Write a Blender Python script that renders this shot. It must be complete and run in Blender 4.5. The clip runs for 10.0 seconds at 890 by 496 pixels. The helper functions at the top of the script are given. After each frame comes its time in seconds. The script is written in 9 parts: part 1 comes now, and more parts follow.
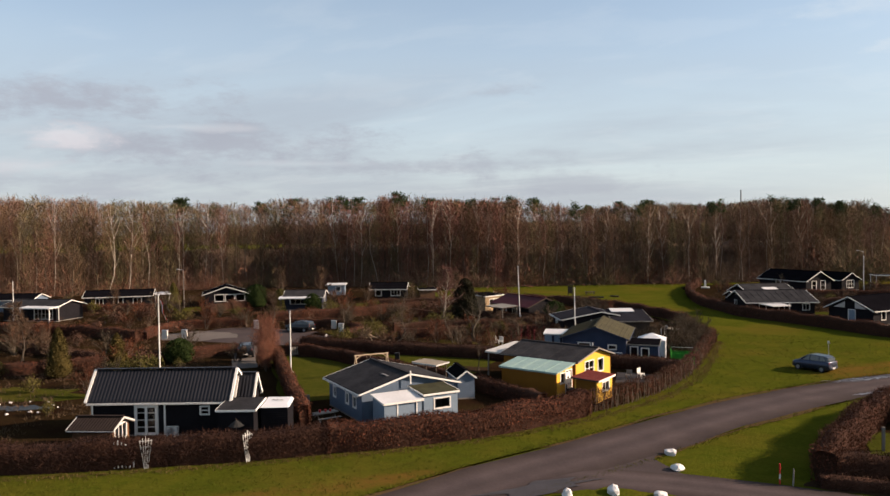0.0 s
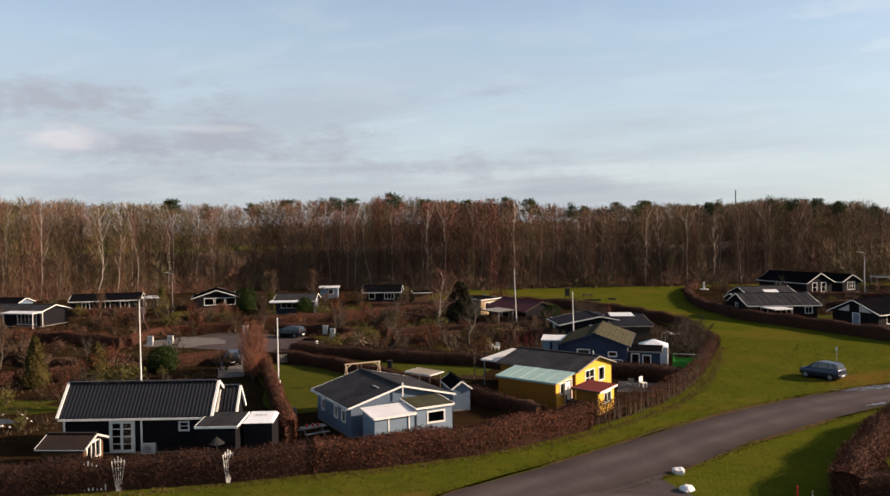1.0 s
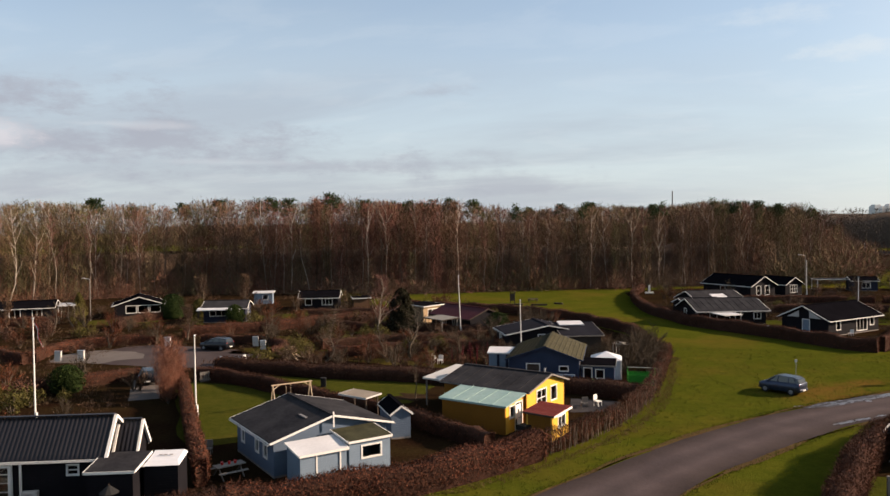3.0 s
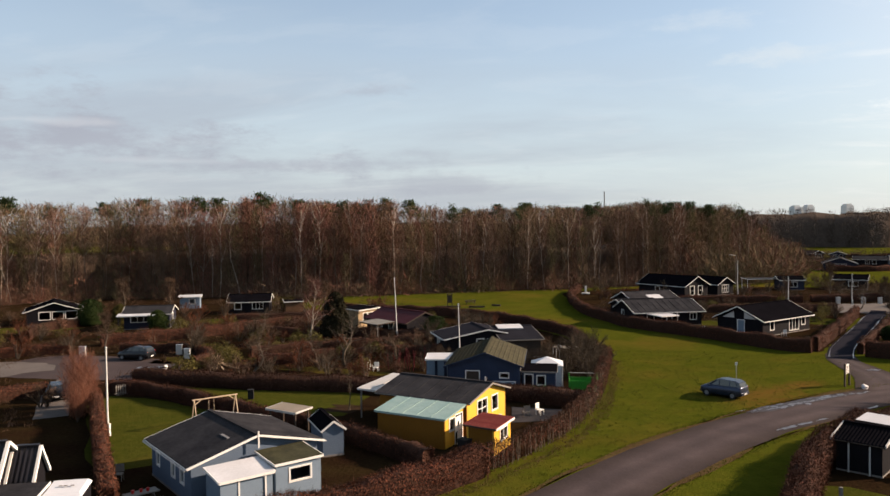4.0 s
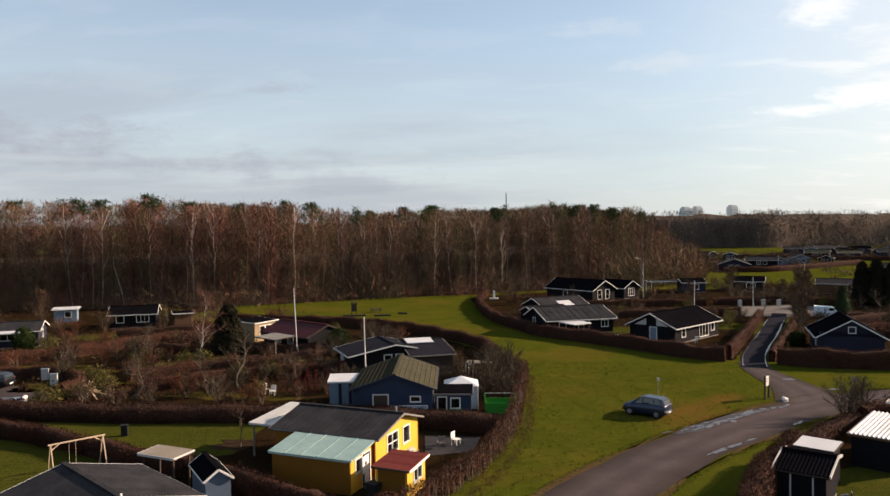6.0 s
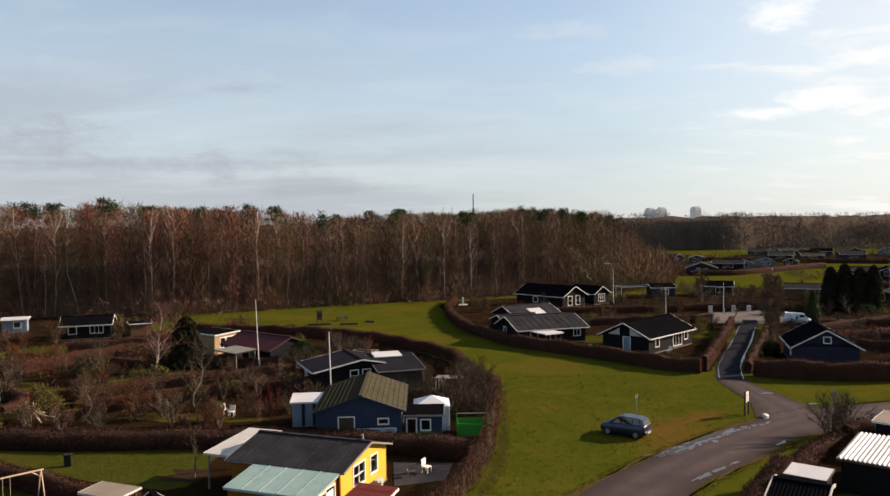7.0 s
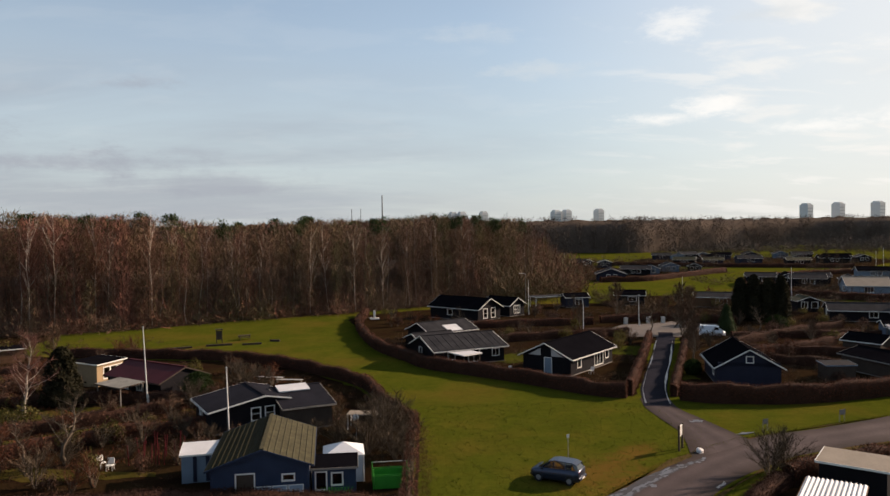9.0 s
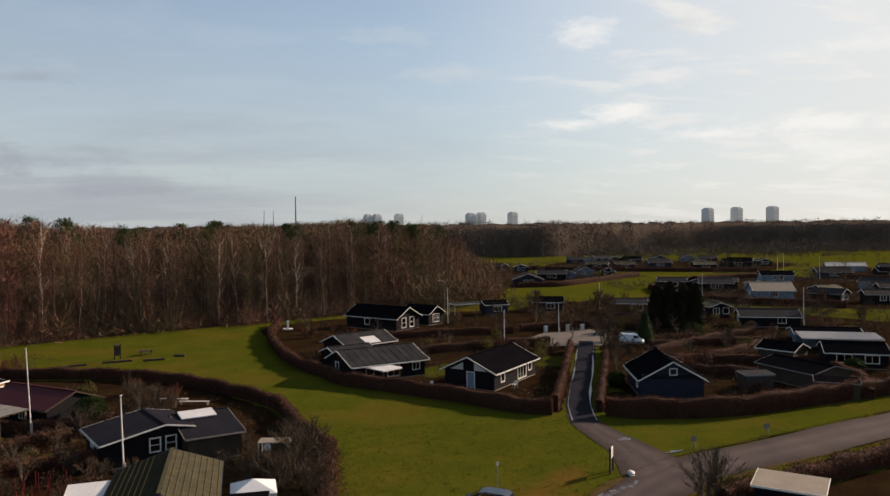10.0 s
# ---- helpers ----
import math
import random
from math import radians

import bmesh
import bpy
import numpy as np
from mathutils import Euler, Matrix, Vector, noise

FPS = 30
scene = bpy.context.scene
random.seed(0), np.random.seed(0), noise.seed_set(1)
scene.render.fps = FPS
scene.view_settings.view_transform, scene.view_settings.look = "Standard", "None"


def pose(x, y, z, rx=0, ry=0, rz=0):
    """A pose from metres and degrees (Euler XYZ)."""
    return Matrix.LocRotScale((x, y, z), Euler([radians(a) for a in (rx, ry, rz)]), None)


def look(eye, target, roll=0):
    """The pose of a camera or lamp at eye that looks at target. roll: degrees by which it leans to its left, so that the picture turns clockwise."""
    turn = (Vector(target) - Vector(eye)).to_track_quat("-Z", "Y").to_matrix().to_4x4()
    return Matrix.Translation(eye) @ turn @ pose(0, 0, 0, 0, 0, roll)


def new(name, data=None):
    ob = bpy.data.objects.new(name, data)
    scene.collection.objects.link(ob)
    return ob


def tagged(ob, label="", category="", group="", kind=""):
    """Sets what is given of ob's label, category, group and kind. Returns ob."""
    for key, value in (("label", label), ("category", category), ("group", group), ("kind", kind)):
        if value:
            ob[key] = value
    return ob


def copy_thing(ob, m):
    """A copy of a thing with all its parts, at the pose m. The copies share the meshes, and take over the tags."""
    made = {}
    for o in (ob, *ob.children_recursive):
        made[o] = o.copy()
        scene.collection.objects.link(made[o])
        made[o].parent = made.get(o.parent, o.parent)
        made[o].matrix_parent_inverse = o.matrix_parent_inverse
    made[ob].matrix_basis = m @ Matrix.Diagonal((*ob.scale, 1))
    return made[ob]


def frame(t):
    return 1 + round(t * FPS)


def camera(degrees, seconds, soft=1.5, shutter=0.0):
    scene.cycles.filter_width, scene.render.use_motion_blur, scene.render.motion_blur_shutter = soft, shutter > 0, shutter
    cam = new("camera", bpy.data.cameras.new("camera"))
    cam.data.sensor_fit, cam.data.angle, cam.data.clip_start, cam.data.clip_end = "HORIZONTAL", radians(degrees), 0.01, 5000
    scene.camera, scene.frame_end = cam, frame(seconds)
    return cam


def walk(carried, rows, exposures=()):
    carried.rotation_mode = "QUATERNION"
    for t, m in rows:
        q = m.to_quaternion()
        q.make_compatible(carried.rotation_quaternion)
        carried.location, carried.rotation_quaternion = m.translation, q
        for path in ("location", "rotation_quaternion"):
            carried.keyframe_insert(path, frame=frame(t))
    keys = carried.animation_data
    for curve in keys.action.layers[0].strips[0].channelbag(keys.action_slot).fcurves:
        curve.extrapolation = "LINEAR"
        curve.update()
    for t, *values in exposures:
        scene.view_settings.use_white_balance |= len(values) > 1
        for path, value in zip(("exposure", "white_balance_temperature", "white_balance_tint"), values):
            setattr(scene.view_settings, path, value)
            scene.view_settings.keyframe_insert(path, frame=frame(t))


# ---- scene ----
cam = camera(61.1, 10.0)
PATH = [
    (0, (1.831, 2.198, 14.098), (1.097, 4.058, 14.045), -0.7),
    (0.5, (1.319, 3.576, 14.215), (0.591, 5.438, 14.164), -0.8),
    (1, (0.894, 4.888, 14.348), (0.172, 6.752, 14.296), -0.8),
    (1.5, (0.353, 6.381, 14.505), (-0.358, 8.249, 14.453), -0.8),
    (2, (-0.136, 7.745, 14.662), (-0.839, 9.616, 14.609), -0.8),
    (2.5, (-0.503, 9.116, 14.794), (-1.177, 10.999, 14.741), -0.9),
    (2.7, (-0.674, 9.721, 14.824), (-1.308, 11.615, 14.770), -0.8),
    (3.8, (-1.614, 13.045, 14.988), (-2.065, 14.991, 14.932), -0.7),
    (4, (-1.785, 13.65, 15.018), (-2.2, 15.606, 14.961), -0.7),
    (4.5, (-2.131, 15.119, 15.089), (-2.484, 17.087, 15.031), -0.7),
    (5, (-2.431, 16.504, 15.265), (-2.716, 18.483, 15.206), -0.7),
    (5.5, (-2.805, 18.193, 15.437), (-3.024, 20.18, 15.379), -0.7),
    (6, (-3.102, 19.65, 15.744), (-3.265, 21.642, 15.685), -0.8),
    (6.2, (-3.189, 20.293, 15.919), (-3.331, 22.287, 15.860), -0.8),
    (7.3, (-3.670, 23.833, 16.878), (-3.733, 25.830, 16.820), -0.8),
    (7.5, (-3.757, 24.476, 17.053), (-3.816, 26.474, 16.995), -0.8),
    (8, (-3.946, 26.116, 17.623), (-3.985, 28.114, 17.565), -0.9),
    (8.5, (-3.968, 27.691, 18.019), (-3.91, 29.69, 17.961), -0.9),
    (9, (-4.084, 29.3, 18.449), (-3.919, 31.292, 18.39), -0.8),
    (9.5, (-4.17, 31.128, 18.995), (-3.87, 33.105, 18.935), -0.7),
    (10, (-4.158, 33.444, 19.316), (-3.77, 35.406, 19.26), -0.6),
]
walk(cam, [(t, look(eye, target, roll)) for t, eye, target, roll in PATH], exposures=[(0, 1.75), (6, 1.75), (7.5, 1.70), (8.5, 1.61), (9, 1.55), (10, 1.41)])

# ---- world and sun ----
SUN_AZ, SUN_EL = 69.0, 23.0  # degrees from +y towards +x, and above the horizon
to_sun = Vector((math.sin(radians(SUN_AZ)) * math.cos(radians(SUN_EL)), math.cos(radians(SUN_AZ)) * math.cos(radians(SUN_EL)), math.sin(radians(SUN_EL))))


world = bpy.data.worlds.new("sky")
scene.world = world
world.use_nodes = True
wn, wl = world.node_tree.nodes, world.node_tree.links
wn.clear()
w_out = wn.new("ShaderNodeOutputWorld")
w_bg = wn.new("ShaderNodeBackground")
w_sky = wn.new("ShaderNodeTexSky")
w_sky.sky_type = "NISHITA"
w_sky.sun_disc = False
w_sky.sun_elevation, w_sky.sun_rotation = radians(SUN_EL), radians(SUN_AZ)
w_sky.air_density, w_sky.dust_density, w_sky.ozone_density = 1.0, 0.7, 1.5
w_co = wn.new("ShaderNodeTexCoord")
w_sep = wn.new("ShaderNodeSeparateXYZ")
wl.new(w_co.outputs["Generated"], w_sep.inputs[0])
# flat cloud layer: the direction divided by its height above the horizon
w_h = wn.new("ShaderNodeMath"); w_h.operation = "ADD"; w_h.inputs[1].default_value = 0.16
wl.new(w_sep.outputs["Z"], w_h.inputs[0])
w_hm = wn.new("ShaderNodeMath"); w_hm.operation = "MAXIMUM"; w_hm.inputs[1].default_value = 0.05
wl.new(w_h.outputs[0], w_hm.inputs[0])
w_div = wn.new("ShaderNodeVectorMath"); w_div.operation = "DIVIDE"
w_cmb = wn.new("ShaderNodeCombineXYZ")
for k in range(3):
    wl.new(w_hm.outputs[0], w_cmb.inputs[k])
wl.new(w_co.outputs["Generated"], w_div.inputs[0])
wl.new(w_cmb.outputs[0], w_div.inputs[1])


def cloud(scale, detail, lo, hi, offset, stretch):
    mp = wn.new("ShaderNodeMapping")
    mp.inputs["Location"].default_value = offset
    mp.inputs["Scale"].default_value = stretch
    mp.inputs["Rotation"].default_value = (0, 0, radians(-20))
    wl.new(w_div.outputs[0], mp.inputs[0])
    nz = wn.new("ShaderNodeTexNoise")
    nz.inputs["Scale"].default_value, nz.inputs["Detail"].default_value, nz.inputs["Roughness"].default_value = scale, detail, 0.58
    nz.inputs["Distortion"].default_value = 0.35
    wl.new(mp.outputs[0], nz.inputs["Vector"])
    mr = wn.new("ShaderNodeMapRange")
    mr.interpolation_type = "SMOOTHSTEP"
    mr.inputs["From Min"].default_value, mr.inputs["From Max"].default_value = lo, hi
    wl.new(nz.outputs["Fac"], mr.inputs["Value"])
    return mr.outputs[0]


def sky_mix(fac, a, b, blend="MIX"):
    m = wn.new("ShaderNodeMix")
    m.data_type, m.blend_type = "RGBA", blend
    if hasattr(fac, "links"):
        wl.new(fac, m.inputs["Factor"])
    else:
        m.inputs["Factor"].default_value = fac
    for sock, v in (("A", a), ("B", b)):
        i = [s for s in m.inputs if s.name == sock and s.type == "RGBA"][0]
        if hasattr(v, "links"):
            wl.new(v, i)
        else:
            i.default_value = (*v, 1)
    return [o for o in m.outputs if o.type == "RGBA"][0]


def scaled(fac, k):
    m = wn.new("ShaderNodeMath"); m.operation = "MULTIPLY"; m.inputs[1].default_value = k
    wl.new(fac, m.inputs[0])
    return m.outputs[0]


veil = scaled(cloud(0.7, 4, 0.30, 0.80, (3.1, 1.2, 0), (0.7, 1.1, 1)), 0.32)
puffs = scaled(cloud(2.6, 9, 0.50, 0.66, (5.3, 1.7, 0), (0.8, 1.3, 1)), 0.85)
grey = scaled(cloud(1.0, 5, 0.50, 0.80, (7.3, 2.9, 0), (0.6, 1.2, 1)), 0.15)
# pale winter haze, thicker towards the horizon
w_hz = wn.new("ShaderNodeMapRange"); w_hz.interpolation_type = "SMOOTHSTEP"
w_hz.inputs["From Min"].default_value, w_hz.inputs["From Max"].default_value = -0.02, 0.42
w_hz.inputs["To Min"].default_value, w_hz.inputs["To Max"].default_value = 0.78, 0.16
wl.new(w_sep.outputs["Z"], w_hz.inputs["Value"])
sky_c = sky_mix(w_hz.outputs[0], w_sky.outputs[0], (3.95, 4.30, 4.60))
sky_c = sky_mix(veil, sky_c, (3.35, 3.90, 4.30))
sky_c = sky_mix(grey, sky_c, (2.7, 3.05, 3.65))
# a low bank of grey-lilac cloud away from the sun
w_dot = wn.new("ShaderNodeVectorMath"); w_dot.operation = "DOT_PRODUCT"
w_dot.inputs[1].default_value = Vector((-0.45, 0.88, 0.10)).normalized()
wl.new(w_co.outputs["Generated"], w_dot.inputs[0])
w_bank = wn.new("ShaderNodeMapRange"); w_bank.interpolation_type = "SMOOTHSTEP"
w_bank.inputs["From Min"].default_value, w_bank.inputs["From Max"].default_value = 0.74, 0.98
w_bank.inputs["To Max"].default_value = 0.55
wl.new(w_dot.outputs["Value"], w_bank.inputs["Value"])
w_bm = wn.new("ShaderNodeMath"); w_bm.operation = "MULTIPLY"
w_low = wn.new("ShaderNodeMapRange"); w_low.interpolation_type = "SMOOTHSTEP"
w_low.inputs["From Min"].default_value, w_low.inputs["From Max"].default_value = 0.12, 0.25
w_low.inputs["To Min"].default_value, w_low.inputs["To Max"].default_value = 1.0, 0.0
wl.new(w_sep.outputs["Z"], w_low.inputs["Value"])
w_bl = wn.new("ShaderNodeMath"); w_bl.operation = "MULTIPLY"
wl.new(w_bank.outputs[0], w_bl.inputs[0]); wl.new(w_low.outputs[0], w_bl.inputs[1])
wl.new(w_bl.outputs[0], w_bm.inputs[0])
wl.new(cloud(0.9, 5, 0.30, 0.66, (2.2, 8.1, 0), (0.6, 1.2, 1)), w_bm.inputs[1])
sky_c = sky_mix(w_bm.outputs[0], sky_c, (2.35, 2.5, 2.95))
# brighter haze on the sun's side, with puffs of white cloud in it
w_sd = wn.new("ShaderNodeVectorMath"); w_sd.operation = "DOT_PRODUCT"
w_sd.inputs[1].default_value = to_sun
wl.new(w_co.outputs["Generated"], w_sd.inputs[0])
w_glow = wn.new("ShaderNodeMapRange"); w_glow.interpolation_type = "SMOOTHSTEP"
w_glow.inputs["From Min"].default_value, w_glow.inputs["From Max"].default_value = 0.50, 0.98
w_glow.inputs["To Max"].default_value = 0.88
wl.new(w_sd.outputs["Value"], w_glow.inputs["Value"])
sky_c = sky_mix(w_glow.outputs[0], sky_c, (6.2, 6.1, 5.9))
w_ps = wn.new("ShaderNodeMapRange"); w_ps.interpolation_type = "SMOOTHSTEP"
w_ps.inputs["From Min"].default_value, w_ps.inputs["From Max"].default_value = 0.5, 0.88
w_ps.inputs["To Min"].default_value, w_ps.inputs["To Max"].default_value = 0.06, 1.0
wl.new(w_sd.outputs["Value"], w_ps.inputs["Value"])
w_pm = wn.new("ShaderNodeMath"); w_pm.operation = "MULTIPLY"
wl.new(puffs, w_pm.inputs[0]); wl.new(w_ps.outputs[0], w_pm.inputs[1])
sky_c = sky_mix(w_pm.outputs[0], sky_c, (6.6, 6.4, 6.1))
# single clouds: rows of direction east of north, height, half width, half height, in degrees, strength, colour
w_az = wn.new("ShaderNodeMath"); w_az.operation = "ARCTAN2"
wl.new(w_sep.outputs["X"], w_az.inputs[0]); wl.new(w_sep.outputs["Y"], w_az.inputs[1])
w_el = wn.new("ShaderNodeMath"); w_el.operation = "ARCSINE"
wl.new(w_sep.outputs["Z"], w_el.inputs[0])
w_ae = wn.new("ShaderNodeCombineXYZ")
wl.new(w_az.outputs[0], w_ae.inputs[0]); wl.new(w_el.outputs[0], w_ae.inputs[1])
w_rag = wn.new("ShaderNodeTexNoise")
w_rag.inputs["Scale"].default_value, w_rag.inputs["Detail"].default_value, w_rag.inputs["Roughness"].default_value = 13.0, 9, 0.66
w_st = wn.new("ShaderNodeVectorMath"); w_st.operation = "MULTIPLY"; w_st.inputs[1].default_value = (1.0, 2.6, 1.0)
wl.new(w_ae.outputs[0], w_st.inputs[0]); wl.new(w_st.outputs[0], w_rag.inputs["Vector"])


def puff(az, el, wide, high, strength, colour, below):
    """A ragged cloud, softer on its under side."""
    off = wn.new("ShaderNodeVectorMath"); off.operation = "SUBTRACT"
    off.inputs[1].default_value = (radians(az), radians(el), 0)
    wl.new(below, off.inputs[0])
    sc = wn.new("ShaderNodeVectorMath"); sc.operation = "MULTIPLY"
    sc.inputs[1].default_value = (1 / radians(wide), 1 / radians(high), 0)
    wl.new(off.outputs[0], sc.inputs[0])
    ln = wn.new("ShaderNodeVectorMath"); ln.operation = "LENGTH"
    wl.new(sc.outputs[0], ln.inputs[0])
    ad = wn.new("ShaderNodeMath"); ad.operation = "MULTIPLY_ADD"; ad.inputs[1].default_value = 3.4
    wl.new(w_rag.outputs["Fac"], ad.inputs[0])
    ng = wn.new("ShaderNodeMath"); ng.operation = "MULTIPLY"; ng.inputs[1].default_value = -1.0
    wl.new(ln.outputs["Value"], ng.inputs[0]); wl.new(ng.outputs[0], ad.inputs[2])
    mr = wn.new("ShaderNodeMapRange"); mr.interpolation_type = "SMOOTHSTEP"
    mr.inputs["From Min"].default_value, mr.inputs["From Max"].default_value = 0.60, 1.75
    mr.inputs["To Max"].default_value = strength
    wl.new(ad.outputs[0], mr.inputs["Value"])
    return sky_mix(mr.outputs[0], sky_c, colour)


BRIGHT, PALE, LILAC = (7.1, 6.9, 6.6), (4.8, 5.05, 5.2), (2.5, 2.58, 3.0)
for az, el, wide, high, strength, colour in ((-38, 6.2, 15, 1.9, 0.75, LILAC), (-49, 9.0, 12, 1.9, 0.75, LILAC), (-24, 4.6, 14, 0.9, 0.60, LILAC), (-17, 10.1, 3.4, 0.6, 0.40, LILAC), (-13.5, 5.5, 3.2, 0.5, 0.3, LILAC), (-50, 3.4, 14, 1.8, 0.45, LILAC), (-13, 3.2, 9, 1.1, 0.42, LILAC),
                                             (-48.2, 6.6, 3.4, 1.1, 0.65, (5.0, 4.75, 4.9)), (-50.5, 4.4, 4.0, 0.8, 0.45, (4.8, 4.65, 4.8)), (-41, 7.4, 6.0, 0.35, 0.35, (4.6, 4.7, 4.9)), (-33, 4.9, 7.0, 0.3, 0.3, (4.5, 4.7, 4.9)),
                                             (21.8, 14.0, 3.2, 1.3, 0.65, BRIGHT), (21.0, 7.6, 4.2, 0.6, 0.75, BRIGHT), (24.0, 8.2, 3.6, 0.7, 0.85, BRIGHT), (30.5, 6.4, 5.0, 0.6, 0.75, BRIGHT), (37.8, 6.9, 6.0, 0.9, 0.85, BRIGHT),
                                             (38.8, 11.6, 5.0, 0.8, 0.5, BRIGHT), (28.8, 14.2, 4.6, 0.8, 0.4, PALE), (12.0, 11.4, 5.4, 0.7, 0.5, PALE), (40.5, 4.6, 6.0, 1.0, 0.7, BRIGHT), (7.0, 14.0, 4.0, 0.9, 0.3, PALE)):
    sky_c = puff(az, el, wide, high, strength, colour, w_ae.outputs[0])
wl.new(sky_c, w_bg.inputs["Color"])
w_bg.inputs["Strength"].default_value = 0.05
wl.new(w_bg.outputs[0], w_out.inputs["Surface"])

sun = new("sun", bpy.data.lights.new("sun", "SUN"))
sun.data.energy, sun.data.angle, sun.data.color = 3.5, radians(0.6), (1.0, 0.76, 0.58)
sun.matrix_world = look(to_sun * 200, (0, 0, 0))


# ---- materials ----
def nodes_of(name):
    m = bpy.data.materials.new(name)
    m.use_nodes = True
    return m, m.node_tree.nodes, m.node_tree.links, m.node_tree.nodes["Principled BSDF"]


def noise_node(n, l, vec, scale, detail=4.0, rough=0.55):
    t = n.new("ShaderNodeTexNoise")
    t.inputs["Scale"].default_value, t.inputs["Detail"].default_value, t.inputs["Roughness"].default_value = scale, detail, rough
    l.new(vec, t.inputs["Vector"])
    return t.outputs["Fac"]


def ramp(n, l, fac, stops):
    r = n.new("ShaderNodeValToRGB")
    while len(r.color_ramp.elements) < len(stops):
        r.color_ramp.elements.new(0.5)
    for e, (p, c) in zip(r.color_ramp.elements, stops):
        e.position, e.color = p, (*c, 1)
    l.new(fac, r.inputs["Fac"])
    return r.outputs["Color"]


def mixed(n, l, fac, a, b, blend="MIX"):
    m = n.new("ShaderNodeMix")
    m.data_type, m.blend_type = "RGBA", blend
    if hasattr(fac, "links"):
        l.new(fac, m.inputs["Factor"])
    else:
        m.inputs["Factor"].default_value = fac
    for sock, v in (("A", a), ("B", b)):
        i = [s for s in m.inputs if s.name == sock and s.type == "RGBA"][0]
        if hasattr(v, "links"):
            l.new(v, i)
        else:
            i.default_value = (*v, 1)
    return [o for o in m.outputs if o.type == "RGBA"][0]


def surface(name, base, rough=0.75, var=0.25, big=0.6, fine=14.0, bump=0.15, metal=0.0, second=None, island=0.0, spec=0.08, boards=0.0, dist=0.01):
    """A worn surface: base colour varied at two scales, with fine relief; boards: width of cladding boards, in metres."""
    m, n, l, p = nodes_of(name)
    co = n.new("ShaderNodeTexCoord").outputs["Object"]
    f1, f2 = noise_node(n, l, co, big, 3), noise_node(n, l, co, fine, 5)
    dark = tuple(c * (1 - var) for c in base)
    lite = tuple(min(1, c * (1 + var)) for c in base)
    c = ramp(n, l, f1, ((0.3, dark), (0.7, second or lite)))
    c = mixed(n, l, 0.45, c, ramp(n, l, f2, ((0.3, dark), (0.7, lite))))
    if island:
        g = n.new("ShaderNodeNewGeometry").outputs["Random Per Island"]
        c = mixed(n, l, island, c, ramp(n, l, g, ((0.0, tuple(x * 0.45 for x in base)), (0.55, base), (1.0, tuple(min(1, x * 1.9) for x in base)))))
    l.new(c, p.inputs["Base Color"])
    p.inputs["Roughness"].default_value, p.inputs["Metallic"].default_value = rough, metal
    p.inputs["Specular IOR Level"].default_value = spec
    if bump:
        b = n.new("ShaderNodeBump")
        b.inputs["Strength"].default_value, b.inputs["Distance"].default_value = bump, dist
        h = f2
        if boards:
            w = n.new("ShaderNodeTexWave")
            w.wave_type, w.bands_direction, w.wave_profile = "BANDS", "Z", "SAW"
            w.inputs["Scale"].default_value = 0.314 / boards
            w.inputs["Distortion"].default_value = 0.1
            l.new(co, w.inputs["Vector"])
            h = w.outputs["Fac"]
            b.inputs["Distance"].default_value = 0.02
        l.new(h, b.inputs["Height"])
        l.new(b.outputs[0], p.inputs["Normal"])
    return m


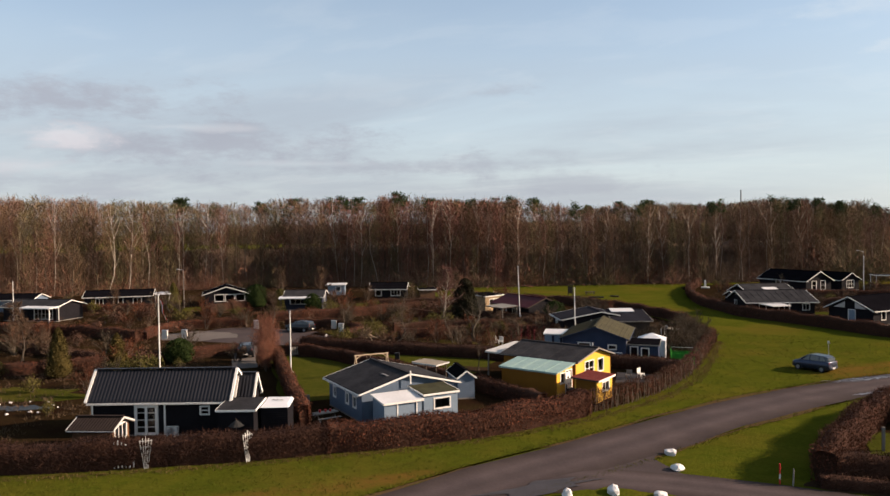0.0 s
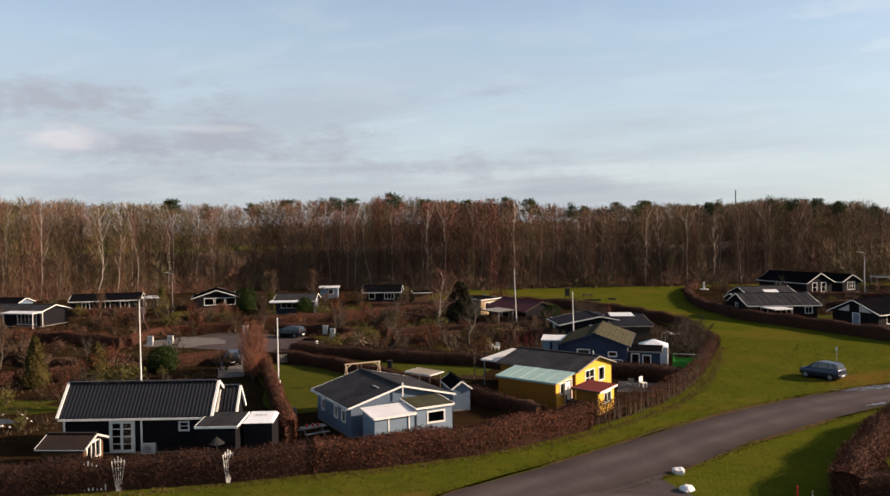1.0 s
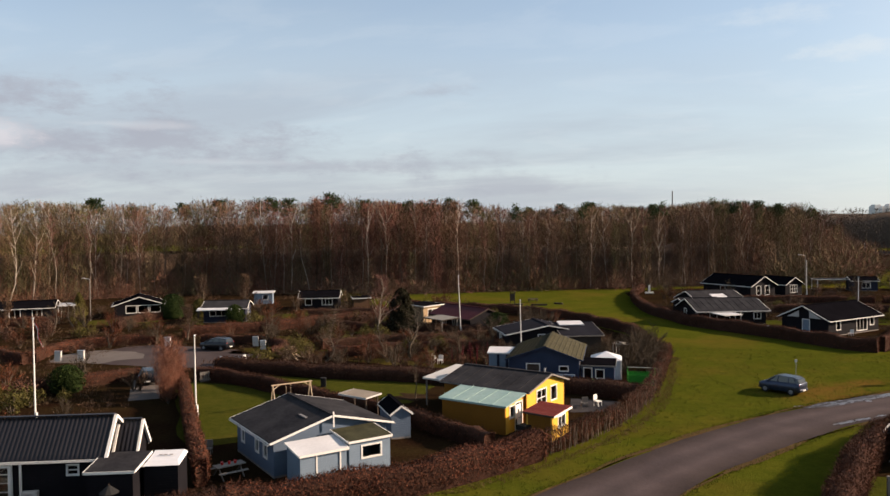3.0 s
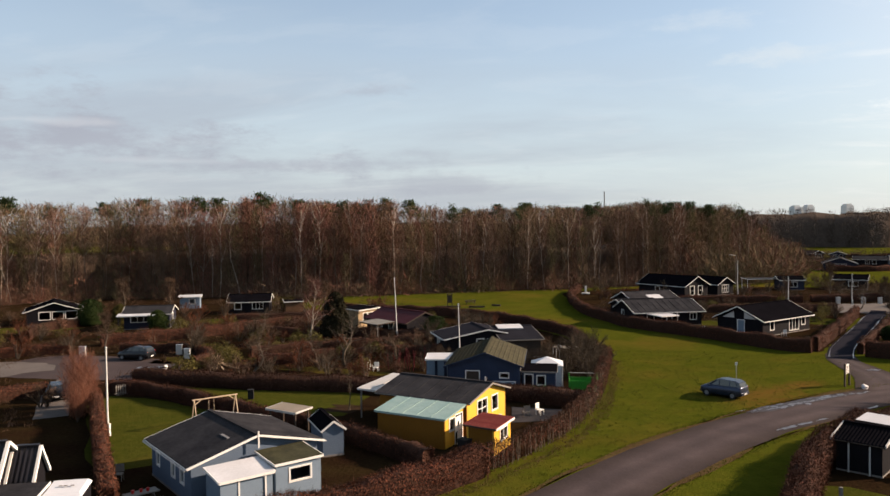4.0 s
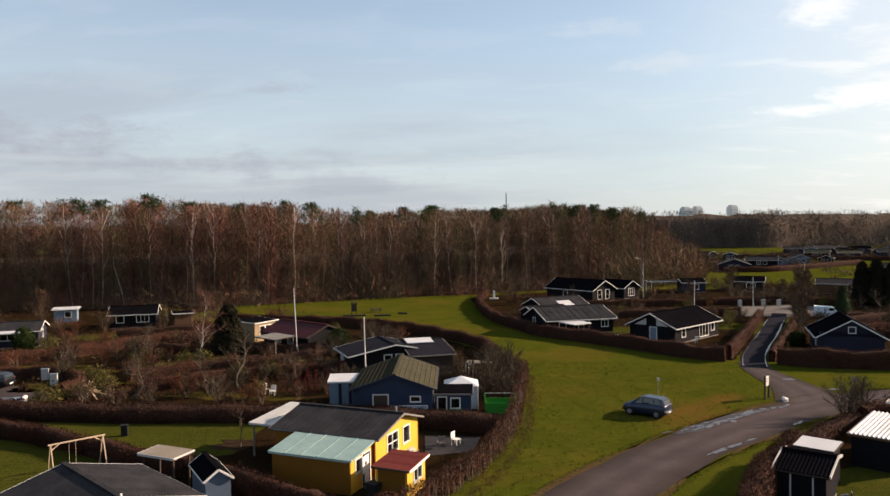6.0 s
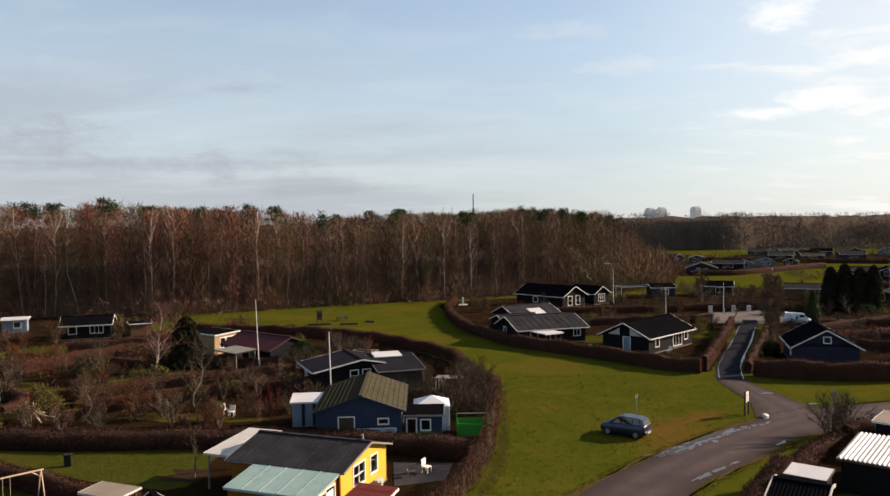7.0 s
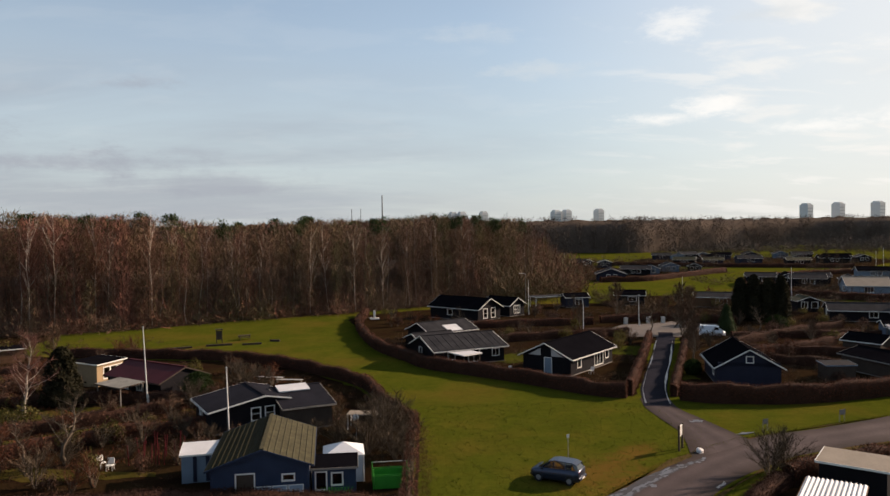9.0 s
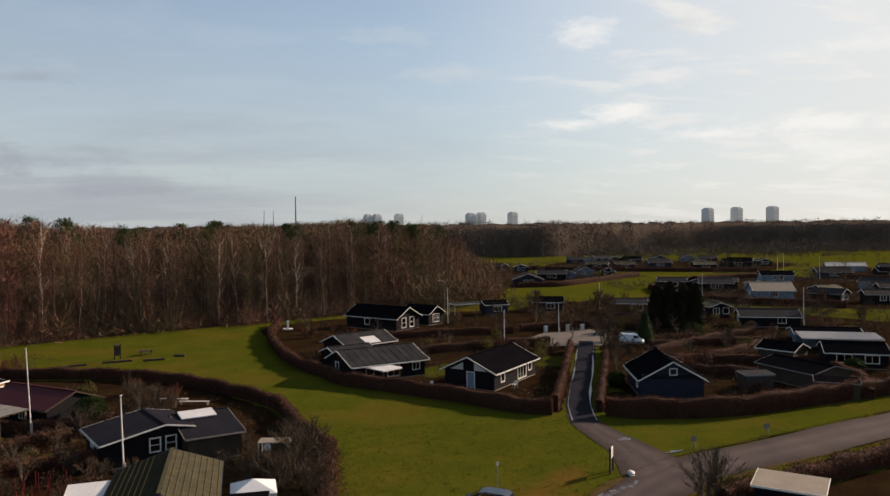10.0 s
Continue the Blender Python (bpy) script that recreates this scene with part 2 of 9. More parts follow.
def grass_material(name, green, straw, dry, worn=()):
    """Grass in drifts of green and straw; worn: soft ellipses (x, y, half length, half width, turn) of trodden brownish grass."""
    m, n, l, p = nodes_of(name)
    co = n.new("ShaderNodeTexCoord").outputs["Object"]
    a, b, c, d = (noise_node(n, l, co, s, 5, 0.6) for s in (0.07, 0.22, 1.3, 6.0))
    col = ramp(n, l, b, ((0.38, tuple(x * 0.8 for x in green)), (0.50, green), (0.66, straw)))
    col = mixed(n, l, ramp(n, l, a, ((0.50, (0, 0, 0)), (0.70, (0.85, 0.85, 0.85)))), col, dry)
    col = mixed(n, l, 0.38, col, ramp(n, l, c, ((0.3, tuple(x * 0.7 for x in green)), (0.7, tuple(x * 1.25 for x in straw)))), "MIX")
    col = mixed(n, l, 0.32, col, ramp(n, l, d, ((0.3, tuple(x * 0.45 for x in green)), (0.72, tuple(x * 1.7 for x in green)))), "MIX")
    for x, y, rx, ry, turn in worn:
        mp = n.new("ShaderNodeMapping")
        mp.vector_type = "TEXTURE"
        mp.inputs["Location"].default_value = (x, y, 0)
        mp.inputs["Rotation"].default_value = (0, 0, radians(turn))
        mp.inputs["Scale"].default_value = (rx, ry, 100)
        l.new(co, mp.inputs["Vector"])
        ln = n.new("ShaderNodeVectorMath"); ln.operation = "LENGTH"
        l.new(mp.outputs[0], ln.inputs[0])
        ad = n.new("ShaderNodeMath"); ad.operation = "MULTIPLY_ADD"
        l.new(c, ad.inputs[0]); ad.inputs[1].default_value = 0.9
        l.new(ln.outputs["Value"], ad.inputs[2])
        col = mixed(n, l, ramp(n, l, ad.outputs[0], ((0.55, (0.75, 0.75, 0.75)), (1.0, (0.0, 0.0, 0.0)))), col, tuple(0.9 * x for x in dry))
    l.new(col, p.inputs["Base Color"])
    p.inputs["Roughness"].default_value = 0.9
    p.inputs["Specular IOR Level"].default_value = 0.0
    bm_ = n.new("ShaderNodeBump")
    bm_.inputs["Strength"].default_value, bm_.inputs["Distance"].default_value = 0.7, 0.08
    h = n.new("ShaderNodeMath"); h.operation = "ADD"
    l.new(c, h.inputs[0]); l.new(d, h.inputs[1])
    l.new(h.outputs[0], bm_.inputs["Height"])
    l.new(bm_.outputs[0], p.inputs["Normal"])
    return m


def foliage(name, base, var=0.5, rough=0.8, big=0.12, tint=None, through_light=0.25):
    """Leaves or twigs: a colour per piece, drifting from plant to plant."""
    m, n, l, p = nodes_of(name)
    co = n.new("ShaderNodeTexCoord").outputs["Object"]
    f = noise_node(n, l, co, big, 3)
    g = n.new("ShaderNodeNewGeometry").outputs["Random Per Island"]
    c1 = ramp(n, l, g, ((0.0, tuple(x * (1 - var) for x in base)), (0.6, base), (1.0, tuple(min(1, x * (1 + var)) for x in base))))
    c2 = mixed(n, l, ramp(n, l, f, ((0.4, (0, 0, 0)), (0.62, (0.8, 0.8, 0.8)))), c1, tint or tuple(x * 0.7 for x in base))
    o = n.new("ShaderNodeObjectInfo").outputs["Random"]
    c2 = mixed(n, l, 0.5, c2, mixed(n, l, 1.0, c2, ramp(n, l, o, ((0.0, (0.55, 0.6, 0.6)), (1.0, (1.35, 1.25, 1.1)))), "MULTIPLY"))
    l.new(c2, p.inputs["Base Color"])
    p.inputs["Roughness"].default_value = rough
    p.inputs["Specular IOR Level"].default_value = 0.05
    if through_light:
        tr = n.new("ShaderNodeBsdfTranslucent")
        l.new(c2, tr.inputs["Color"])
        mx = n.new("ShaderNodeMixShader")
        mx.inputs[0].default_value = through_light
        l.new(p.outputs[0], mx.inputs[1]); l.new(tr.outputs[0], mx.inputs[2])
        l.new(mx.outputs[0], n["Material Output"].inputs["Surface"])
    return m


def glass_material(name):
    m, n, l, p = nodes_of(name)
    p.inputs["Base Color"].default_value = (0.75, 0.82, 0.85, 1)
    p.inputs["Roughness"].default_value = 0.03
    p.inputs["Transmission Weight"].default_value = 1.0
    p.inputs["IOR"].default_value = 1.45
    return m


GRASS = grass_material("meadow_grass", (0.040, 0.049, 0.005), (0.070, 0.061, 0.008), (0.108, 0.058, 0.014),
                       worn=((12.0, 84.0, 11, 4.2, 45), (16.0, 88.2, 6.5, 3.4, 45), (13.4, 81.6, 11, 2.6, 42), (-24.5, 32.5, 14, 3.2, 48), (-17.0, 39.8, 9, 2.4, 46), (-31, 24.5, 11, 3.4, 50)))
WORN_GRASS = grass_material("worn_meadow_grass", (0.056, 0.046, 0.008), (0.080, 0.054, 0.011), (0.104, 0.054, 0.016))
DRY_LAWN = grass_material("worn_garden_grass", (0.042, 0.036, 0.008), (0.066, 0.047, 0.011), (0.060, 0.036, 0.012))
DAMP = surface("damp_asphalt", (0.036, 0.032, 0.034), 0.6, 0.25, 0.5, 6.0, 0.05, spec=0.12, dist=0.003)
LAWN = grass_material("garden_lawn", (0.033, 0.038, 0.006), (0.056, 0.049, 0.009), (0.072, 0.045, 0.013))
SOIL = surface("garden_soil", (0.019, 0.0098, 0.006), 0.95, 0.55, 0.3, 4.0, 0.9, second=(0.022, 0.017, 0.006), spec=0.0, dist=0.08)
LITTER = surface("leaf_litter", (0.030, 0.019, 0.012), 0.95, 0.4, 0.3, 4.0, 0.8, spec=0.0, dist=0.1)
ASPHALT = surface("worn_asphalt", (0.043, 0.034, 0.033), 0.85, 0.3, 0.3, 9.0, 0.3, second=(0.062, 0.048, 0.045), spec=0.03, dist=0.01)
WET = surface("wet_asphalt", (0.020, 0.020, 0.026), 0.7, 0.25, 0.4, 9.0, 0.15, spec=0.0, dist=0.004)
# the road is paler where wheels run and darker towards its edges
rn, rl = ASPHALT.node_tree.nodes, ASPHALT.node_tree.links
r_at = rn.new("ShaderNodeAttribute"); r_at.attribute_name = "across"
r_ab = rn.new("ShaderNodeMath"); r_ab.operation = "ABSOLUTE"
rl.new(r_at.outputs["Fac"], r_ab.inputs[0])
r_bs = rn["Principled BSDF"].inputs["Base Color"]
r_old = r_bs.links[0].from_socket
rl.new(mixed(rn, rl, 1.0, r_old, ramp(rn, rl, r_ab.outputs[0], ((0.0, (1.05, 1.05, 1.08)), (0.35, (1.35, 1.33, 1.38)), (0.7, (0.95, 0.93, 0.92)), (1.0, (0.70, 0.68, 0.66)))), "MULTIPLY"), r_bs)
GRAVEL = surface("pale_gravel", (0.095, 0.082, 0.074), 0.9, 0.25, 0.3, 16.0, 0.4, dist=0.02)
DARK_WATER = surface("dark_pond_water", (0.010, 0.012, 0.012), 0.35, 0.2, 1.0, 5.0, 0.1, spec=0.15)
WATER = surface("puddle_water", (0.050, 0.046, 0.050), 0.35, 0.1, 1.0, 5.0, 0.0, spec=0.36)
DARK_PAVING = surface("weathered_dark_paving", (0.036, 0.034, 0.036), 0.85, 0.3, 0.7, 7.0, 0.3, spec=0.02)
PAVING = surface("grey_paving", (0.15, 0.148, 0.15), 0.8, 0.2, 0.8, 9.0, 0.2)
WHITE = surface("white_paint", (0.60, 0.585, 0.55), 0.6, 0.06, 0.7, 12.0, 0.05)
DIRTY_WHITE = surface("weathered_white", (0.40, 0.39, 0.37), 0.6, 0.15, 0.5, 9.0, 0.1)
BLACK_WOOD = surface("black_stained_boards", (0.0092, 0.0086, 0.0104), 0.7, 0.25, 0.8, 12.0, 0.6, boards=0.14, spec=0.05)
BLUE_WOOD = surface("dark_blue_boards", (0.025, 0.036, 0.066), 0.6, 0.2, 0.8, 12.0, 0.6, boards=0.15)
NAVY_WOOD = surface("navy_boards", (0.020, 0.022, 0.036), 0.6, 0.2, 0.8, 12.0, 0.6, boards=0.15)
GREYBLUE_WOOD = surface("grey_blue_boards", (0.090, 0.120, 0.165), 0.6, 0.12, 0.8, 12.0, 0.6, boards=0.15)
PALEBLUE_WOOD = surface("pale_blue_boards", (0.150, 0.195, 0.245), 0.6, 0.1, 0.8, 12.0, 0.5, boards=0.15)
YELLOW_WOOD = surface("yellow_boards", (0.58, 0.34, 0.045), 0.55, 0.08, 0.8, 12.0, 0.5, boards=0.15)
# the same yellow paint with shade mixed into the colour, for unlit walls
SHADED_YELLOW_WOOD = surface("shaded_yellow_boards", (0.16, 0.070, 0.010), 0.6, 0.12, 0.8, 12.0, 0.5, boards=0.15)
BROWN_WOOD = surface("brown_boards", (0.10, 0.055, 0.03), 0.65, 0.2, 0.8, 12.0, 0.6, boards=0.14)
TAN_WOOD = surface("tan_boards", (0.25, 0.18, 0.105), 0.65, 0.15, 0.8, 12.0, 0.5, boards=0.14)
RAW_WOOD = surface("bare_timber", (0.42, 0.32, 0.22), 0.75, 0.2, 1.2, 14.0, 0.3)
GREY_WOOD = surface("grey_timber", (0.17, 0.155, 0.14), 0.8, 0.25, 1.2, 14.0, 0.4)
DARK_POST = surface("dark_timber", (0.05, 0.038, 0.03), 0.7, 0.25, 1.2, 14.0, 0.3)
ROOF_TILE = surface("black_roof_tiles", (0.0085, 0.0075, 0.010), 0.5, 0.3, 0.6, 7.0, 0.2, spec=0.3)
ROOF_FELT = surface("grey_roof_felt", (0.022, 0.022, 0.025), 0.95, 0.4, 0.6, 5.0, 0.4, second=(0.041, 0.040, 0.042), spec=0.02)
ROOF_DARK = surface("dark_roof_felt", (0.0046, 0.0044, 0.0056), 0.9, 0.35, 0.45, 6.0, 0.2, spec=0.0)
ROOF_MOSS = surface("mossy_corrugated_sheet", (0.016, 0.015, 0.006), 0.95, 0.4, 0.5, 5.0, 0.5, second=(0.026, 0.021, 0.009))
ROOF_OLIVE = surface("weathered_corrugated_sheet", (0.044, 0.040, 0.022), 0.9, 0.45, 1.4, 5.0, 0.4, second=(0.060, 0.053, 0.030))
ROOF_CYAN = surface("pale_turquoise_sheet", (0.20, 0.30, 0.285), 0.6, 0.2, 0.9, 7.0, 0.15, second=(0.26, 0.33, 0.30))
ROOF_RED = surface("red_corrugated_sheet", (0.20, 0.045, 0.034), 0.6, 0.2, 0.8, 7.0, 0.2)
ROOF_MAROON = surface("maroon_roof", (0.050, 0.012, 0.015), 0.7, 0.25, 0.5, 6.0, 0.3)
ROOF_BEIGE = surface("beige_felt_roof", (0.20, 0.17, 0.135), 0.8, 0.2, 0.6, 7.0, 0.2)
ROOF_WHITE = surface("white_sheet_roof", (0.44, 0.44, 0.45), 0.5, 0.15, 0.6, 7.0, 0.08)
ROOF_BROWN = surface("brown_tile_roof", (0.020, 0.014, 0.012), 0.85, 0.3, 0.6, 7.0, 0.2)
ROOF_GREEN = surface("mossy_green_felt", (0.026, 0.026, 0.016), 0.9, 0.45, 0.9, 6.0, 0.4, second=(0.060, 0.058, 0.028))
CANVAS = surface("white_tarpaulin", (0.50, 0.51, 0.53), 0.5, 0.06, 0.8, 4.0, 0.25, dist=0.05)
GREEN_PLASTIC = surface("green_netting", (0.035, 0.20, 0.025), 0.5, 0.15, 1.0, 12.0, 0.1)
RED_PLASTIC = surface("red_plastic", (0.34, 0.025, 0.022), 0.45, 0.1, 1.0, 10.0, 0.05)
METAL = surface("galvanised_metal", (0.45, 0.46, 0.47), 0.4, 0.15, 1.0, 12.0, 0.05, metal=0.8)
STONE_WHITE = surface("whitewashed_boulder", (0.50, 0.48, 0.47), 0.8, 0.15, 1.4, 9.0, 0.6, dist=0.03)
HAZY = surface("hazy_concrete", (0.62, 0.62, 0.62), 0.9, 0.06, 0.02, 0.3, 0.0, spec=0.0)
HAZY_DARK = surface("hazy_window_bands", (0.40, 0.41, 0.43), 0.9, 0.06, 0.02, 0.3, 0.0, spec=0.0)
CAR_PAINT = surface("grey_blue_car_paint", (0.024, 0.033, 0.060), 0.3, 0.06, 1.0, 30.0, 0.0, metal=0.55, spec=0.6)
CAR_DARK = surface("dark_grey_car_paint", (0.012, 0.013, 0.016), 0.25, 0.06, 1.0, 30.0, 0.0, metal=0.4, spec=0.6)
CAR_WHITE = surface("white_van_paint", (0.45, 0.49, 0.54), 0.3, 0.04, 1.0, 30.0, 0.0, spec=0.6)
STABLE_GAP = surface("dark_inner_door", (0.012, 0.010, 0.010), 0.8, 0.3, 1.0, 9.0, 0.1)
RUBBER = surface("black_rubber", (0.018, 0.018, 0.018), 0.8, 0.2, 2.0, 20.0, 0.1)
DARK_GLASS = surface("tinted_car_glass", (0.015, 0.018, 0.02), 0.02, 0.05, 1.0, 3.0, 0.0, spec=0.7)
LENS_RED = surface("red_lamp_lens", (0.4, 0.02, 0.02), 0.2, 0.05, 1.0, 5.0, 0.0)
LENS_CLEAR = surface("clear_lamp_lens", (0.7, 0.7, 0.7), 0.15, 0.05, 1.0, 5.0, 0.0)
GLASS = glass_material("window_glass")


def forest_twigs(name, hues, var):
    """Bare crowns: a hue for each tree, a little lighter or darker from twig to twig."""
    m, n, l, p = nodes_of(name)
    at = n.new("ShaderNodeAttribute"); at.attribute_name = "tree"
    c = ramp(n, l, at.outputs["Fac"], [(k / (len(hues) - 1), h) for k, h in enumerate(hues)])
    g = n.new("ShaderNodeNewGeometry").outputs["Random Per Island"]
    c = mixed(n, l, 1.0, c, ramp(n, l, g, ((0.0, (1 - var,) * 3), (1.0, (1 + var,) * 3))), "MULTIPLY")
    l.new(c, p.inputs["Base Color"])
    p.inputs["Roughness"].default_value = 0.9
    p.inputs["Specular IOR Level"].default_value = 0.03
    return m


FOREST_TWIG = forest_twigs("forest_twigs", ((0.155, 0.070, 0.052), (0.130, 0.074, 0.048), (0.108, 0.088, 0.042), (0.124, 0.078, 0.050), (0.145, 0.086, 0.064), (0.096, 0.082, 0.040)), 0.28)
UNDER_TWIG = forest_twigs("undergrowth_twigs", ((0.105, 0.086, 0.044), (0.140, 0.080, 0.052), (0.158, 0.070, 0.047), (0.100, 0.064, 0.048), (0.122, 0.086, 0.054)), 0.3)
BARK_DARK = surface("dark_bark", (0.060, 0.042, 0.029), 0.9, 0.35, 0.5, 3.0, 0.4, dist=0.03)
BARK_BIRCH = surface("birch_bark", (0.27, 0.23, 0.19), 0.85, 0.35, 0.7, 1.6, 0.2)
BARK_GREY = surface("grey_bark", (0.090, 0.072, 0.054), 0.9, 0.3, 0.6, 3.0, 0.3)
TWIG_BROWN = foliage("brown_twigs", (0.086, 0.052, 0.036), 0.42, tint=(0.070, 0.054, 0.031), through_light=0.0, big=0.05)
TWIG_RED = foliage("reddish_birch_twigs", (0.135, 0.068, 0.055), 0.5, through_light=0.0)
TWIG_GREY = foliage("grey_twigs", (0.060, 0.046, 0.032), 0.5, through_light=0.0)
TWIG_RUST = foliage("rust_coloured_twigs", (0.100, 0.037, 0.020), 0.5, through_light=0.1)
BEECH = foliage("withered_beech_leaves", (0.092, 0.033, 0.020), 0.45, tint=(0.062, 0.027, 0.017), big=0.25, through_light=0.12)
BEECH_BARE = foliage("bare_beech_twigs", (0.084, 0.045, 0.032), 0.6, tint=(0.045, 0.027, 0.018), big=0.3, through_light=0.1)
THICKET = surface("forest_shade", (0.135, 0.090, 0.066), 0.95, 0.4, 0.10, 1.6, 0.9, second=(0.115, 0.085, 0.055), spec=0.0, dist=0.4)
FAR_TWIG = foliage("distant_twigs", (0.090, 0.070, 0.060), 0.10, tint=(0.082, 0.066, 0.054), through_light=0.0, big=0.02)
FAR_THICKET = surface("distant_forest_shade", (0.075, 0.058, 0.046), 0.95, 0.35, 0.03, 0.5, 0.6, spec=0.0, dist=0.6)
# solid hedge core, its dark colour standing for shade behind the leaves
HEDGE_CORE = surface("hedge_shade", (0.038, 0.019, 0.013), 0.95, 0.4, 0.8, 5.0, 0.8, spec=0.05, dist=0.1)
PINE_NEEDLE = foliage("pine_needles", (0.034, 0.050, 0.020), 0.5, big=0.1)
EVERGREEN = foliage("evergreen_leaves", (0.023, 0.036, 0.010), 0.55, big=0.4)
OLIVE_LEAF = foliage("olive_brown_leaves", (0.080, 0.070, 0.022), 0.5, big=0.3)
STRAW = foliage("dry_grass_blades", (0.11, 0.078, 0.03), 0.5, big=0.3)
GREEN_BLADE = foliage("grass_blades", (0.044, 0.056, 0.006), 0.5, big=0.2, tint=(0.072, 0.065, 0.010))

ROOF_SLATE = surface("slate_grey_felt", (0.013, 0.013, 0.017), 0.9, 0.35, 0.6, 6.0, 0.3, spec=0.02)
ROOF_WORN = surface("weathered_translucent_sheet", (0.15, 0.145, 0.13), 0.7, 0.4, 0.9, 6.0, 0.2, second=(0.24, 0.23, 0.20))
ROOF_PALE = surface("pale_grey_corrugated_sheet", (0.25, 0.245, 0.25), 0.6, 0.15, 0.6, 7.0, 0.15)
# darker beech copy: the shade on hedge fronts is put into its colour
SHADED_BEECH = foliage("shaded_bare_beech", (0.034, 0.018, 0.014), 0.5, tint=(0.044, 0.020, 0.013), big=0.4, through_light=0.08)
RED_STAKE = surface("faded_red_stake", (0.085, 0.012, 0.015), 0.6, 0.2, 1.0, 10.0, 0.05)
OLIVE_CONIFER = foliage("olive_cypress_needles", (0.070, 0.053, 0.017), 0.5, big=0.4)
TWIG_UNDER = foliage("pale_brown_undergrowth", (0.070, 0.040, 0.026), 0.45, through_light=0.0, big=0.08)
MUD = surface("muddy_verge", (0.075, 0.046, 0.024), 0.95, 0.4, 0.5, 5.0, 0.6, second=(0.062, 0.050, 0.016), spec=0.0, dist=0.04)
DARK_OLIVE = foliage("dark_olive_needles", (0.025, 0.023, 0.013), 0.5, big=0.4)
TWIG_ROSE = foliage("rosy_brown_twigs", (0.20, 0.085, 0.055), 0.45, through_light=0.1)


# ---- mesh helpers ----
rng = np.random.default_rng(7)


def thing(name, label, category, m=None, group="", kind=""):
    e = new(name)
    e.empty_display_size = 0.2
    if m is not None:
        e.matrix_world = m
    return tagged(e, label, category, group, kind)


def part(name, bm, material, parent, label="", smooth=False):
    """Links a bmesh as ONE mesh object under a thing or a part."""
    me = bpy.data.meshes.new(name)
    bm.normal_update()
    bm.to_mesh(me)
    bm.free()
    me.materials.append(material)
    if smooth:
        me.shade_smooth()
        me.set_sharp_from_angle(angle=radians(50))
    ob = new(name, me)
    ob.parent = parent
    return tagged(ob, label)


def share(name, me, parent, m=None, label=""):
    ob = new(name, me)
    ob.parent = parent
    if m is not None:
        ob.matrix_local = m
    return tagged(ob, label)


def soup(name, V, F, material, parent=None, extra=None, index=None):
    """One mesh object out of arrays of corners and triangles or quads."""
    me = bpy.data.meshes.new(name)
    V, F = np.asarray(V, np.float32), np.asarray(F, np.int32)
    k = F.shape[1]
    me.vertices.add(len(V)); me.vertices.foreach_set("co", V.ravel())
    me.loops.add(F.size); me.loops.foreach_set("vertex_index", F.ravel())
    me.polygons.add(len(F)); me.polygons.foreach_set("loop_start", np.arange(0, F.size, k, dtype=np.int32))
    me.materials.append(material)
    if extra is not None:
        me.materials.append(extra)
        me.polygons.foreach_set("material_index", np.asarray(index, np.int32))
    me.update(calc_edges=True)
    ob = new(name, me)
    if parent is not None:
        ob.parent = parent
        if len(F) > 300:
            tagged(ob, kind="stuff")
    return ob


def box(bm, x0, x1, y0, y1, z0, z1, m=None):
    vs = [bm.verts.new((x, y, z)) for z in (z0, z1) for x, y in ((x0, y0), (x1, y0), (x1, y1), (x0, y1))]
    for f in ((3, 2, 1, 0), (4, 5, 6, 7), (0, 1, 5, 4), (1, 2, 6, 5), (2, 3, 7, 6), (3, 0, 4, 7)):
        bm.faces.new([vs[i] for i in f])
    if m is not None:
        bmesh.ops.transform(bm, matrix=m, verts=vs)
    return vs


def boxed(*spans, bevel=0.0):
    bm = bmesh.new()
    for s in spans:
        box(bm, *s)
    if bevel:
        bmesh.ops.bevel(bm, geom=bm.edges[:], offset=bevel, segments=2, affect="EDGES")
    return bm


def rod(bm, a, b, r, r2=None, sides=8):
    a, b = Vector(a), Vector(b)
    q = (b - a).to_track_quat("Z", "Y").to_matrix()
    rings = []
    for c, rr in ((a, r), (b, r if r2 is None else r2)):
        rings.append([bm.verts.new(c + q @ Vector((rr * math.cos(2 * math.pi * i / sides), rr * math.sin(2 * math.pi * i / sides), 0))) for i in range(sides)])
    for i in range(sides):
        bm.faces.new((rings[0][i], rings[0][(i + 1) % sides], rings[1][(i + 1) % sides], rings[1][i]))
    bm.faces.new(rings[0][::-1]); bm.faces.new(rings[1])
    return bm


def beam(bm, a, b, w, h):
    """A bar of width w and height h from a to b."""
    a, b = Vector(a), Vector(b)
    d = b - a
    side = Vector((0, 0, 1)).cross(d)
    side = side.normalized() if side.length > 1e-5 else Vector((1, 0, 0))
    up = d.cross(side).normalized()
    vs = [bm.verts.new(p + side * sx * w / 2 + up * sz * h / 2) for p in (a, b) for sx, sz in ((-1, -1), (1, -1), (1, 1), (-1, 1))]
    for f in ((0, 1, 2, 3), (7, 6, 5, 4), (1, 0, 4, 5), (2, 1, 5, 6), (3, 2, 6, 7), (0, 3, 7, 4)):
        bm.faces.new([vs[i] for i in f])
    bmesh.ops.recalc_face_normals(bm, faces=bm.faces[:])
    return bm


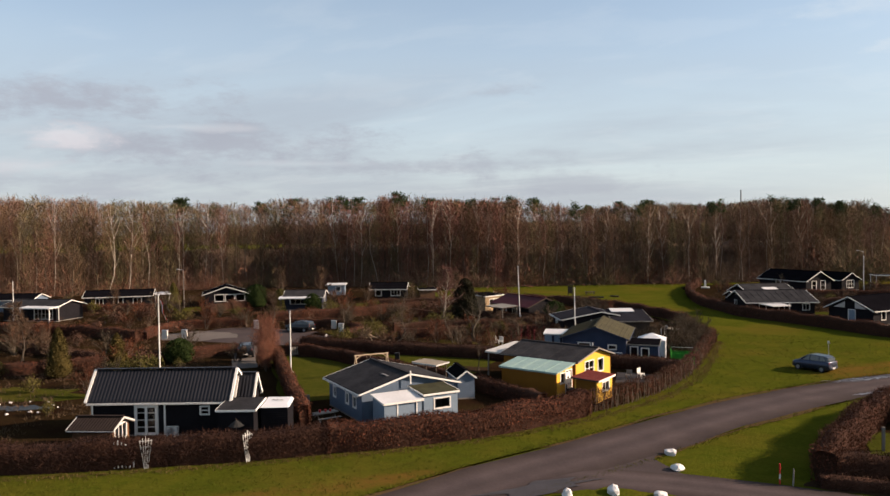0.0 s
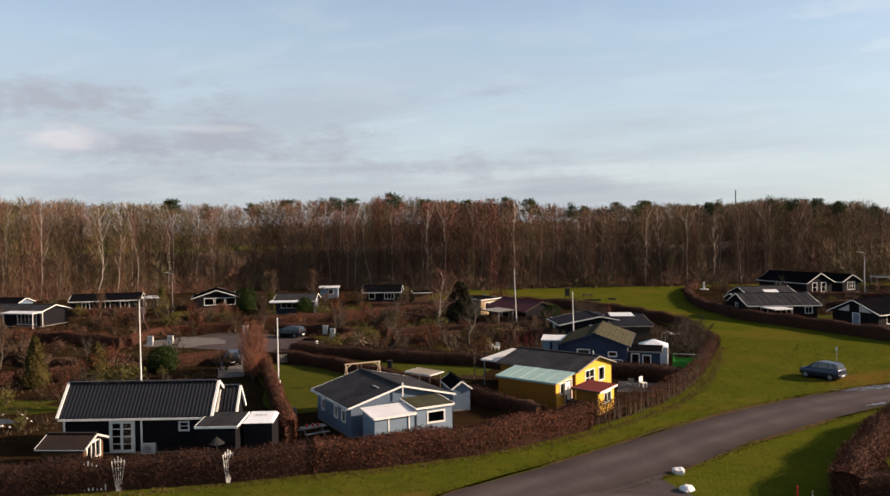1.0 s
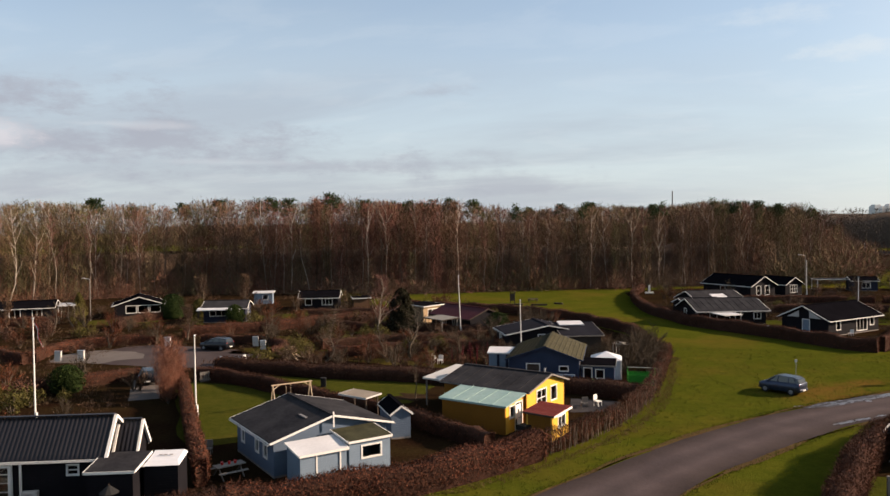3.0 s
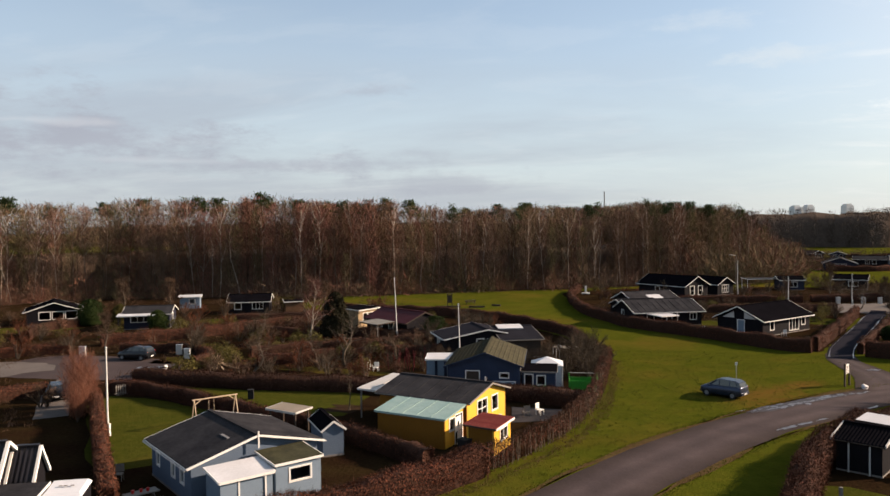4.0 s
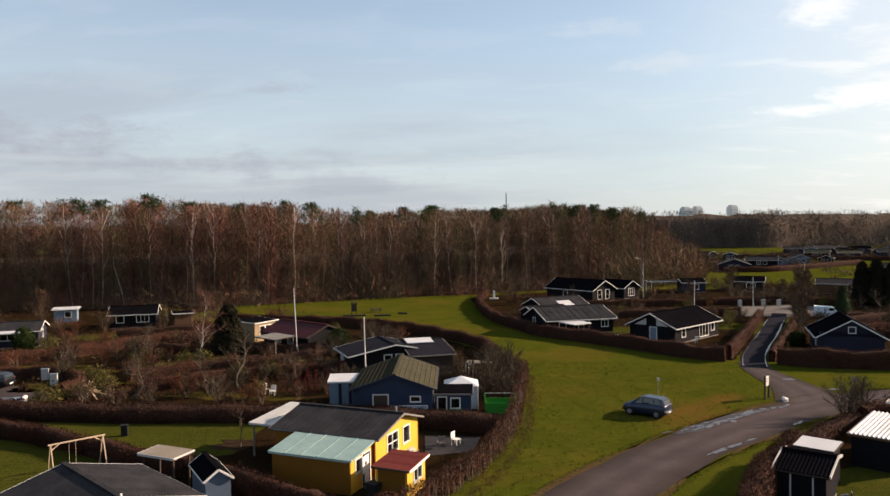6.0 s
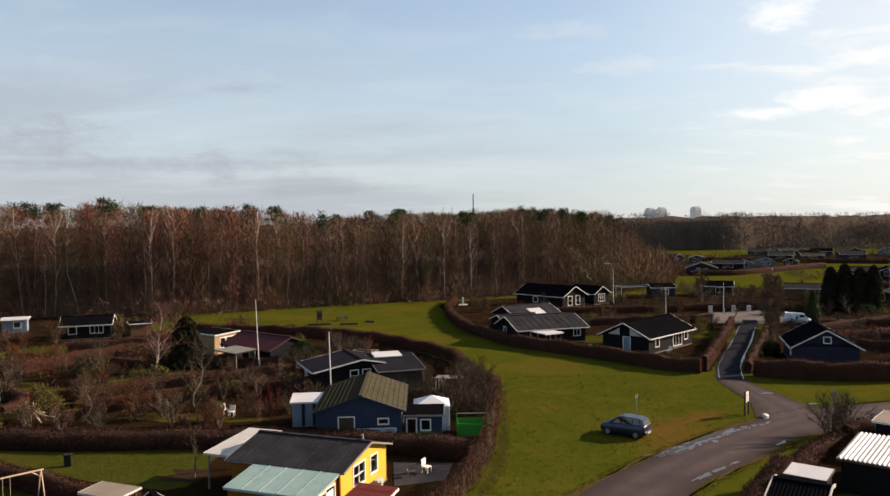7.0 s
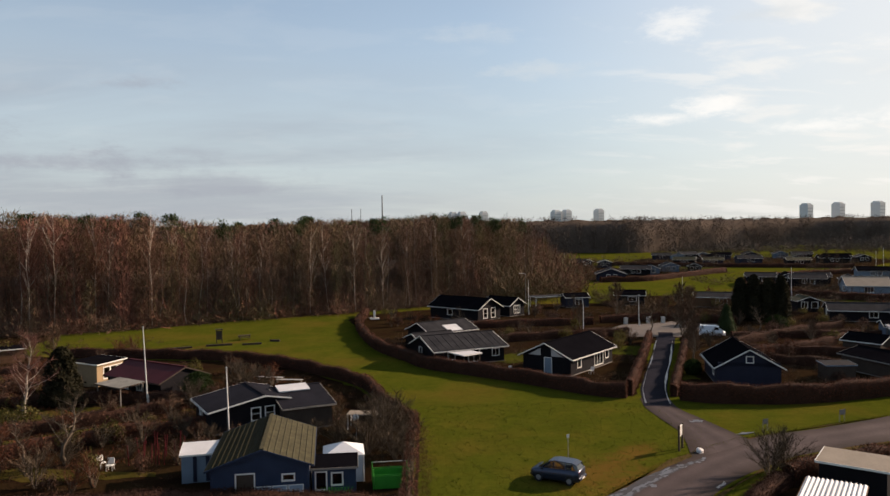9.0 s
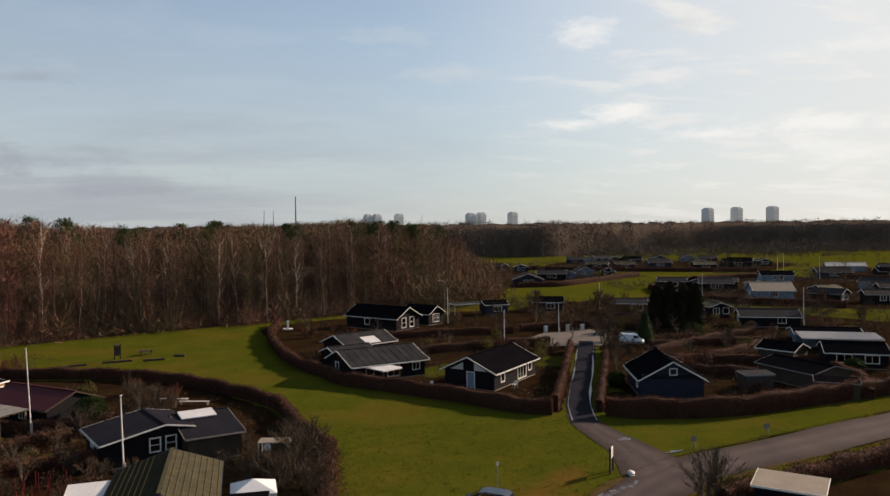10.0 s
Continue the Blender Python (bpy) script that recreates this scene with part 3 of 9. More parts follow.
def glide(points, step=1.0):
    """A smooth line through the points of the plan, in even steps."""
    P = np.array(points, float)
    Q = np.vstack([2 * P[0] - P[1], P, 2 * P[-1] - P[-2]])
    out = []
    for i in range(1, len(Q) - 2):
        n = max(2, int(np.linalg.norm(Q[i + 1] - Q[i]) / step))
        for t in np.linspace(0, 1, n, endpoint=False):
            a, b, c, d = Q[i - 1], Q[i], Q[i + 1], Q[i + 2]
            out.append(0.5 * (2 * b + (c - a) * t + (2 * a - 5 * b + 4 * c - d) * t * t + (3 * b - a - 3 * c + d) * t ** 3))
    out.append(P[-1])
    return np.array(out)


def sides_of(line):
    d = np.gradient(line, axis=0)
    d /= np.linalg.norm(d, axis=1)[:, None]
    return np.stack([-d[:, 1], d[:, 0]], 1)


def strip(name, points, width, z, material, label, category, wobble=0.0, crown=0.0, kind="structure"):
    """A road or path along the points, with a slightly uneven edge."""
    c = glide(points, 1.0)
    n = sides_of(c)
    w = np.asarray(width, float)
    w = np.full(len(c), w) if w.ndim == 0 else np.interp(np.linspace(0, 1, len(c)), np.linspace(0, 1, len(w)), w)
    V = []
    for k in (-1, -0.5, 0, 0.5, 1):
        jig = wobble * (np.interp(np.arange(len(c)), np.arange(0, len(c) + 4, 4), rng.random(len(np.arange(0, len(c) + 4, 4))) - 0.5) + 0.2 * (rng.random(len(c)) - 0.5)) if abs(k) == 1 else 0
        e = c + n * (k * w / 2 + jig)[:, None] if wobble else c + n * (k * w / 2)[:, None]
        V.append(np.column_stack([e, np.full(len(c), z + crown * (1 - k * k))]))
    V = np.stack(V, 1).reshape(-1, 3)
    F = [(i * 5 + j, i * 5 + j + 1, (i + 1) * 5 + j + 1, (i + 1) * 5 + j) for i in range(len(c) - 1) for j in range(4)]
    ob = soup(name, V, np.array(F)[:, ::-1], material)
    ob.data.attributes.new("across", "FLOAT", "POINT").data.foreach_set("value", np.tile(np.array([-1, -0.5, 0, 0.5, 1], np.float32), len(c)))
    return tagged(ob, label, category, kind=kind)


def patch(name, points, z, material, label, category, kind="structure", rough_edge=0.5, smooth_line=True):
    """A flat area of ground inside a closed outline."""
    P = glide(list(points) + [points[0]], 1.5)[:-1] if smooth_line else np.array(points, float)
    bm = bmesh.new()
    vs = [bm.verts.new((x + rough_edge * (rng.random() - 0.5), y + rough_edge * (rng.random() - 0.5), z)) for x, y in P]
    f = bm.faces.new(vs)
    bm.normal_update()
    if f.normal.z < 0:
        f.normal_flip()
    bmesh.ops.triangulate(bm, faces=bm.faces[:])
    me = bpy.data.meshes.new(name)
    bm.to_mesh(me); bm.free()
    me.materials.append(material)
    return tagged(new(name, me), label, category, kind=kind)


def blob(cx, cy, rx, ry, turn=0.0, n=14, seed=0, uneven=0.3):
    r = np.random.default_rng(seed)
    a = np.linspace(0, 2 * math.pi, n, endpoint=False)
    k = 1 + uneven * (r.random(n) - 0.5) * 2
    x, y = rx * k * np.cos(a), ry * k * np.sin(a)
    c, s = math.cos(radians(turn)), math.sin(radians(turn))
    return [(cx + c * u - s * v, cy + s * u + c * v) for u, v in zip(x, y)]


# ---- plants ----
def unit(v):
    return v / np.maximum(np.linalg.norm(v, axis=-1, keepdims=True), 1e-9)


def tube(path, radii, sides=5):
    path, radii = np.asarray(path, float), np.asarray(radii, float)
    d = unit(np.gradient(path, axis=0))
    ref = np.array([1.0, 0.3, 0.1])
    u = unit(np.cross(d, ref)); v = np.cross(d, u)
    a = np.linspace(0, 2 * math.pi, sides, endpoint=False)
    V = path[:, None] + radii[:, None, None] * (np.cos(a)[None, :, None] * u[:, None] + np.sin(a)[None, :, None] * v[:, None])
    F = []
    for i in range(len(path) - 1):
        for j in range(sides):
            p, q = i * sides + j, i * sides + (j + 1) % sides
            F += [(p, q, q + sides), (p, q + sides, p + sides)]
    return V.reshape(-1, 3), np.array(F)


def joined(pieces):
    V, F, o = [], [], 0
    for v, f in pieces:
        V.append(v); F.append(f + o); o += len(v)
    return np.vstack(V), np.vstack(F)


def slivers(start, way, length, width, r):
    """Thin tapering twigs: one triangle each."""
    n = len(start)
    side = unit(np.cross(way, unit(r.normal(size=(n, 3)))))
    V = np.stack([start - side * width[:, None] / 2, start + side * width[:, None] / 2, start + way * length[:, None]], 1)
    return V.reshape(-1, 3), np.arange(3 * n).reshape(-1, 3)


def leaves(P, size, r, normal=None, lie=0.6):
    """Small diamond-shaped leaves at the points P."""
    n = len(P)
    nm = unit(r.normal(size=(n, 3)) + (0 if normal is None else normal * lie * 2))
    u = unit(np.cross(nm, r.normal(size=(n, 3)))); v = np.cross(nm, u)
    s = (size * (0.6 + 0.8 * r.random(n)))[:, None]
    V = np.stack([P - u * s * 0.5, P + v * s * 0.32, P + u * s * 0.5, P - v * s * 0.32], 1)
    return V.reshape(-1, 3), np.arange(4 * n).reshape(-1, 4)


def grow(seed, H, r0, limbs, crown, spread, twigs, tlen, twid, rise=0.8, droop=0.0, lean=0.04, sides=5, upward=0.45):
    """A bare tree: trunk and limbs, and its twigs, each as corners and triangles."""
    r = np.random.default_rng(seed)
    k = 7
    z = np.linspace(0, H, k)
    w = np.cumsum(r.normal(size=(k, 2)) * H * lean / k * 2, axis=0); w[0] = 0
    trunk = np.column_stack([w, z])
    wood = [tube(trunk, r0 * (1 - 0.93 * (z / H)) * np.where(np.arange(k) == 0, 1.3, 1), sides)]
    S, W = [], []
    for i in range(limbs):
        h = crown + (0.97 - crown) * (i + r.random()) / limbs
        p = np.array([np.interp(h * H, z, trunk[:, c]) for c in range(3)])
        az = i * 2.4 + r.random() * 1.2
        ln = spread * (1.05 - 0.75 * ((h - crown) / (1 - crown)) ** 1.3) * (0.65 + 0.6 * r.random())
        d = unit(np.array([math.cos(az), math.sin(az), rise * (0.5 + r.random())]))
        q = [p]
        for j in range(3):
            d = unit(d + r.normal(size=3) * 0.22 + np.array([0, 0, 0.12 - droop]))
            q.append(q[-1] + d * ln / 3)
        q = np.array(q)
        rr = r0 * 0.42 * (1 - 0.6 * h)
        wood.append(tube(q, rr * np.array([1, 0.7, 0.42, 0.1]), 3))
        m = max(2, int(twigs / limbs))
        t = 0.08 + 0.92 * r.random(m) ** 0.8
        S.append(np.column_stack([np.interp(t * 3, range(4), q[:, c]) for c in range(3)]))
        W.append(unit(unit(q[-1] - q[0]) * 0.7 + r.normal(size=(m, 3)) * 0.6 + np.array([0, 0, upward - 1.6 * droop])))
    S, W = np.vstack(S), np.vstack(W)
    n = len(S)
    return joined(wood), slivers(S, W, tlen * (0.5 + r.random(n)), twid * (0.5 + r.random(n)), r)


def plant(name, label, category, wood, twig, bark, twigmat, m, group="", trunk_name="trunk", crown_name="crown"):
    e = thing(name, label, category, m, group)
    if wood is not None:
        soup(trunk_name, *wood, bark, e)
    soup(crown_name, *twig, twigmat, e)
    return e


def shrub_parts(seed, H, R, stems, twigs, tlen, twid):
    r = np.random.default_rng(seed)
    wood, S, W = [], [], []
    for i in range(stems):
        a, s = r.random() * 6.28, 0.25 + 0.75 * r.random()
        tip = np.array([math.cos(a) * R * s, math.sin(a) * R * s, H * (1.05 - 0.45 * s * s) * (0.8 + 0.3 * r.random())])
        mid = tip * np.array([0.42, 0.42, 0.6])
        q = np.array([np.zeros(3) + np.array([math.cos(a), math.sin(a), 0]) * 0.08, mid, tip])
        wood.append(tube(q, np.array([0.035, 0.022, 0.006]), 3))
        m = twigs // stems
        t = 0.2 + 0.8 * r.random(m)
        S.append(np.column_stack([np.interp(t * 2, range(3), q[:, c]) for c in range(3)]))
        W.append(unit(unit(tip) * 0.8 + r.normal(size=(m, 3)) * 0.55 + np.array([0, 0, 0.25])))
    S, W = np.vstack(S), np.vstack(W)
    n = len(S)
    return joined(wood), slivers(S, W, tlen * (0.5 + r.random(n)), twid * (0.5 + r.random(n)), r)


def hedge(points, height, width, leafmat, label, density=60, size=0.13, bare=0.25, group="garden hedges", seed=1, gaps=0.0, stems=False, twigs=None):
    """A clipped hedge along the points of the plan: upright stems or a shade-coloured core inside, leaves and loose
    twigs outside.
    """
    r = np.random.default_rng(seed)
    c = glide(points, 0.7)
    n = sides_of(c)
    e = thing("hedge", label, "hedge", pose(c[0][0], c[0][1], 0), group)
    o = np.array([c[0][0], c[0][1], 0])
    K = 8
    prof = np.array([(-0.42, 0.0), (-0.50, 0.45), (-0.46, 0.86), (-0.28, 0.97), (0.28, 0.97), (0.46, 0.86), (0.50, 0.45), (0.42, 0.0)])
    hh = height * (1 + 0.07 * np.sin(np.arange(len(c)) * 0.7 + seed) + 0.08 * (r.random(len(c)) - 0.5))
    ww = width * (1 + 0.14 * (r.random(len(c)) - 0.5))
    V = np.zeros((len(c), K, 3))
    V[:, :, :2] = c[:, None] + n[:, None] * (prof[None, :, 0] * ww[:, None])[:, :, None]
    V[:, :, 2] = prof[None, :, 1] * hh[:, None]
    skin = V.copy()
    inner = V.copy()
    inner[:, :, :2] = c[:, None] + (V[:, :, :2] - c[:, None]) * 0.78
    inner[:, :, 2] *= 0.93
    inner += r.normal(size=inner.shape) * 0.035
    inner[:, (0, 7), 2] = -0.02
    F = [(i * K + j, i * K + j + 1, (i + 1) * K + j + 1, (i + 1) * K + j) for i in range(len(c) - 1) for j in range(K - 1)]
    for q0, flip in ((0, 1), ((len(c) - 1) * K, -1)):
        F += [tuple(q0 + a for a in quad)[::flip] for quad in ((0, 1, 6, 7), (1, 2, 5, 6), (2, 3, 4, 5))]
    if stems:
        line = glide(points, 0.3)
        q = np.random.default_rng(seed + 500)
        pieces = []
        for x, y in line:
            a = np.array([x + q.normal() * 0.08, y + q.normal() * 0.08, 0.0])
            b = a + [q.normal() * 0.12, q.normal() * 0.12, height * (0.75 + 0.25 * q.random())]
            pieces.append(tube(np.array([a, (a + b) / 2 + q.normal(size=3) * 0.04, b]), np.array([0.035, 0.028, 0.012]), 4))
        sv, sf = joined(pieces)
        soup("upright_growth", sv - o, sf, BARK_GREY, e)
    else:
        soup("shade_core", inner.reshape(-1, 3) - o, np.array(F), HEDGE_CORE, e)
    # points spread evenly over the skin
    L = np.linalg.norm(np.diff(c, axis=0), axis=1).sum()
    N = int(L * (2 * height + width) * density)
    per = np.concatenate([[0], np.cumsum(np.linalg.norm(np.diff(prof * [width, height], axis=0), axis=1))])
    s, u = r.random(N) * (len(c) - 1.001), r.random(N) * per[-1]
    i, f = s.astype(int), (s % 1)[:, None]
    j = np.clip(np.searchsorted(per, u) - 1, 0, K - 2)
    g = ((u - per[j]) / (per[j + 1] - per[j]))[:, None]
    A = skin[i, j] * (1 - f) + skin[i + 1, j] * f
    B = skin[i, j + 1] * (1 - f) + skin[i + 1, j + 1] * f
    P = A * (1 - g) + B * g
    cen = np.column_stack([c[i] * (1 - f) + c[i + 1] * f, np.full(N, height * 0.5)])
    out = unit((P - cen) * [1, 1, 0.6])
    P = P + out * (r.normal(size=N) * 0.07 - 0.02)[:, None]
    P[:, 2] = np.maximum(P[:, 2], 0.03)
    # thinner towards the foot, where a hedge goes bare
    keep = r.random(N) < (0.35 + 0.65 * np.clip(P[:, 2] / (height * 0.55), 0, 1))
    if gaps:
        keep &= np.sin(P[:, 0] * 1.7 + P[:, 1] * 1.1) + r.normal(size=N) * 0.6 > -1.2 + gaps
    P, out = P[keep], out[keep]
    m = int(len(P) * (1 - bare))
    soup("leaves", *[x if k else x - o for k, x in enumerate(leaves(P[:m], size, r, out[:m], 1.3))], leafmat, e)
    # leaves close both ends
    n0 = int(height * width * density * 1.4)
    ends = [leaves(np.column_stack([np.outer(q.random(n0) - 0.5, n[k]) * width * 0.95 + c[k] + q.normal(size=(n0, 2)) * 0.06, q.random(n0) * height * 0.95 + 0.03]) - o, size, q) for k, q in ((0, np.random.default_rng(seed + 900)), (-1, np.random.default_rng(seed + 901)))]
    soup("end_leaves", *joined(ends), leafmat, e)
    T = P[m:]
    w = unit(out[m:] * 0.5 + r.normal(size=(len(T), 3)) * 0.5 + np.array([0, 0, 0.5]))
    v, f2 = slivers(T - w * 0.1, w, 0.28 * (0.5 + r.random(len(T))), 0.025 + 0.02 * r.random(len(T)), r)
    soup("loose_growth", v - o, f2, twigs or BEECH_BARE, e)
    return e


def bush_cloud(seed, n, wide=0.02):
    """An airy dome of fine twigs of height 1."""
    r = np.random.default_rng(seed)
    d = unit(r.normal(size=(n, 3)))
    d[:, 2] = np.abs(d[:, 2])
    P = d * (r.random((n, 1)) ** 0.5) * [0.75, 0.75, 0.85]
    return slivers(P, unit(d + r.normal(size=(n, 3)) * 0.6 + [0, 0, 0.5]), 0.2 * (0.5 + r.random(n)), wide * (0.5 + r.random(n)), r)


# ---- ground ----
def ground_sheet():
    bm = bmesh.new()
    rings = [0, 60, 120, 200, 320, 520, 900, 1700, 4200]
    last = None
    for k, R in enumerate(rings):
        ring = [bm.verts.new((R * math.cos(a * math.pi / 24) + 0, 90 + R * math.sin(a * math.pi / 24), 0)) for a in range(48)] if R else [bm.verts.new((0, 90, 0))]
        if last:
            for a in range(48):
                if len(last) == 1:
                    bm.faces.new((last[0], ring[a], ring[(a + 1) % 48]))
                else:
                    bm.faces.new((last[a], ring[a], ring[(a + 1) % 48], last[(a + 1) % 48]))
        last = ring
    me = bpy.data.meshes.new("ground")
    bm.to_mesh(me); bm.free()
    me.materials.append(GRASS)
    return tagged(new("ground", me), "mown winter meadow of green and straw-coloured grass", "ground", kind="structure")


ground_sheet()
# roads
MAIN = [(-70, -60), (-48, -20), (-24, 22), (-15.0, 34.5), (-10.6, 42.6), (-6.7, 48.9), (-3.5, 54.2), (-0.3, 59.9), (5.8, 68.8), (11.2, 75), (19.0, 82.4), (27.0, 87.6), (36, 90.6), (48, 94.4), (70, 101), (110, 112)]
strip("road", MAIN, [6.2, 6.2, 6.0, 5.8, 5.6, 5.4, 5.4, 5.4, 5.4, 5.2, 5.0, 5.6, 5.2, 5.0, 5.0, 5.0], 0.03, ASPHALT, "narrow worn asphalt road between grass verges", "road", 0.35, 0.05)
for off in (-2.85, 2.85):
    side = glide(MAIN[1:], 2.0)
    strip("verge", [tuple(p) for p in side + sides_of(side) * off], [0.5, 0.3, 0.55, 0.3, 0.45, 0.3, 0.5, 0.35], 0.024, MUD, "bare muddy edge between road and grass", "verge", 0.7)
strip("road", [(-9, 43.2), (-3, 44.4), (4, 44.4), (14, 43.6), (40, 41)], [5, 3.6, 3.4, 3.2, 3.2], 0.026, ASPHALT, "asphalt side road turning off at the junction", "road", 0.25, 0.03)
patch("road", [(-8.5, 43), (-4, 43.2), (-1.0, 45.4), (-1.3, 46.3), (-2.0, 47.2), (-2.9, 48.3), (-3.15, 49.4), (-2.7, 50.7), (-3.6, 50.6), (-6.4, 47.6)], 0.034, ASPHALT, "widened asphalt mouth of the side road", "road", rough_edge=0.12)
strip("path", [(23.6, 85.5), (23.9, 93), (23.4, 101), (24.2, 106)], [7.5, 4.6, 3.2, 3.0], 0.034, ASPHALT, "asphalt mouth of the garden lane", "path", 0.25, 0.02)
for off, wide in ((-1.22, (0.05, 0.20, 0.10, 0.24, 0.06)), (1.2, (0.02, 0.09, 0.03, 0.10, 0.02))):
    lane = glide([(23.6, 103.5), (25.2, 109), (28.2, 116.5), (33.6, 129), (39.6, 143.5)], 2.0)
    strip("puddle", [tuple(p) for p in lane + sides_of(lane) * off], wide, 0.066, WATER, "long thin rain puddle along the lane edge", "puddle", 0.22, kind="")
strip("path", [(23.3, 102.5), (25.2, 109), (28.2, 116.5), (33.6, 129), (40.2, 144.5), (43, 152)], 2.8, 0.04, WET, "wet dark asphalt lane between hedges", "path", 0.15, 0.02)
patch("turning_place", blob(44.5, 156, 11, 8, 20, seed=4, uneven=0.15), 0.045, GRAVEL, "pale gravel turning place at the lane's end", "gravel")
patch("turning_place", blob(-58.5, 86.5, 11.5, 7.2, -10, seed=5, uneven=0.15), 0.03, ASPHALT, "grey asphalt turning place among the gardens", "asphalt")
patch("turning_place", blob(-66, 83.5, 5.0, 4.6, 30, seed=6, uneven=0.2), 0.036, GRAVEL, "pale gravel edge of the turning place", "gravel")
strip("path", [(-56, 82), (-50, 72), (-45.5, 66)], 2.6, 0.028, GRAVEL, "gravel track leading into a garden", "path", 0.3)
# garden soil inside the hedges, forest floor
patch("garden_ground", [(-120, 20), (-75, 19), (-38.5, 33.8), (-22.4, 43.9), (-14.6, 50.4), (-8.9, 58.6), (-4.4, 69.4), (-2.8, 77.4), (-1.8, 97), (-5, 107), (-8, 117), (-20.5, 133), (-38, 139), (-52, 143), (-60, 150), (-64, 172), (-91, 166), (-116, 155), (-142, 120), (-165, 88), (-170, 40)], 0.012, SOIL, "brown garden soil with sparse grass and dead leaves", "soil")
patch("garden_ground", [(22.3, 107), (12.6, 115), (1.4, 126.8), (-5.5, 144), (-8.8, 166), (-8.4, 186), (22, 200), (60, 195), (56, 160), (36, 140), (30, 124)], 0.012, SOIL, "brown garden soil between dark cottages", "soil")
patch("garden_ground", [(26.5, 105.5), (39, 102), (60, 106.5), (90, 113), (125, 130), (120, 155), (80, 185), (52, 165), (40, 138)], 0.014, SOIL, "bare winter garden plots", "soil")
patch("garden_ground", [(7, 48), (9.5, 60), (14.8, 69.5), (20.2, 77), (30, 80.6), (48, 86), (90, 96), (100, 60), (60, 40), (20, 44)], 0.016, SOIL, "garden soil behind the roadside hedge", "soil")
for pts in ([(62, 262), (76, 260), (92, 272), (107, 284), (123, 297), (122, 312), (104, 316), (92, 330), (95, 352), (84, 362), (76, 376), (68, 372), (70, 345)],
            [(122, 332), (150, 318), (176, 304), (206, 330), (228, 352), (222, 386), (190, 404), (150, 412), (128, 405), (108, 360)],
            [(100, 244), (92, 214), (102, 196), (118, 182), (142, 178), (176, 204), (192, 250), (172, 278), (150, 276), (126, 268)], [(180, 262), (200, 240), (236, 262), (246, 306), (212, 312), (188, 286)], [(40, 190), (58, 172), (86, 166), (100, 178), (92, 200), (78, 210), (56, 214)]):
    patch("garden_ground", pts, 0.022, SOIL, "brown garden colony ground far across the fields", "soil", rough_edge=2.0)
FOREST_EDGE = [(-210, 40), (-165, 85), (-142, 117), (-116, 152), (-91, 163), (-58, 169), (-33, 182), (-8, 193), (20, 211), (36, 222), (47, 252), (55, 292), (60, 342), (64, 400), (68, 450), (88, 496), (120, 512)]
fe = glide(FOREST_EDGE, 6.0)
fn = sides_of(fe)
fo = fe + fn * 420
patch("forest_floor", [tuple(p) for p in fe[::3]] + [tuple(p) for p in fo[::-6]], 0.02, LITTER, "dark leaf litter under the trees", "forest floor", rough_edge=1.0, smooth_line=False)
# lawns
patch("lawn", [(-45.6, 74), (-45, 70), (-38, 60.5), (-33, 55), (-29, 58), (-27, 63), (-29.5, 67.5), (-38.6, 72.2)], 0.03, LAWN, "small mown lawn behind a cottage", "lawn")
patch("lawn", [(-41.5, 78.2), (-33, 78.1), (-23.4, 78.3), (-22.4, 75.5), (-22.2, 70.6), (-26, 70.2), (-31, 72.4), (-38, 75.6)], 0.03, LAWN, "strip of mown lawn between hedges", "lawn")
patch("lawn", [(-72, 107), (-62, 104), (-58, 112), (-66, 118)], 0.03, LAWN, "sunlit lawn in front of a cottage", "lawn")
patch("lawn", blob(-88, 112, 7, 4, 10, seed=8), 0.03, LAWN, "lawn patch beside a cottage", "lawn")
patch("lawn", blob(-60, 127, 8, 4, 25, seed=9), 0.03, LAWN, "sloping lawn patch among shrubs", "lawn")
patch("lawn", blob(-58, 49, 7, 3, 15, seed=10), 0.03, LAWN, "small garden lawn by the pond", "lawn")
strip("lawn", [(-44, 90.5), (-39.4, 94.6), (-35.2, 96.9), (-30.8, 99.5), (-23, 104.0)], [1.4, 3.6, 4.0, 3.6, 1.6], 0.03, LAWN, "narrow grass walk between garden plots", "lawn", 0.8)
strip("lawn", [(-46, 101.6), (-42.0, 103.8), (-39.4, 105.0), (-37.0, 106.8)], [1.8, 4.0, 4.2, 2.4], 0.031, LAWN, "narrow grass walk beside a birch", "lawn", 0.8)
patch("lawn", blob(31, 136, 4, 5, 40, seed=14), 0.03, LAWN, "garden lawn beside the lane hedge", "lawn")
patch("lawn", blob(14, 133, 5, 3, 40, seed=15), 0.03, LAWN, "garden lawn behind a dark cottage", "lawn")
patch("lawn", blob(31, 118, 2, 4, 20, seed=16), 0.03, LAWN, "narrow strip of lawn beside a gable", "lawn")
patch("flower_bed", [(5.2, 47.6), (4.9, 46.6), (6.5, 46.2), (15, 45.6), (16, 48.4), (9, 48.2)], 0.021, LITTER, "leaf-covered strip below a low hedge", "bed")
patch("lawn", [(8.4, 50.4), (15, 51.6), (26, 54), (26, 56), (17, 57), (10.4, 59.6), (9.2, 55)], 0.03, LAWN, "sunlit garden lawn behind a thin hedge", "lawn")
patch("verge", blob(24, 66, 9, 6, 20, seed=17), 0.03, LAWN, "garden lawn behind the roadside hedge", "lawn")
patch("verge", blob(38, 76, 7, 3, 20, seed=18), 0.03, LAWN, "garden lawn behind the roadside hedge", "lawn")
patch("lawn", blob(108, 171, 22, 5, -68, seed=19), 0.03, LAWN, "green strip between distant gardens", "lawn")
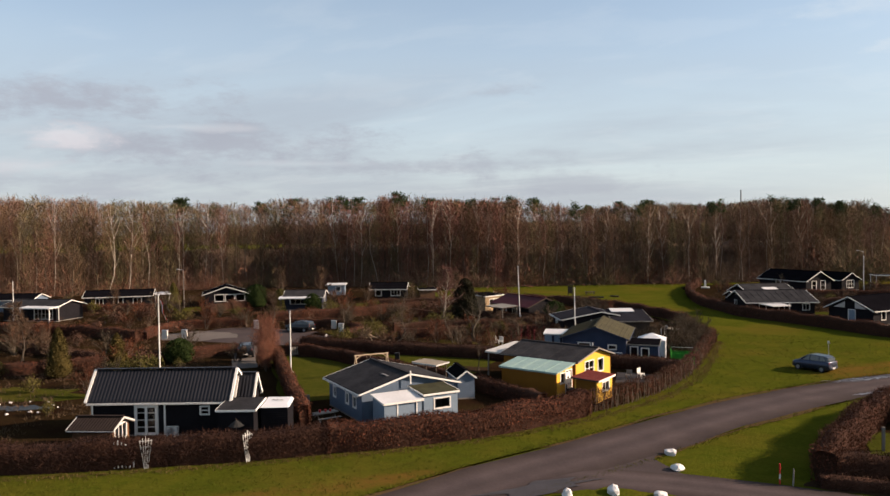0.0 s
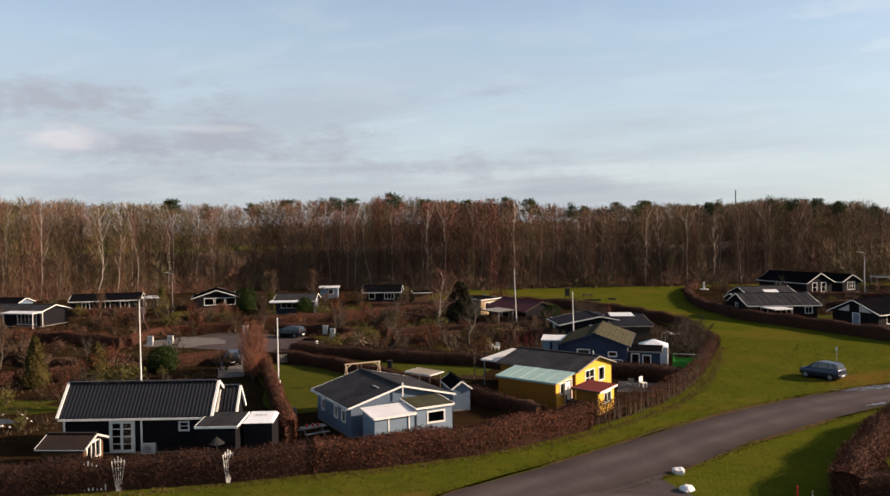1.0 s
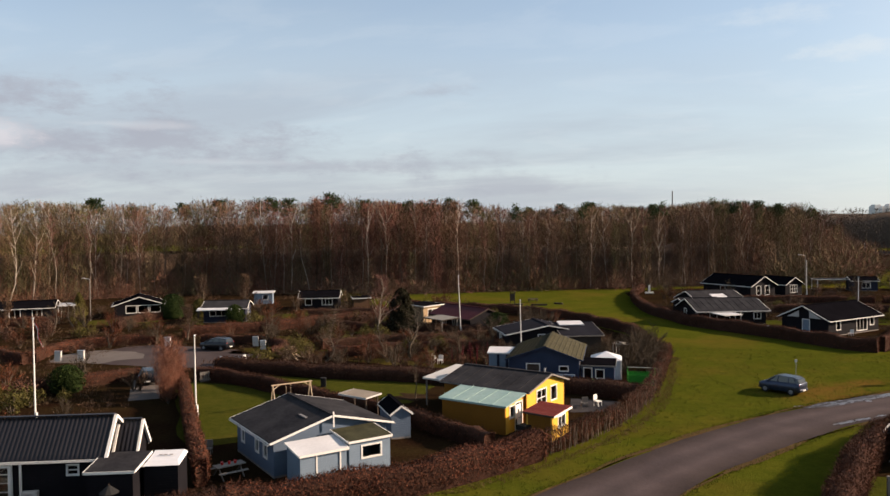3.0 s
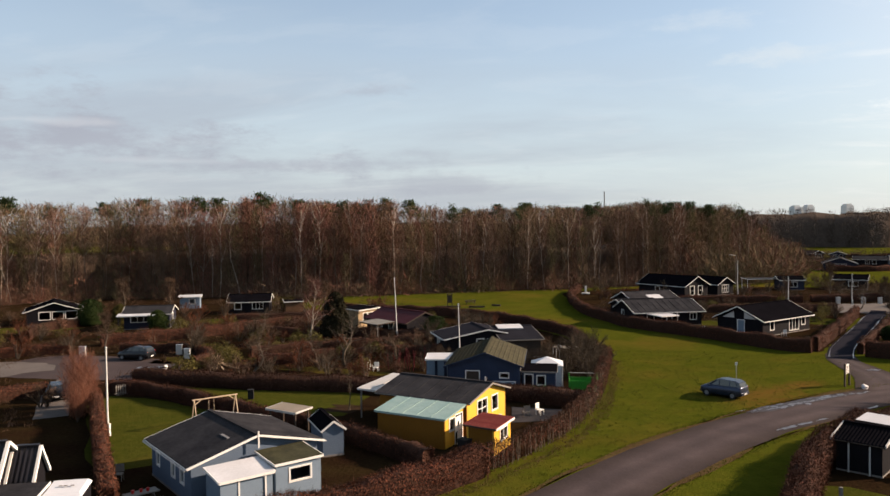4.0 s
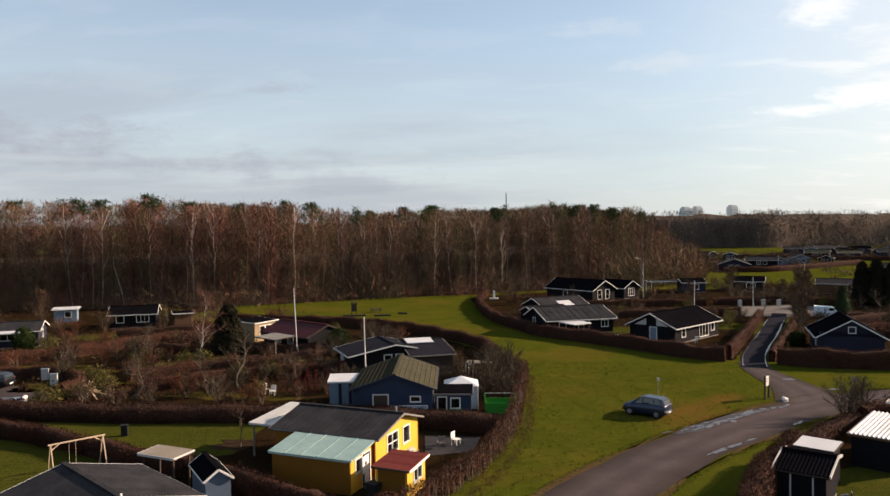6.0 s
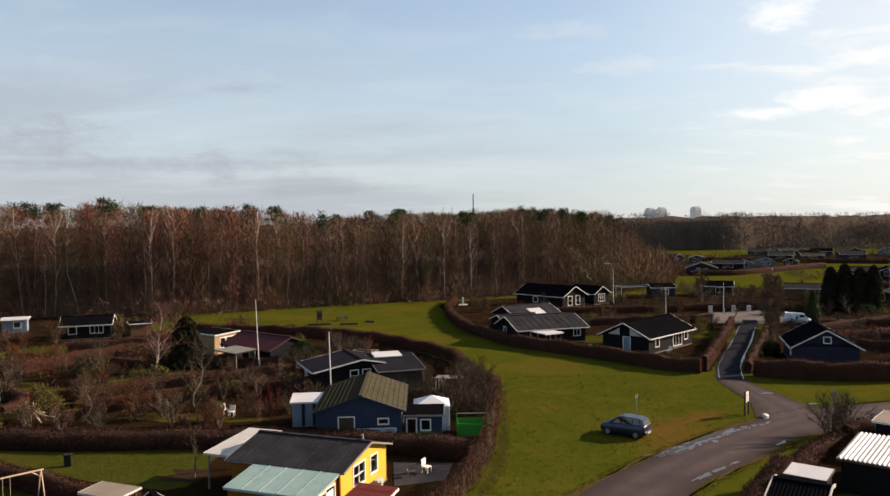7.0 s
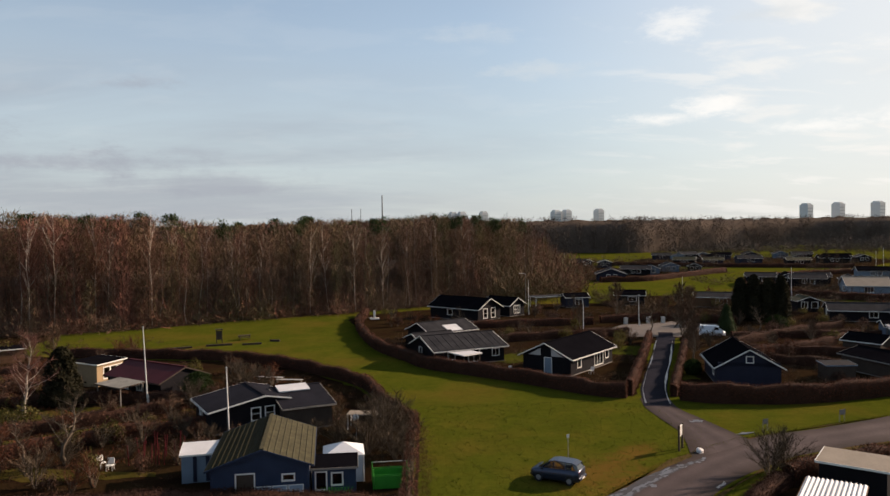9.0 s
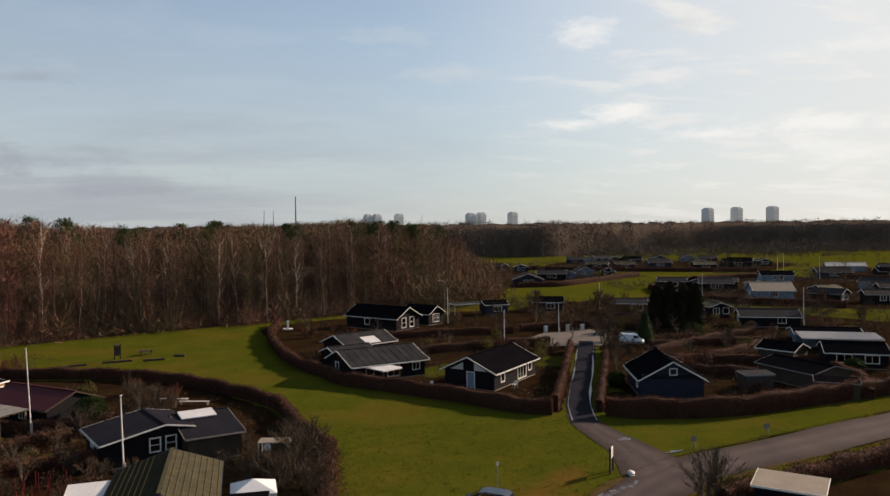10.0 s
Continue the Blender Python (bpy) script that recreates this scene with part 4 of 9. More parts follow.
patch("lawn", blob(-35, 108.6, 13, 1.6, -4, seed=22), 0.03, DRY_LAWN, "narrow worn grass walk between garden plots", "lawn")
patch("lawn", blob(-29, 88.0, 7, 1.5, -8, seed=23), 0.03, DRY_LAWN, "narrow worn grass walk between garden plots", "lawn")
patch("flower_bed", blob(-22.8, 72.6, 1.6, 1.2, -15, seed=24), 0.045, LITTER, "oval leaf-covered bed round a young tree", "bed")
patch("lawn", blob(-54, 101, 8, 2.4, -6, seed=26), 0.03, DRY_LAWN, "mossy grass walk among garden shrubs", "lawn")
patch("lawn", blob(-47, 92, 7, 2.2, 8, seed=27), 0.03, DRY_LAWN, "mossy grass walk among garden shrubs", "lawn")
patch("pond", blob(-52.2, 45.8, 2.2, 0.9, 20, seed=51, uneven=0.2), 0.028, DARK_WATER, "small dark garden pond edged with white stones", "pond", kind="")
# terraces and sand
patch("terrace", [(-9.4, 75.4), (-5.2, 75.2), (-5.6, 71.6), (-8.8, 70.4)], 0.04, DARK_PAVING, "grey paved terrace beside a yellow cottage", "paving", smooth_line=False, rough_edge=0.05)
patch("playground_ground", blob(-30.5, 151.6, 8.0, 1.2, 40, seed=20), 0.02, WORN_GRASS, "trodden bare strip on the meadow", "soil")


def puddle(cx, cy, rx, ry, turn, seed, z):
    patch("puddle", blob(cx, cy, rx, ry, turn, 16, seed, 0.45), z, WATER, "shallow rain puddle on the road", "puddle", kind="", rough_edge=0.1)


def damp(cx, cy, rx, ry, turn, seed, z):
    patch("damp_patch", blob(cx, cy, rx, ry, turn, 16, seed, 0.45), z, DAMP, "damp darker sheen on worn asphalt", "damp patch", rough_edge=0.1)


damp(-8.2, 41.6, 3.0, 0.9, 40, 31, 0.092)
# wet gutter and worn grass where cars leave the road
GUTTER = [(9.0, 76.4), (11.8, 78.5), (13.8, 80.2), (16.0, 82.2), (18.4, 83.8), (20.6, 85.6)]
strip("damp_patch", GUTTER, [0.08, 1.7, 1.6, 1.9, 1.3, 0.08], 0.060, DAMP, "damp darker sheen along the road edge", "damp patch", 0.4)
gutter = glide(GUTTER, 0.5)
gutter_n = sides_of(gutter)
q = np.random.default_rng(140)
for k in range(30):
    i = int((k + 0.3 + 0.4 * q.random()) / 30 * len(gutter))
    x, y = gutter[i] + gutter_n[i] * q.normal() * 0.30
    puddle(x, y, 0.25 + 0.55 * q.random() ** 2, 0.07 + 0.2 * q.random() ** 2, 41 + 7 * q.normal(), 160 + k, 0.064 + 0.002 * (k % 5))
for k, (x, y, rx, ry) in enumerate(((11.2, 72.2, 1.0, 0.22), (12.6, 73.5, 0.8, 0.15), (14.2, 75.0, 0.6, 0.12), (19.2, 79.7, 0.8, 0.12))):
    puddle(x, y, rx, ry, 46, 180 + k, 0.066 + 0.002 * k)
puddle(24.6, 96.4, 0.7, 0.4, 20, 38, 0.066)
puddle(27.2, 92.0, 0.8, 0.25, 10, 39, 0.07)


# ---- forest ----
def scatter(templates, P, heights, r, hue=None):
    """Many plants as one mesh: for each place a template, turned and scaled; with hue also the plant's number for every corner."""
    VV, FF, HH, o = [], [], [], 0
    for k_, ((x, y), h) in enumerate(zip(P, heights)):
        v, f = templates[r.integers(len(templates))]
        a = r.random() * 6.283
        c, s = math.cos(a), math.sin(a)
        k = h * (0.85 + 0.3 * r.random())
        VV.append(np.column_stack([(c * v[:, 0] - s * v[:, 1]) * k + x, (s * v[:, 0] + c * v[:, 1]) * k + y, v[:, 2] * h]))
        FF.append(f + o)
        if hue is not None:
            HH.append(np.full(len(v), hue[k_], np.float32))
        o += len(v)
    if hue is not None:
        return np.vstack(VV), np.vstack(FF), np.concatenate(HH)
    return np.vstack(VV), np.vstack(FF)


fr = np.random.default_rng(21)


def slim_tree(seed, twigs, radius, low, tlen, twid, limbs=8):
    """A slender bare tree of height 1: stem with steep limbs, and an airy crown of upright twigs."""
    r = np.random.default_rng(seed)
    z = np.linspace(0, 1, 6)
    w = np.cumsum(r.normal(size=(6, 2)) * 0.012, axis=0); w[0] = 0
    stem = np.column_stack([w, z])
    wood = [tube(stem, 0.006 * (1 - 0.9 * z), 3)]
    for i in range(limbs):
        h = 0.25 + 0.6 * r.random()
        a = r.random() * 6.28
        p = np.array([np.interp(h, z, stem[:, c]) for c in range(3)])
        q = p + np.array([math.cos(a) * radius * 0.8, math.sin(a) * radius * 0.8, 0.12 + 0.10 * r.random()])
        wood.append(tube(np.array([p, (p + q) / 2 + [0, 0, -0.01], q]), np.array([0.0028, 0.002, 0.0006]), 3))
    # an airy rounded crown, fullest a third below its top
    h = low + (1.0 - low) * r.random(twigs) ** 0.95
    u = (h - low) / (1 - low)
    prof = np.where(u < 0.6, 0.55 + 0.75 * u, np.sqrt(np.clip(1 - ((u - 0.6) / 0.42) ** 2, 0.02, 1)))
    a, d = r.random(twigs) * 6.28, np.sqrt(r.random(twigs))
    clump = 0.75 + 0.35 * np.sin(3 * a + 17 * h + seed)
    S = np.column_stack([np.cos(a) * d * radius * prof * clump, np.sin(a) * d * radius * prof * clump, h * 0.965])
    W = unit(np.column_stack([np.cos(a) * 0.5, np.sin(a) * 0.5, np.full(twigs, 0.75)]) + r.normal(size=(twigs, 3)) * 0.5)
    return joined(wood), slivers(S, W, tlen * (0.4 + r.random(twigs)), twid * (0.5 + r.random(twigs)), r)


def in_band(n, depth0, depth1, power=1.0):
    i = (np.arange(n) + fr.random(n)) / n * (len(fe) - 1.01)
    a = i.astype(int); f = (i % 1)[:, None]
    p = fe[a] * (1 - f) + fe[a + 1] * f
    q = fn[a] * (1 - f) + fn[a + 1] * f
    return p + q * (depth0 + (depth1 - depth0) * fr.random(n) ** power)[:, None]


def height_at(P):
    return 20.7 + 1.9 * np.clip((-45 - P[:, 0]) / 50, 0, 1) + 0.6 * np.sin(P[:, 0] * 0.05 + P[:, 1] * 0.03) + 0.5 * np.sin(P[:, 0] * 0.21) - 1.2 * np.clip((P[:, 0] - 10) / 40, 0, 1)


def forest_of(name, templates, P, heights, bark, twigmat, label, seed, hue=None):
    r2 = np.random.default_rng(seed)
    hue = r2.random(len(P)) if hue is None else hue
    state = r2.bit_generator.state
    wv, wf, wh = scatter([t[0] for t in templates], P, heights, r2, hue)
    r2.bit_generator.state = state
    tv, tf, th_ = scatter([t[1] for t in templates], P, heights, r2, hue)
    ob = soup(name, np.vstack([wv, tv]), np.vstack([wf, tf + len(wv)]), bark, None, twigmat, np.r_[np.zeros(len(wf)), np.ones(len(tf))])
    ob.data.attributes.new("tree", "FLOAT", "POINT").data.foreach_set("value", np.concatenate([wh, th_]))
    return tagged(ob, label, "forest", kind="stuff")


def thicket(name, line, normal, profile, material, label, rough, seed):
    """The dense inside of a wood: a rough mass of growth that follows the edge. profile: rows of (depth, height)."""
    r = np.random.default_rng(seed)
    n, k = len(line), len(profile)
    V = np.zeros((n, k, 3))
    for j, (d, h) in enumerate(profile):
        wob = rough * (np.sin(np.arange(n) * 1.3 + j * 2) * 0.4 + r.normal(size=n) * 0.5)
        V[:, j, :2] = line + normal * (d + wob)[:, None]
        V[:, j, 2] = h + (rough * 0.7 * r.normal(size=n) if 0 < j else 0)
    F = [(i * k + j, i * k + j + 1, (i + 1) * k + j + 1, (i + 1) * k + j) for i in range(n - 1) for j in range(k - 1)]
    return tagged(soup(name, V.reshape(-1, 3), np.array(F), material), label, "thicket", kind="stuff")


def drift(P, r, scale=0.045):
    """A number from 0 to 1 for each place, alike for neighbours, with some scatter."""
    v = 0.5 + 0.27 * np.sin(P[:, 0] * scale + 1.3) + 0.22 * np.sin(P[:, 1] * scale * 1.7 + P[:, 0] * scale * 0.6) + r.normal(size=len(P)) * 0.26
    return np.clip(v, 0, 1).astype(np.float32)


front_t = [slim_tree(100 + k, 1250, 0.115 + 0.010 * k, 0.08, 0.060, 0.0030) for k in range(6)]
birch_t = [slim_tree(140 + k, 900, 0.090 + 0.008 * k, 0.36, 0.056, 0.0022, 12) for k in range(4)]
back_t = [slim_tree(120 + k, 400, 0.17, 0.48, 0.060, 0.0056, 2) for k in range(4)]
fp0 = in_band(400, 1.5, 14)
thin = np.where(fp0[:, 0] > 28, 0.45 + 0.4 * fr.random(400), 1.0)
forest_of("forest", front_t, fp0, height_at(fp0) * (0.74 + 0.25 * fr.random(400)) * thin, BARK_DARK, FOREST_TWIG, "bare brown winter forest of tall slender trees", 5, drift(fp0, fr))
fp2 = in_band(150, 1.0, 14)
fp2 = fp2[fp2[:, 0] < 20]
forest_of("forest", birch_t, fp2, height_at(fp2) * (0.86 + 0.15 * fr.random(len(fp2))), BARK_BIRCH, FOREST_TWIG, "pale-stemmed birches among the brown forest trees", 9, 0.25 * drift(fp2, fr))
fp1 = in_band(1250, 9, 62)
forest_of("forest", back_t, fp1, height_at(fp1) * (0.945 + 0.075 * fr.random(len(fp1))), BARK_DARK, FOREST_TWIG, "bare brown crowns deeper in the winter forest", 6, drift(fp1, fr))
fine_edge = glide(FOREST_EDGE, 1.6)
thicket("forest_thicket", fine_edge, sides_of(fine_edge), [(18, -0.1), (18.5, 3), (18, 6), (18.5, 8.6), (19.5, 9.2), (22, 9.2), (26, 8.8), (31, 8.4), (35, 7)], THICKET, "dense brown tangle of branches inside the forest", 0.8, 31)

# undergrowth along the edge: low shrubs, and young trees up to half the forest's height
under_t = [bush_cloud(300 + k, 160, 0.016) for k in range(4)]
young_t = [slim_tree(160 + k, 420, 0.20, 0.04, 0.10, 0.0052, 5) for k in range(4)]
ub = np.vstack([in_band(620, -1.6, 2.0), in_band(520, 1, 7)])
uh = np.r_[1.5 + 3.0 * fr.random(620) ** 1.3, 3.5 + 4.5 * fr.random(520)]
uv, uf, uhue = scatter(under_t, ub, uh, fr, drift(ub, fr, 0.08))
ob = soup("undergrowth", uv, uf, UNDER_TWIG)
ob.data.attributes.new("tree", "FLOAT", "POINT").data.foreach_set("value", uhue)
tagged(ob, "tangled brown undergrowth at the forest edge", "undergrowth", kind="stuff")
yp = in_band(560, 0.0, 10)
forest_of("undergrowth", young_t, yp, 4.5 + 9.5 * fr.random(560) ** 1.2, BARK_GREY, UNDER_TWIG, "young bare trees along the forest edge", 11, drift(yp, fr, 0.07))

# ragged shrubs where the forest thins out beside the fields
er = np.random.default_rng(77)
edge_run = glide([(18, 209), (37, 219), (50, 250), (58, 290), (63, 342), (67, 400)], 1.5)
ei = er.integers(0, len(edge_run), 420)
ep = edge_run[ei] + np.column_stack([9 * er.random(420) ** 1.6 - 4.0, -5 * er.random(420) ** 1.4])
uv, uf, uhue = scatter(under_t, ep, 2.2 + 8.5 * er.random(420) ** 1.3, er, drift(ep, er, 0.08))
ob = soup("undergrowth", uv, uf, UNDER_TWIG)
ob.data.attributes.new("tree", "FLOAT", "POINT").data.foreach_set("value", uhue)
tagged(ob, "ragged brown shrubs where the forest thins out", "undergrowth", kind="stuff")

# far forest beyond the fields, and a low belt of trees at the horizon
far_t = [slim_tree(400 + k, 160, 0.19, 0.05, 0.085, 0.012, 2) for k in range(4)]
FAR_LINE = [(60, 490), (121, 494), (156, 482), (215, 531), (290, 572), (349, 585), (414, 545), (480, 520), (640, 530), (860, 560)]
FAR_EDGE = glide(FAR_LINE, 6)
far_n = sides_of(FAR_EDGE)
patch("forest_floor", [(95, 500), (121, 496), (156, 484), (215, 533), (290, 574), (349, 587), (414, 547), (480, 522), (640, 532), (1600, 800), (1600, 1700), (-1000, 1700), (-700, 700), (-200, 560)], 0.03, LITTER, "dark floor of the distant forest", "forest floor", rough_edge=1.0, smooth_line=False)
fi = fr.integers(0, len(FAR_EDGE), 900)
fp = FAR_EDGE[fi] + far_n[fi] * (30 * fr.random(900) ** 1.3)[:, None] + fr.normal(size=(900, 2)) * 3
forest_of("far_forest", far_t, fp, np.r_[19 + 5 * fr.random(600), 10 + 8 * fr.random(300)], FAR_TWIG, FAR_TWIG, "distant hazy belt of bare forest", 7)
thicket("far_thicket", FAR_EDGE, far_n, [(4, -0.1), (5, 6), (6, 12), (9, 17), (16, 19), (40, 20)], FAR_THICKET, "distant dense growth inside the far forest", 1.0, 32)
hor = np.column_stack([np.linspace(-900, 1900, 300), 1150 + 60 * np.sin(np.linspace(0, 9, 300))])
thicket("horizon_thicket", hor, np.tile([0.0, 1.0], (300, 1)), [(0, -0.1), (2, 10), (6, 19), (20, 23)], FAR_THICKET, "hazy belt of woodland along the horizon", 1.4, 33)
hp = hor[fr.integers(0, 300, 330)] + fr.normal(size=(330, 2)) * 8
forest_of("horizon_forest", far_t, hp, 22 + 5 * fr.random(len(hp)), FAR_TWIG, FAR_TWIG, "hazy line of woodland on the horizon", 8)

# trees that stand out at the forest's edge
tree_kinds = []
for k in range(5):
    tree_kinds.append((grow(500 + k, 17.4, 0.085, 16, 0.36, 2.3, 620, 1.0, 0.032, rise=1.7, lean=0.075), BARK_BIRCH, TWIG_RED, "birch_tree", "bare white-trunked birch with reddish twigs"))
for k in range(4):
    tree_kinds.append((grow(520 + k, 16.5, 0.13, 18, 0.28, 2.6, 800, 1.0, 0.036, rise=1.3, lean=0.05), BARK_GREY, TWIG_BROWN, "forest_tree", "bare slender deciduous tree with brown twigs"))
protos = []
front = in_band(130, 1.5, 9)
for k, (x, y) in enumerate(front):
    q = k % len(tree_kinds)
    m = pose(x, y, 0, 0, 0, fr.uniform(0, 360)) @ Matrix.Scale(fr.uniform(0.82, 1.12), 4)
    if k < len(tree_kinds):
        (w, t), bark, tw, nm, lab = tree_kinds[q]
        protos.append(plant(nm, lab, "tree", w, t, bark, tw, m, "trees at the forest edge"))
    else:
        c = copy_thing(protos[q], m)
        c.scale = m.to_scale()


def pine_parts(seed, H, r0, clumps, spread, base):
    r = np.random.default_rng(seed)
    z = np.linspace(0, H, 6)
    t = np.column_stack([r.normal(size=6) * 0.12, r.normal(size=6) * 0.12, z])
    wood = [tube(t, r0 * (1 - 0.85 * z / H), 5)]
    P = []
    for i in range(clumps):
        h = base + (1 - base) * r.random() ** 0.8
        a = r.random() * 6.28
        d = spread * (1.12 - h) / (1.12 - base) * (0.35 + 0.75 * r.random())
        c = np.array([math.cos(a) * d, math.sin(a) * d, h * H + 0.3])
        wood.append(tube(np.array([[0, 0, h * H - 0.4], c * [0.6, 0.6, 1], c]), np.array([0.05, 0.035, 0.01]), 3))
        P.append(c + r.normal(size=(38, 3)) * [0.5, 0.5, 0.26])
    P = np.vstack(P)
    n = len(P)
    return joined(wood), slivers(P, unit(r.normal(size=(n, 3)) + [0, 0, 0.7]), 0.5 * (0.6 + r.random(n)), 0.16 * (0.6 + r.random(n)), r)


pines = [pine_parts(600 + k, 21.0, 0.2, 24, 2.5, 0.80) for k in range(3)]
pine_protos = []
for k in range(62):
    u = (k + 0.1 + 0.8 * fr.random()) / 62 * 0.56 + 0.22
    i = int(u * (len(fe) - 1))
    x, y = fe[i] + fn[i] * fr.uniform(9, 32)
    m = pose(x, y, 0, 0, 0, fr.uniform(0, 360)) @ Matrix.Scale(height_at(np.array([[x, y]]))[0] / 21.0 * fr.uniform(0.95, 1.005), 4)
    if k < 3:
        pine_protos.append(plant("pine_tree", "tall dark green pine above the bare forest", "pine", *pines[k], BARK_GREY, PINE_NEEDLE, m, "pines in the forest"))
    else:
        c = copy_thing(pine_protos[k % 3], m)
        c.scale = m.to_scale()


# ---- hedges ----
BROWN_HEDGE = "clipped beech hedge with withered brown leaves"
hedge([(-76, 18.2), (-54, 26.4), (-38.6, 33.6), (-30.8, 38.0), (-26.0, 41.0), (-22.6, 43.6)], 1.75, 1.6, SHADED_BEECH, "long roadside hedge of bare twigs in a shaded colour and few leaves", 150, 0.10, 0.55, seed=1, twigs=SHADED_BEECH)
hedge([(-22.7, 43.7), (-20.0, 45.4), (-17.5, 47.7), (-14.8, 50.2), (-11.9, 54.0), (-9.2, 58.2)], 1.85, 1.7, BEECH, "leafy roadside beech hedge with withered brown leaves", 150, 0.11, 0.45, seed=40, twigs=SHADED_BEECH)
hedge([(-9.2, 58.2), (-7.5, 61.2), (-5.7, 65.0), (-4.3, 69.2), (-2.9, 75.8), (-2.2, 84.8), (-1.9, 91.0), (-1.6, 97.5)], 1.75, 1.0, BEECH, "thin roadside hedge of reddish leaves and bare upright stems", 128, 0.10, 0.5, seed=2, gaps=0.35, stems=True)
hedge([(-1.4, 97.5), (-4.2, 106), (-6.5, 116), (-13.2, 125.6), (-20.8, 133.2), (-32, 138.6), (-52, 143)], 1.5, 1.1, BEECH, "curving hedge of brown beech beside the meadow", 70, 0.13, 0.4, seed=3)
hedge([(-27.0, 47.8), (-33.5, 56), (-44.0, 69.5)], 1.9, 0.9, BEECH, "tall narrow reddish hedge between two plots", 130, 0.11, 0.3, seed=4)
hedge([(-46.5, 75.2), (-42, 74.4), (-38.8, 73.0), (-32.2, 69.9), (-27.8, 67.5), (-22.5, 65.4), (-17, 62.0), (-12.6, 58.8)], 1.3, 1.2, BEECH, BROWN_HEDGE, 100, 0.11, 0.6, seed=5, gaps=0.5, twigs=SHADED_BEECH)
hedge([(-47.5, 80.8), (-42.5, 79.9), (-36, 79.4), (-29, 79.3), (-22.5, 79.4), (-17, 79.3), (-10.2, 78.3), (-3.8, 76.6)], 1.3, 2.4, BEECH_BARE, "broad overgrown hedge of bare twigs along a lawn", 90, 0.12, 0.55, seed=6, twigs=SHADED_BEECH)
hedge([(-39.0, 89.6), (-33, 94.2), (-27, 97.8), (-20.5, 99.8)], 1.3, 1.1, BEECH, BROWN_HEDGE, 60, 0.14, 0.4, seed=7)
hedge([(-42.5, 95.0), (-37, 99.8), (-31.5, 103.2), (-24.8, 107.6)], 1.3, 1.2, BEECH_BARE, "low hedge of bare twigs between gardens", 60, 0.14, 0.5, seed=8)
hedge([(-52, 113), (-43, 111.8), (-34.5, 112.4), (-25.2, 110.8), (-20, 108.5)], 1.25, 1.2, BEECH_BARE, BROWN_HEDGE, 60, 0.14, 0.35, seed=9, twigs=SHADED_BEECH)
hedge([(-118, 76), (-95, 77.5), (-82, 79), (-70.5, 77.6)], 1.5, 1.2, BEECH, BROWN_HEDGE, 60, 0.14, 0.35, seed=10)
hedge([(-112, 66), (-92, 67.5), (-76, 66.5), (-62, 63)], 1.3, 1.2, BEECH_BARE, "low hedge of bare twigs between gardens", 60, 0.14, 0.5, seed=11)
hedge([(-70.5, 78.5), (-73, 84), (-72, 90), (-66, 94)], 1.3, 1.0, BEECH, "reddish hedge round the turning place", 70, 0.14, 0.3, seed=12)
hedge([(-60, 95.5), (-52, 96.5), (-46, 92), (-45.5, 87.5)], 1.3, 1.0, BEECH, BROWN_HEDGE, 60, 0.14, 0.35, seed=13)
hedge([(-66, 100), (-58, 108), (-52, 118), (-47, 124)], 1.6, 1.3, BEECH, BROWN_HEDGE, 55, 0.15, 0.4, seed=14)
hedge([(-80, 103), (-84, 112), (-80, 124)], 1.4, 1.2, BEECH_BARE, "low hedge of bare twigs between gardens", 55, 0.15, 0.5, seed=15)
hedge([(-122, 100), (-104, 103.5), (-96, 108)], 1.4, 1.2, BEECH, BROWN_HEDGE, 55, 0.15, 0.4, seed=16)
hedge([(-52.5, 74), (-57, 66), (-66, 55)], 1.2, 1.0, BEECH, BROWN_HEDGE, 70, 0.13, 0.4, seed=17)
hedge([(-60, 124), (-50, 128), (-38, 130)], 1.5, 1.3, BEECH_BARE, "untidy hedge in front of the forest", 50, 0.15, 0.5, seed=18)
# right-hand gardens
hedge([(-7.6, 187), (-8.6, 167), (-5.4, 144), (-1.0, 132.4), (1.6, 126.4), (7.7, 120.2), (13.2, 114.5), (17.9, 108.8), (21.4, 106.8)], 1.7, 1.3, BEECH, "rounded hedge of brown beech beside the meadow", 85, 0.12, 0.5, seed=20, gaps=0.3)
hedge([(22.0, 107.6), (25.0, 114.4), (31.2, 129), (37.0, 143)], 1.8, 0.9, BEECH, "rust-brown hedge along the wet lane", 75, 0.13, 0.3, seed=21)
hedge([(26.6, 105.0), (30.4, 103), (38.9, 102), (50.2, 104.2), (60.3, 106.4), (90, 113.5)], 2.05, 1.3, BEECH, "dark clipped hedge along the grass verge", 75, 0.13, 0.35, seed=22)
hedge([(26.4, 106.4), (30.8, 116), (35.8, 127), (42, 141)], 1.5, 0.9, BEECH, BROWN_HEDGE, 60, 0.13, 0.35, seed=23)
hedge([(3, 141), (14, 146), (26, 149), (36, 150)], 1.4, 1.2, BEECH_BARE, "low hedge of bare twigs between gardens", 45, 0.16, 0.5, seed=24)
hedge([(6, 161), (20, 164), (34, 164)], 1.4, 1.2, BEECH, BROWN_HEDGE, 45, 0.16, 0.4, seed=25)
hedge([(50, 142.5), (62, 143), (80, 139)], 1.3, 1.2, BEECH_BARE, "low hedge of bare twigs between gardens", 45, 0.16, 0.5, seed=26)
hedge([(44, 133), (56, 127.5), (66, 124), (76, 118)], 1.3, 1.2, BEECH, BROWN_HEDGE, 45, 0.16, 0.4, seed=27)
hedge([(46, 123), (54, 117), (62, 109)], 1.3, 1.2, BEECH_BARE, "low hedge of bare twigs between gardens", 45, 0.16, 0.5, seed=28)
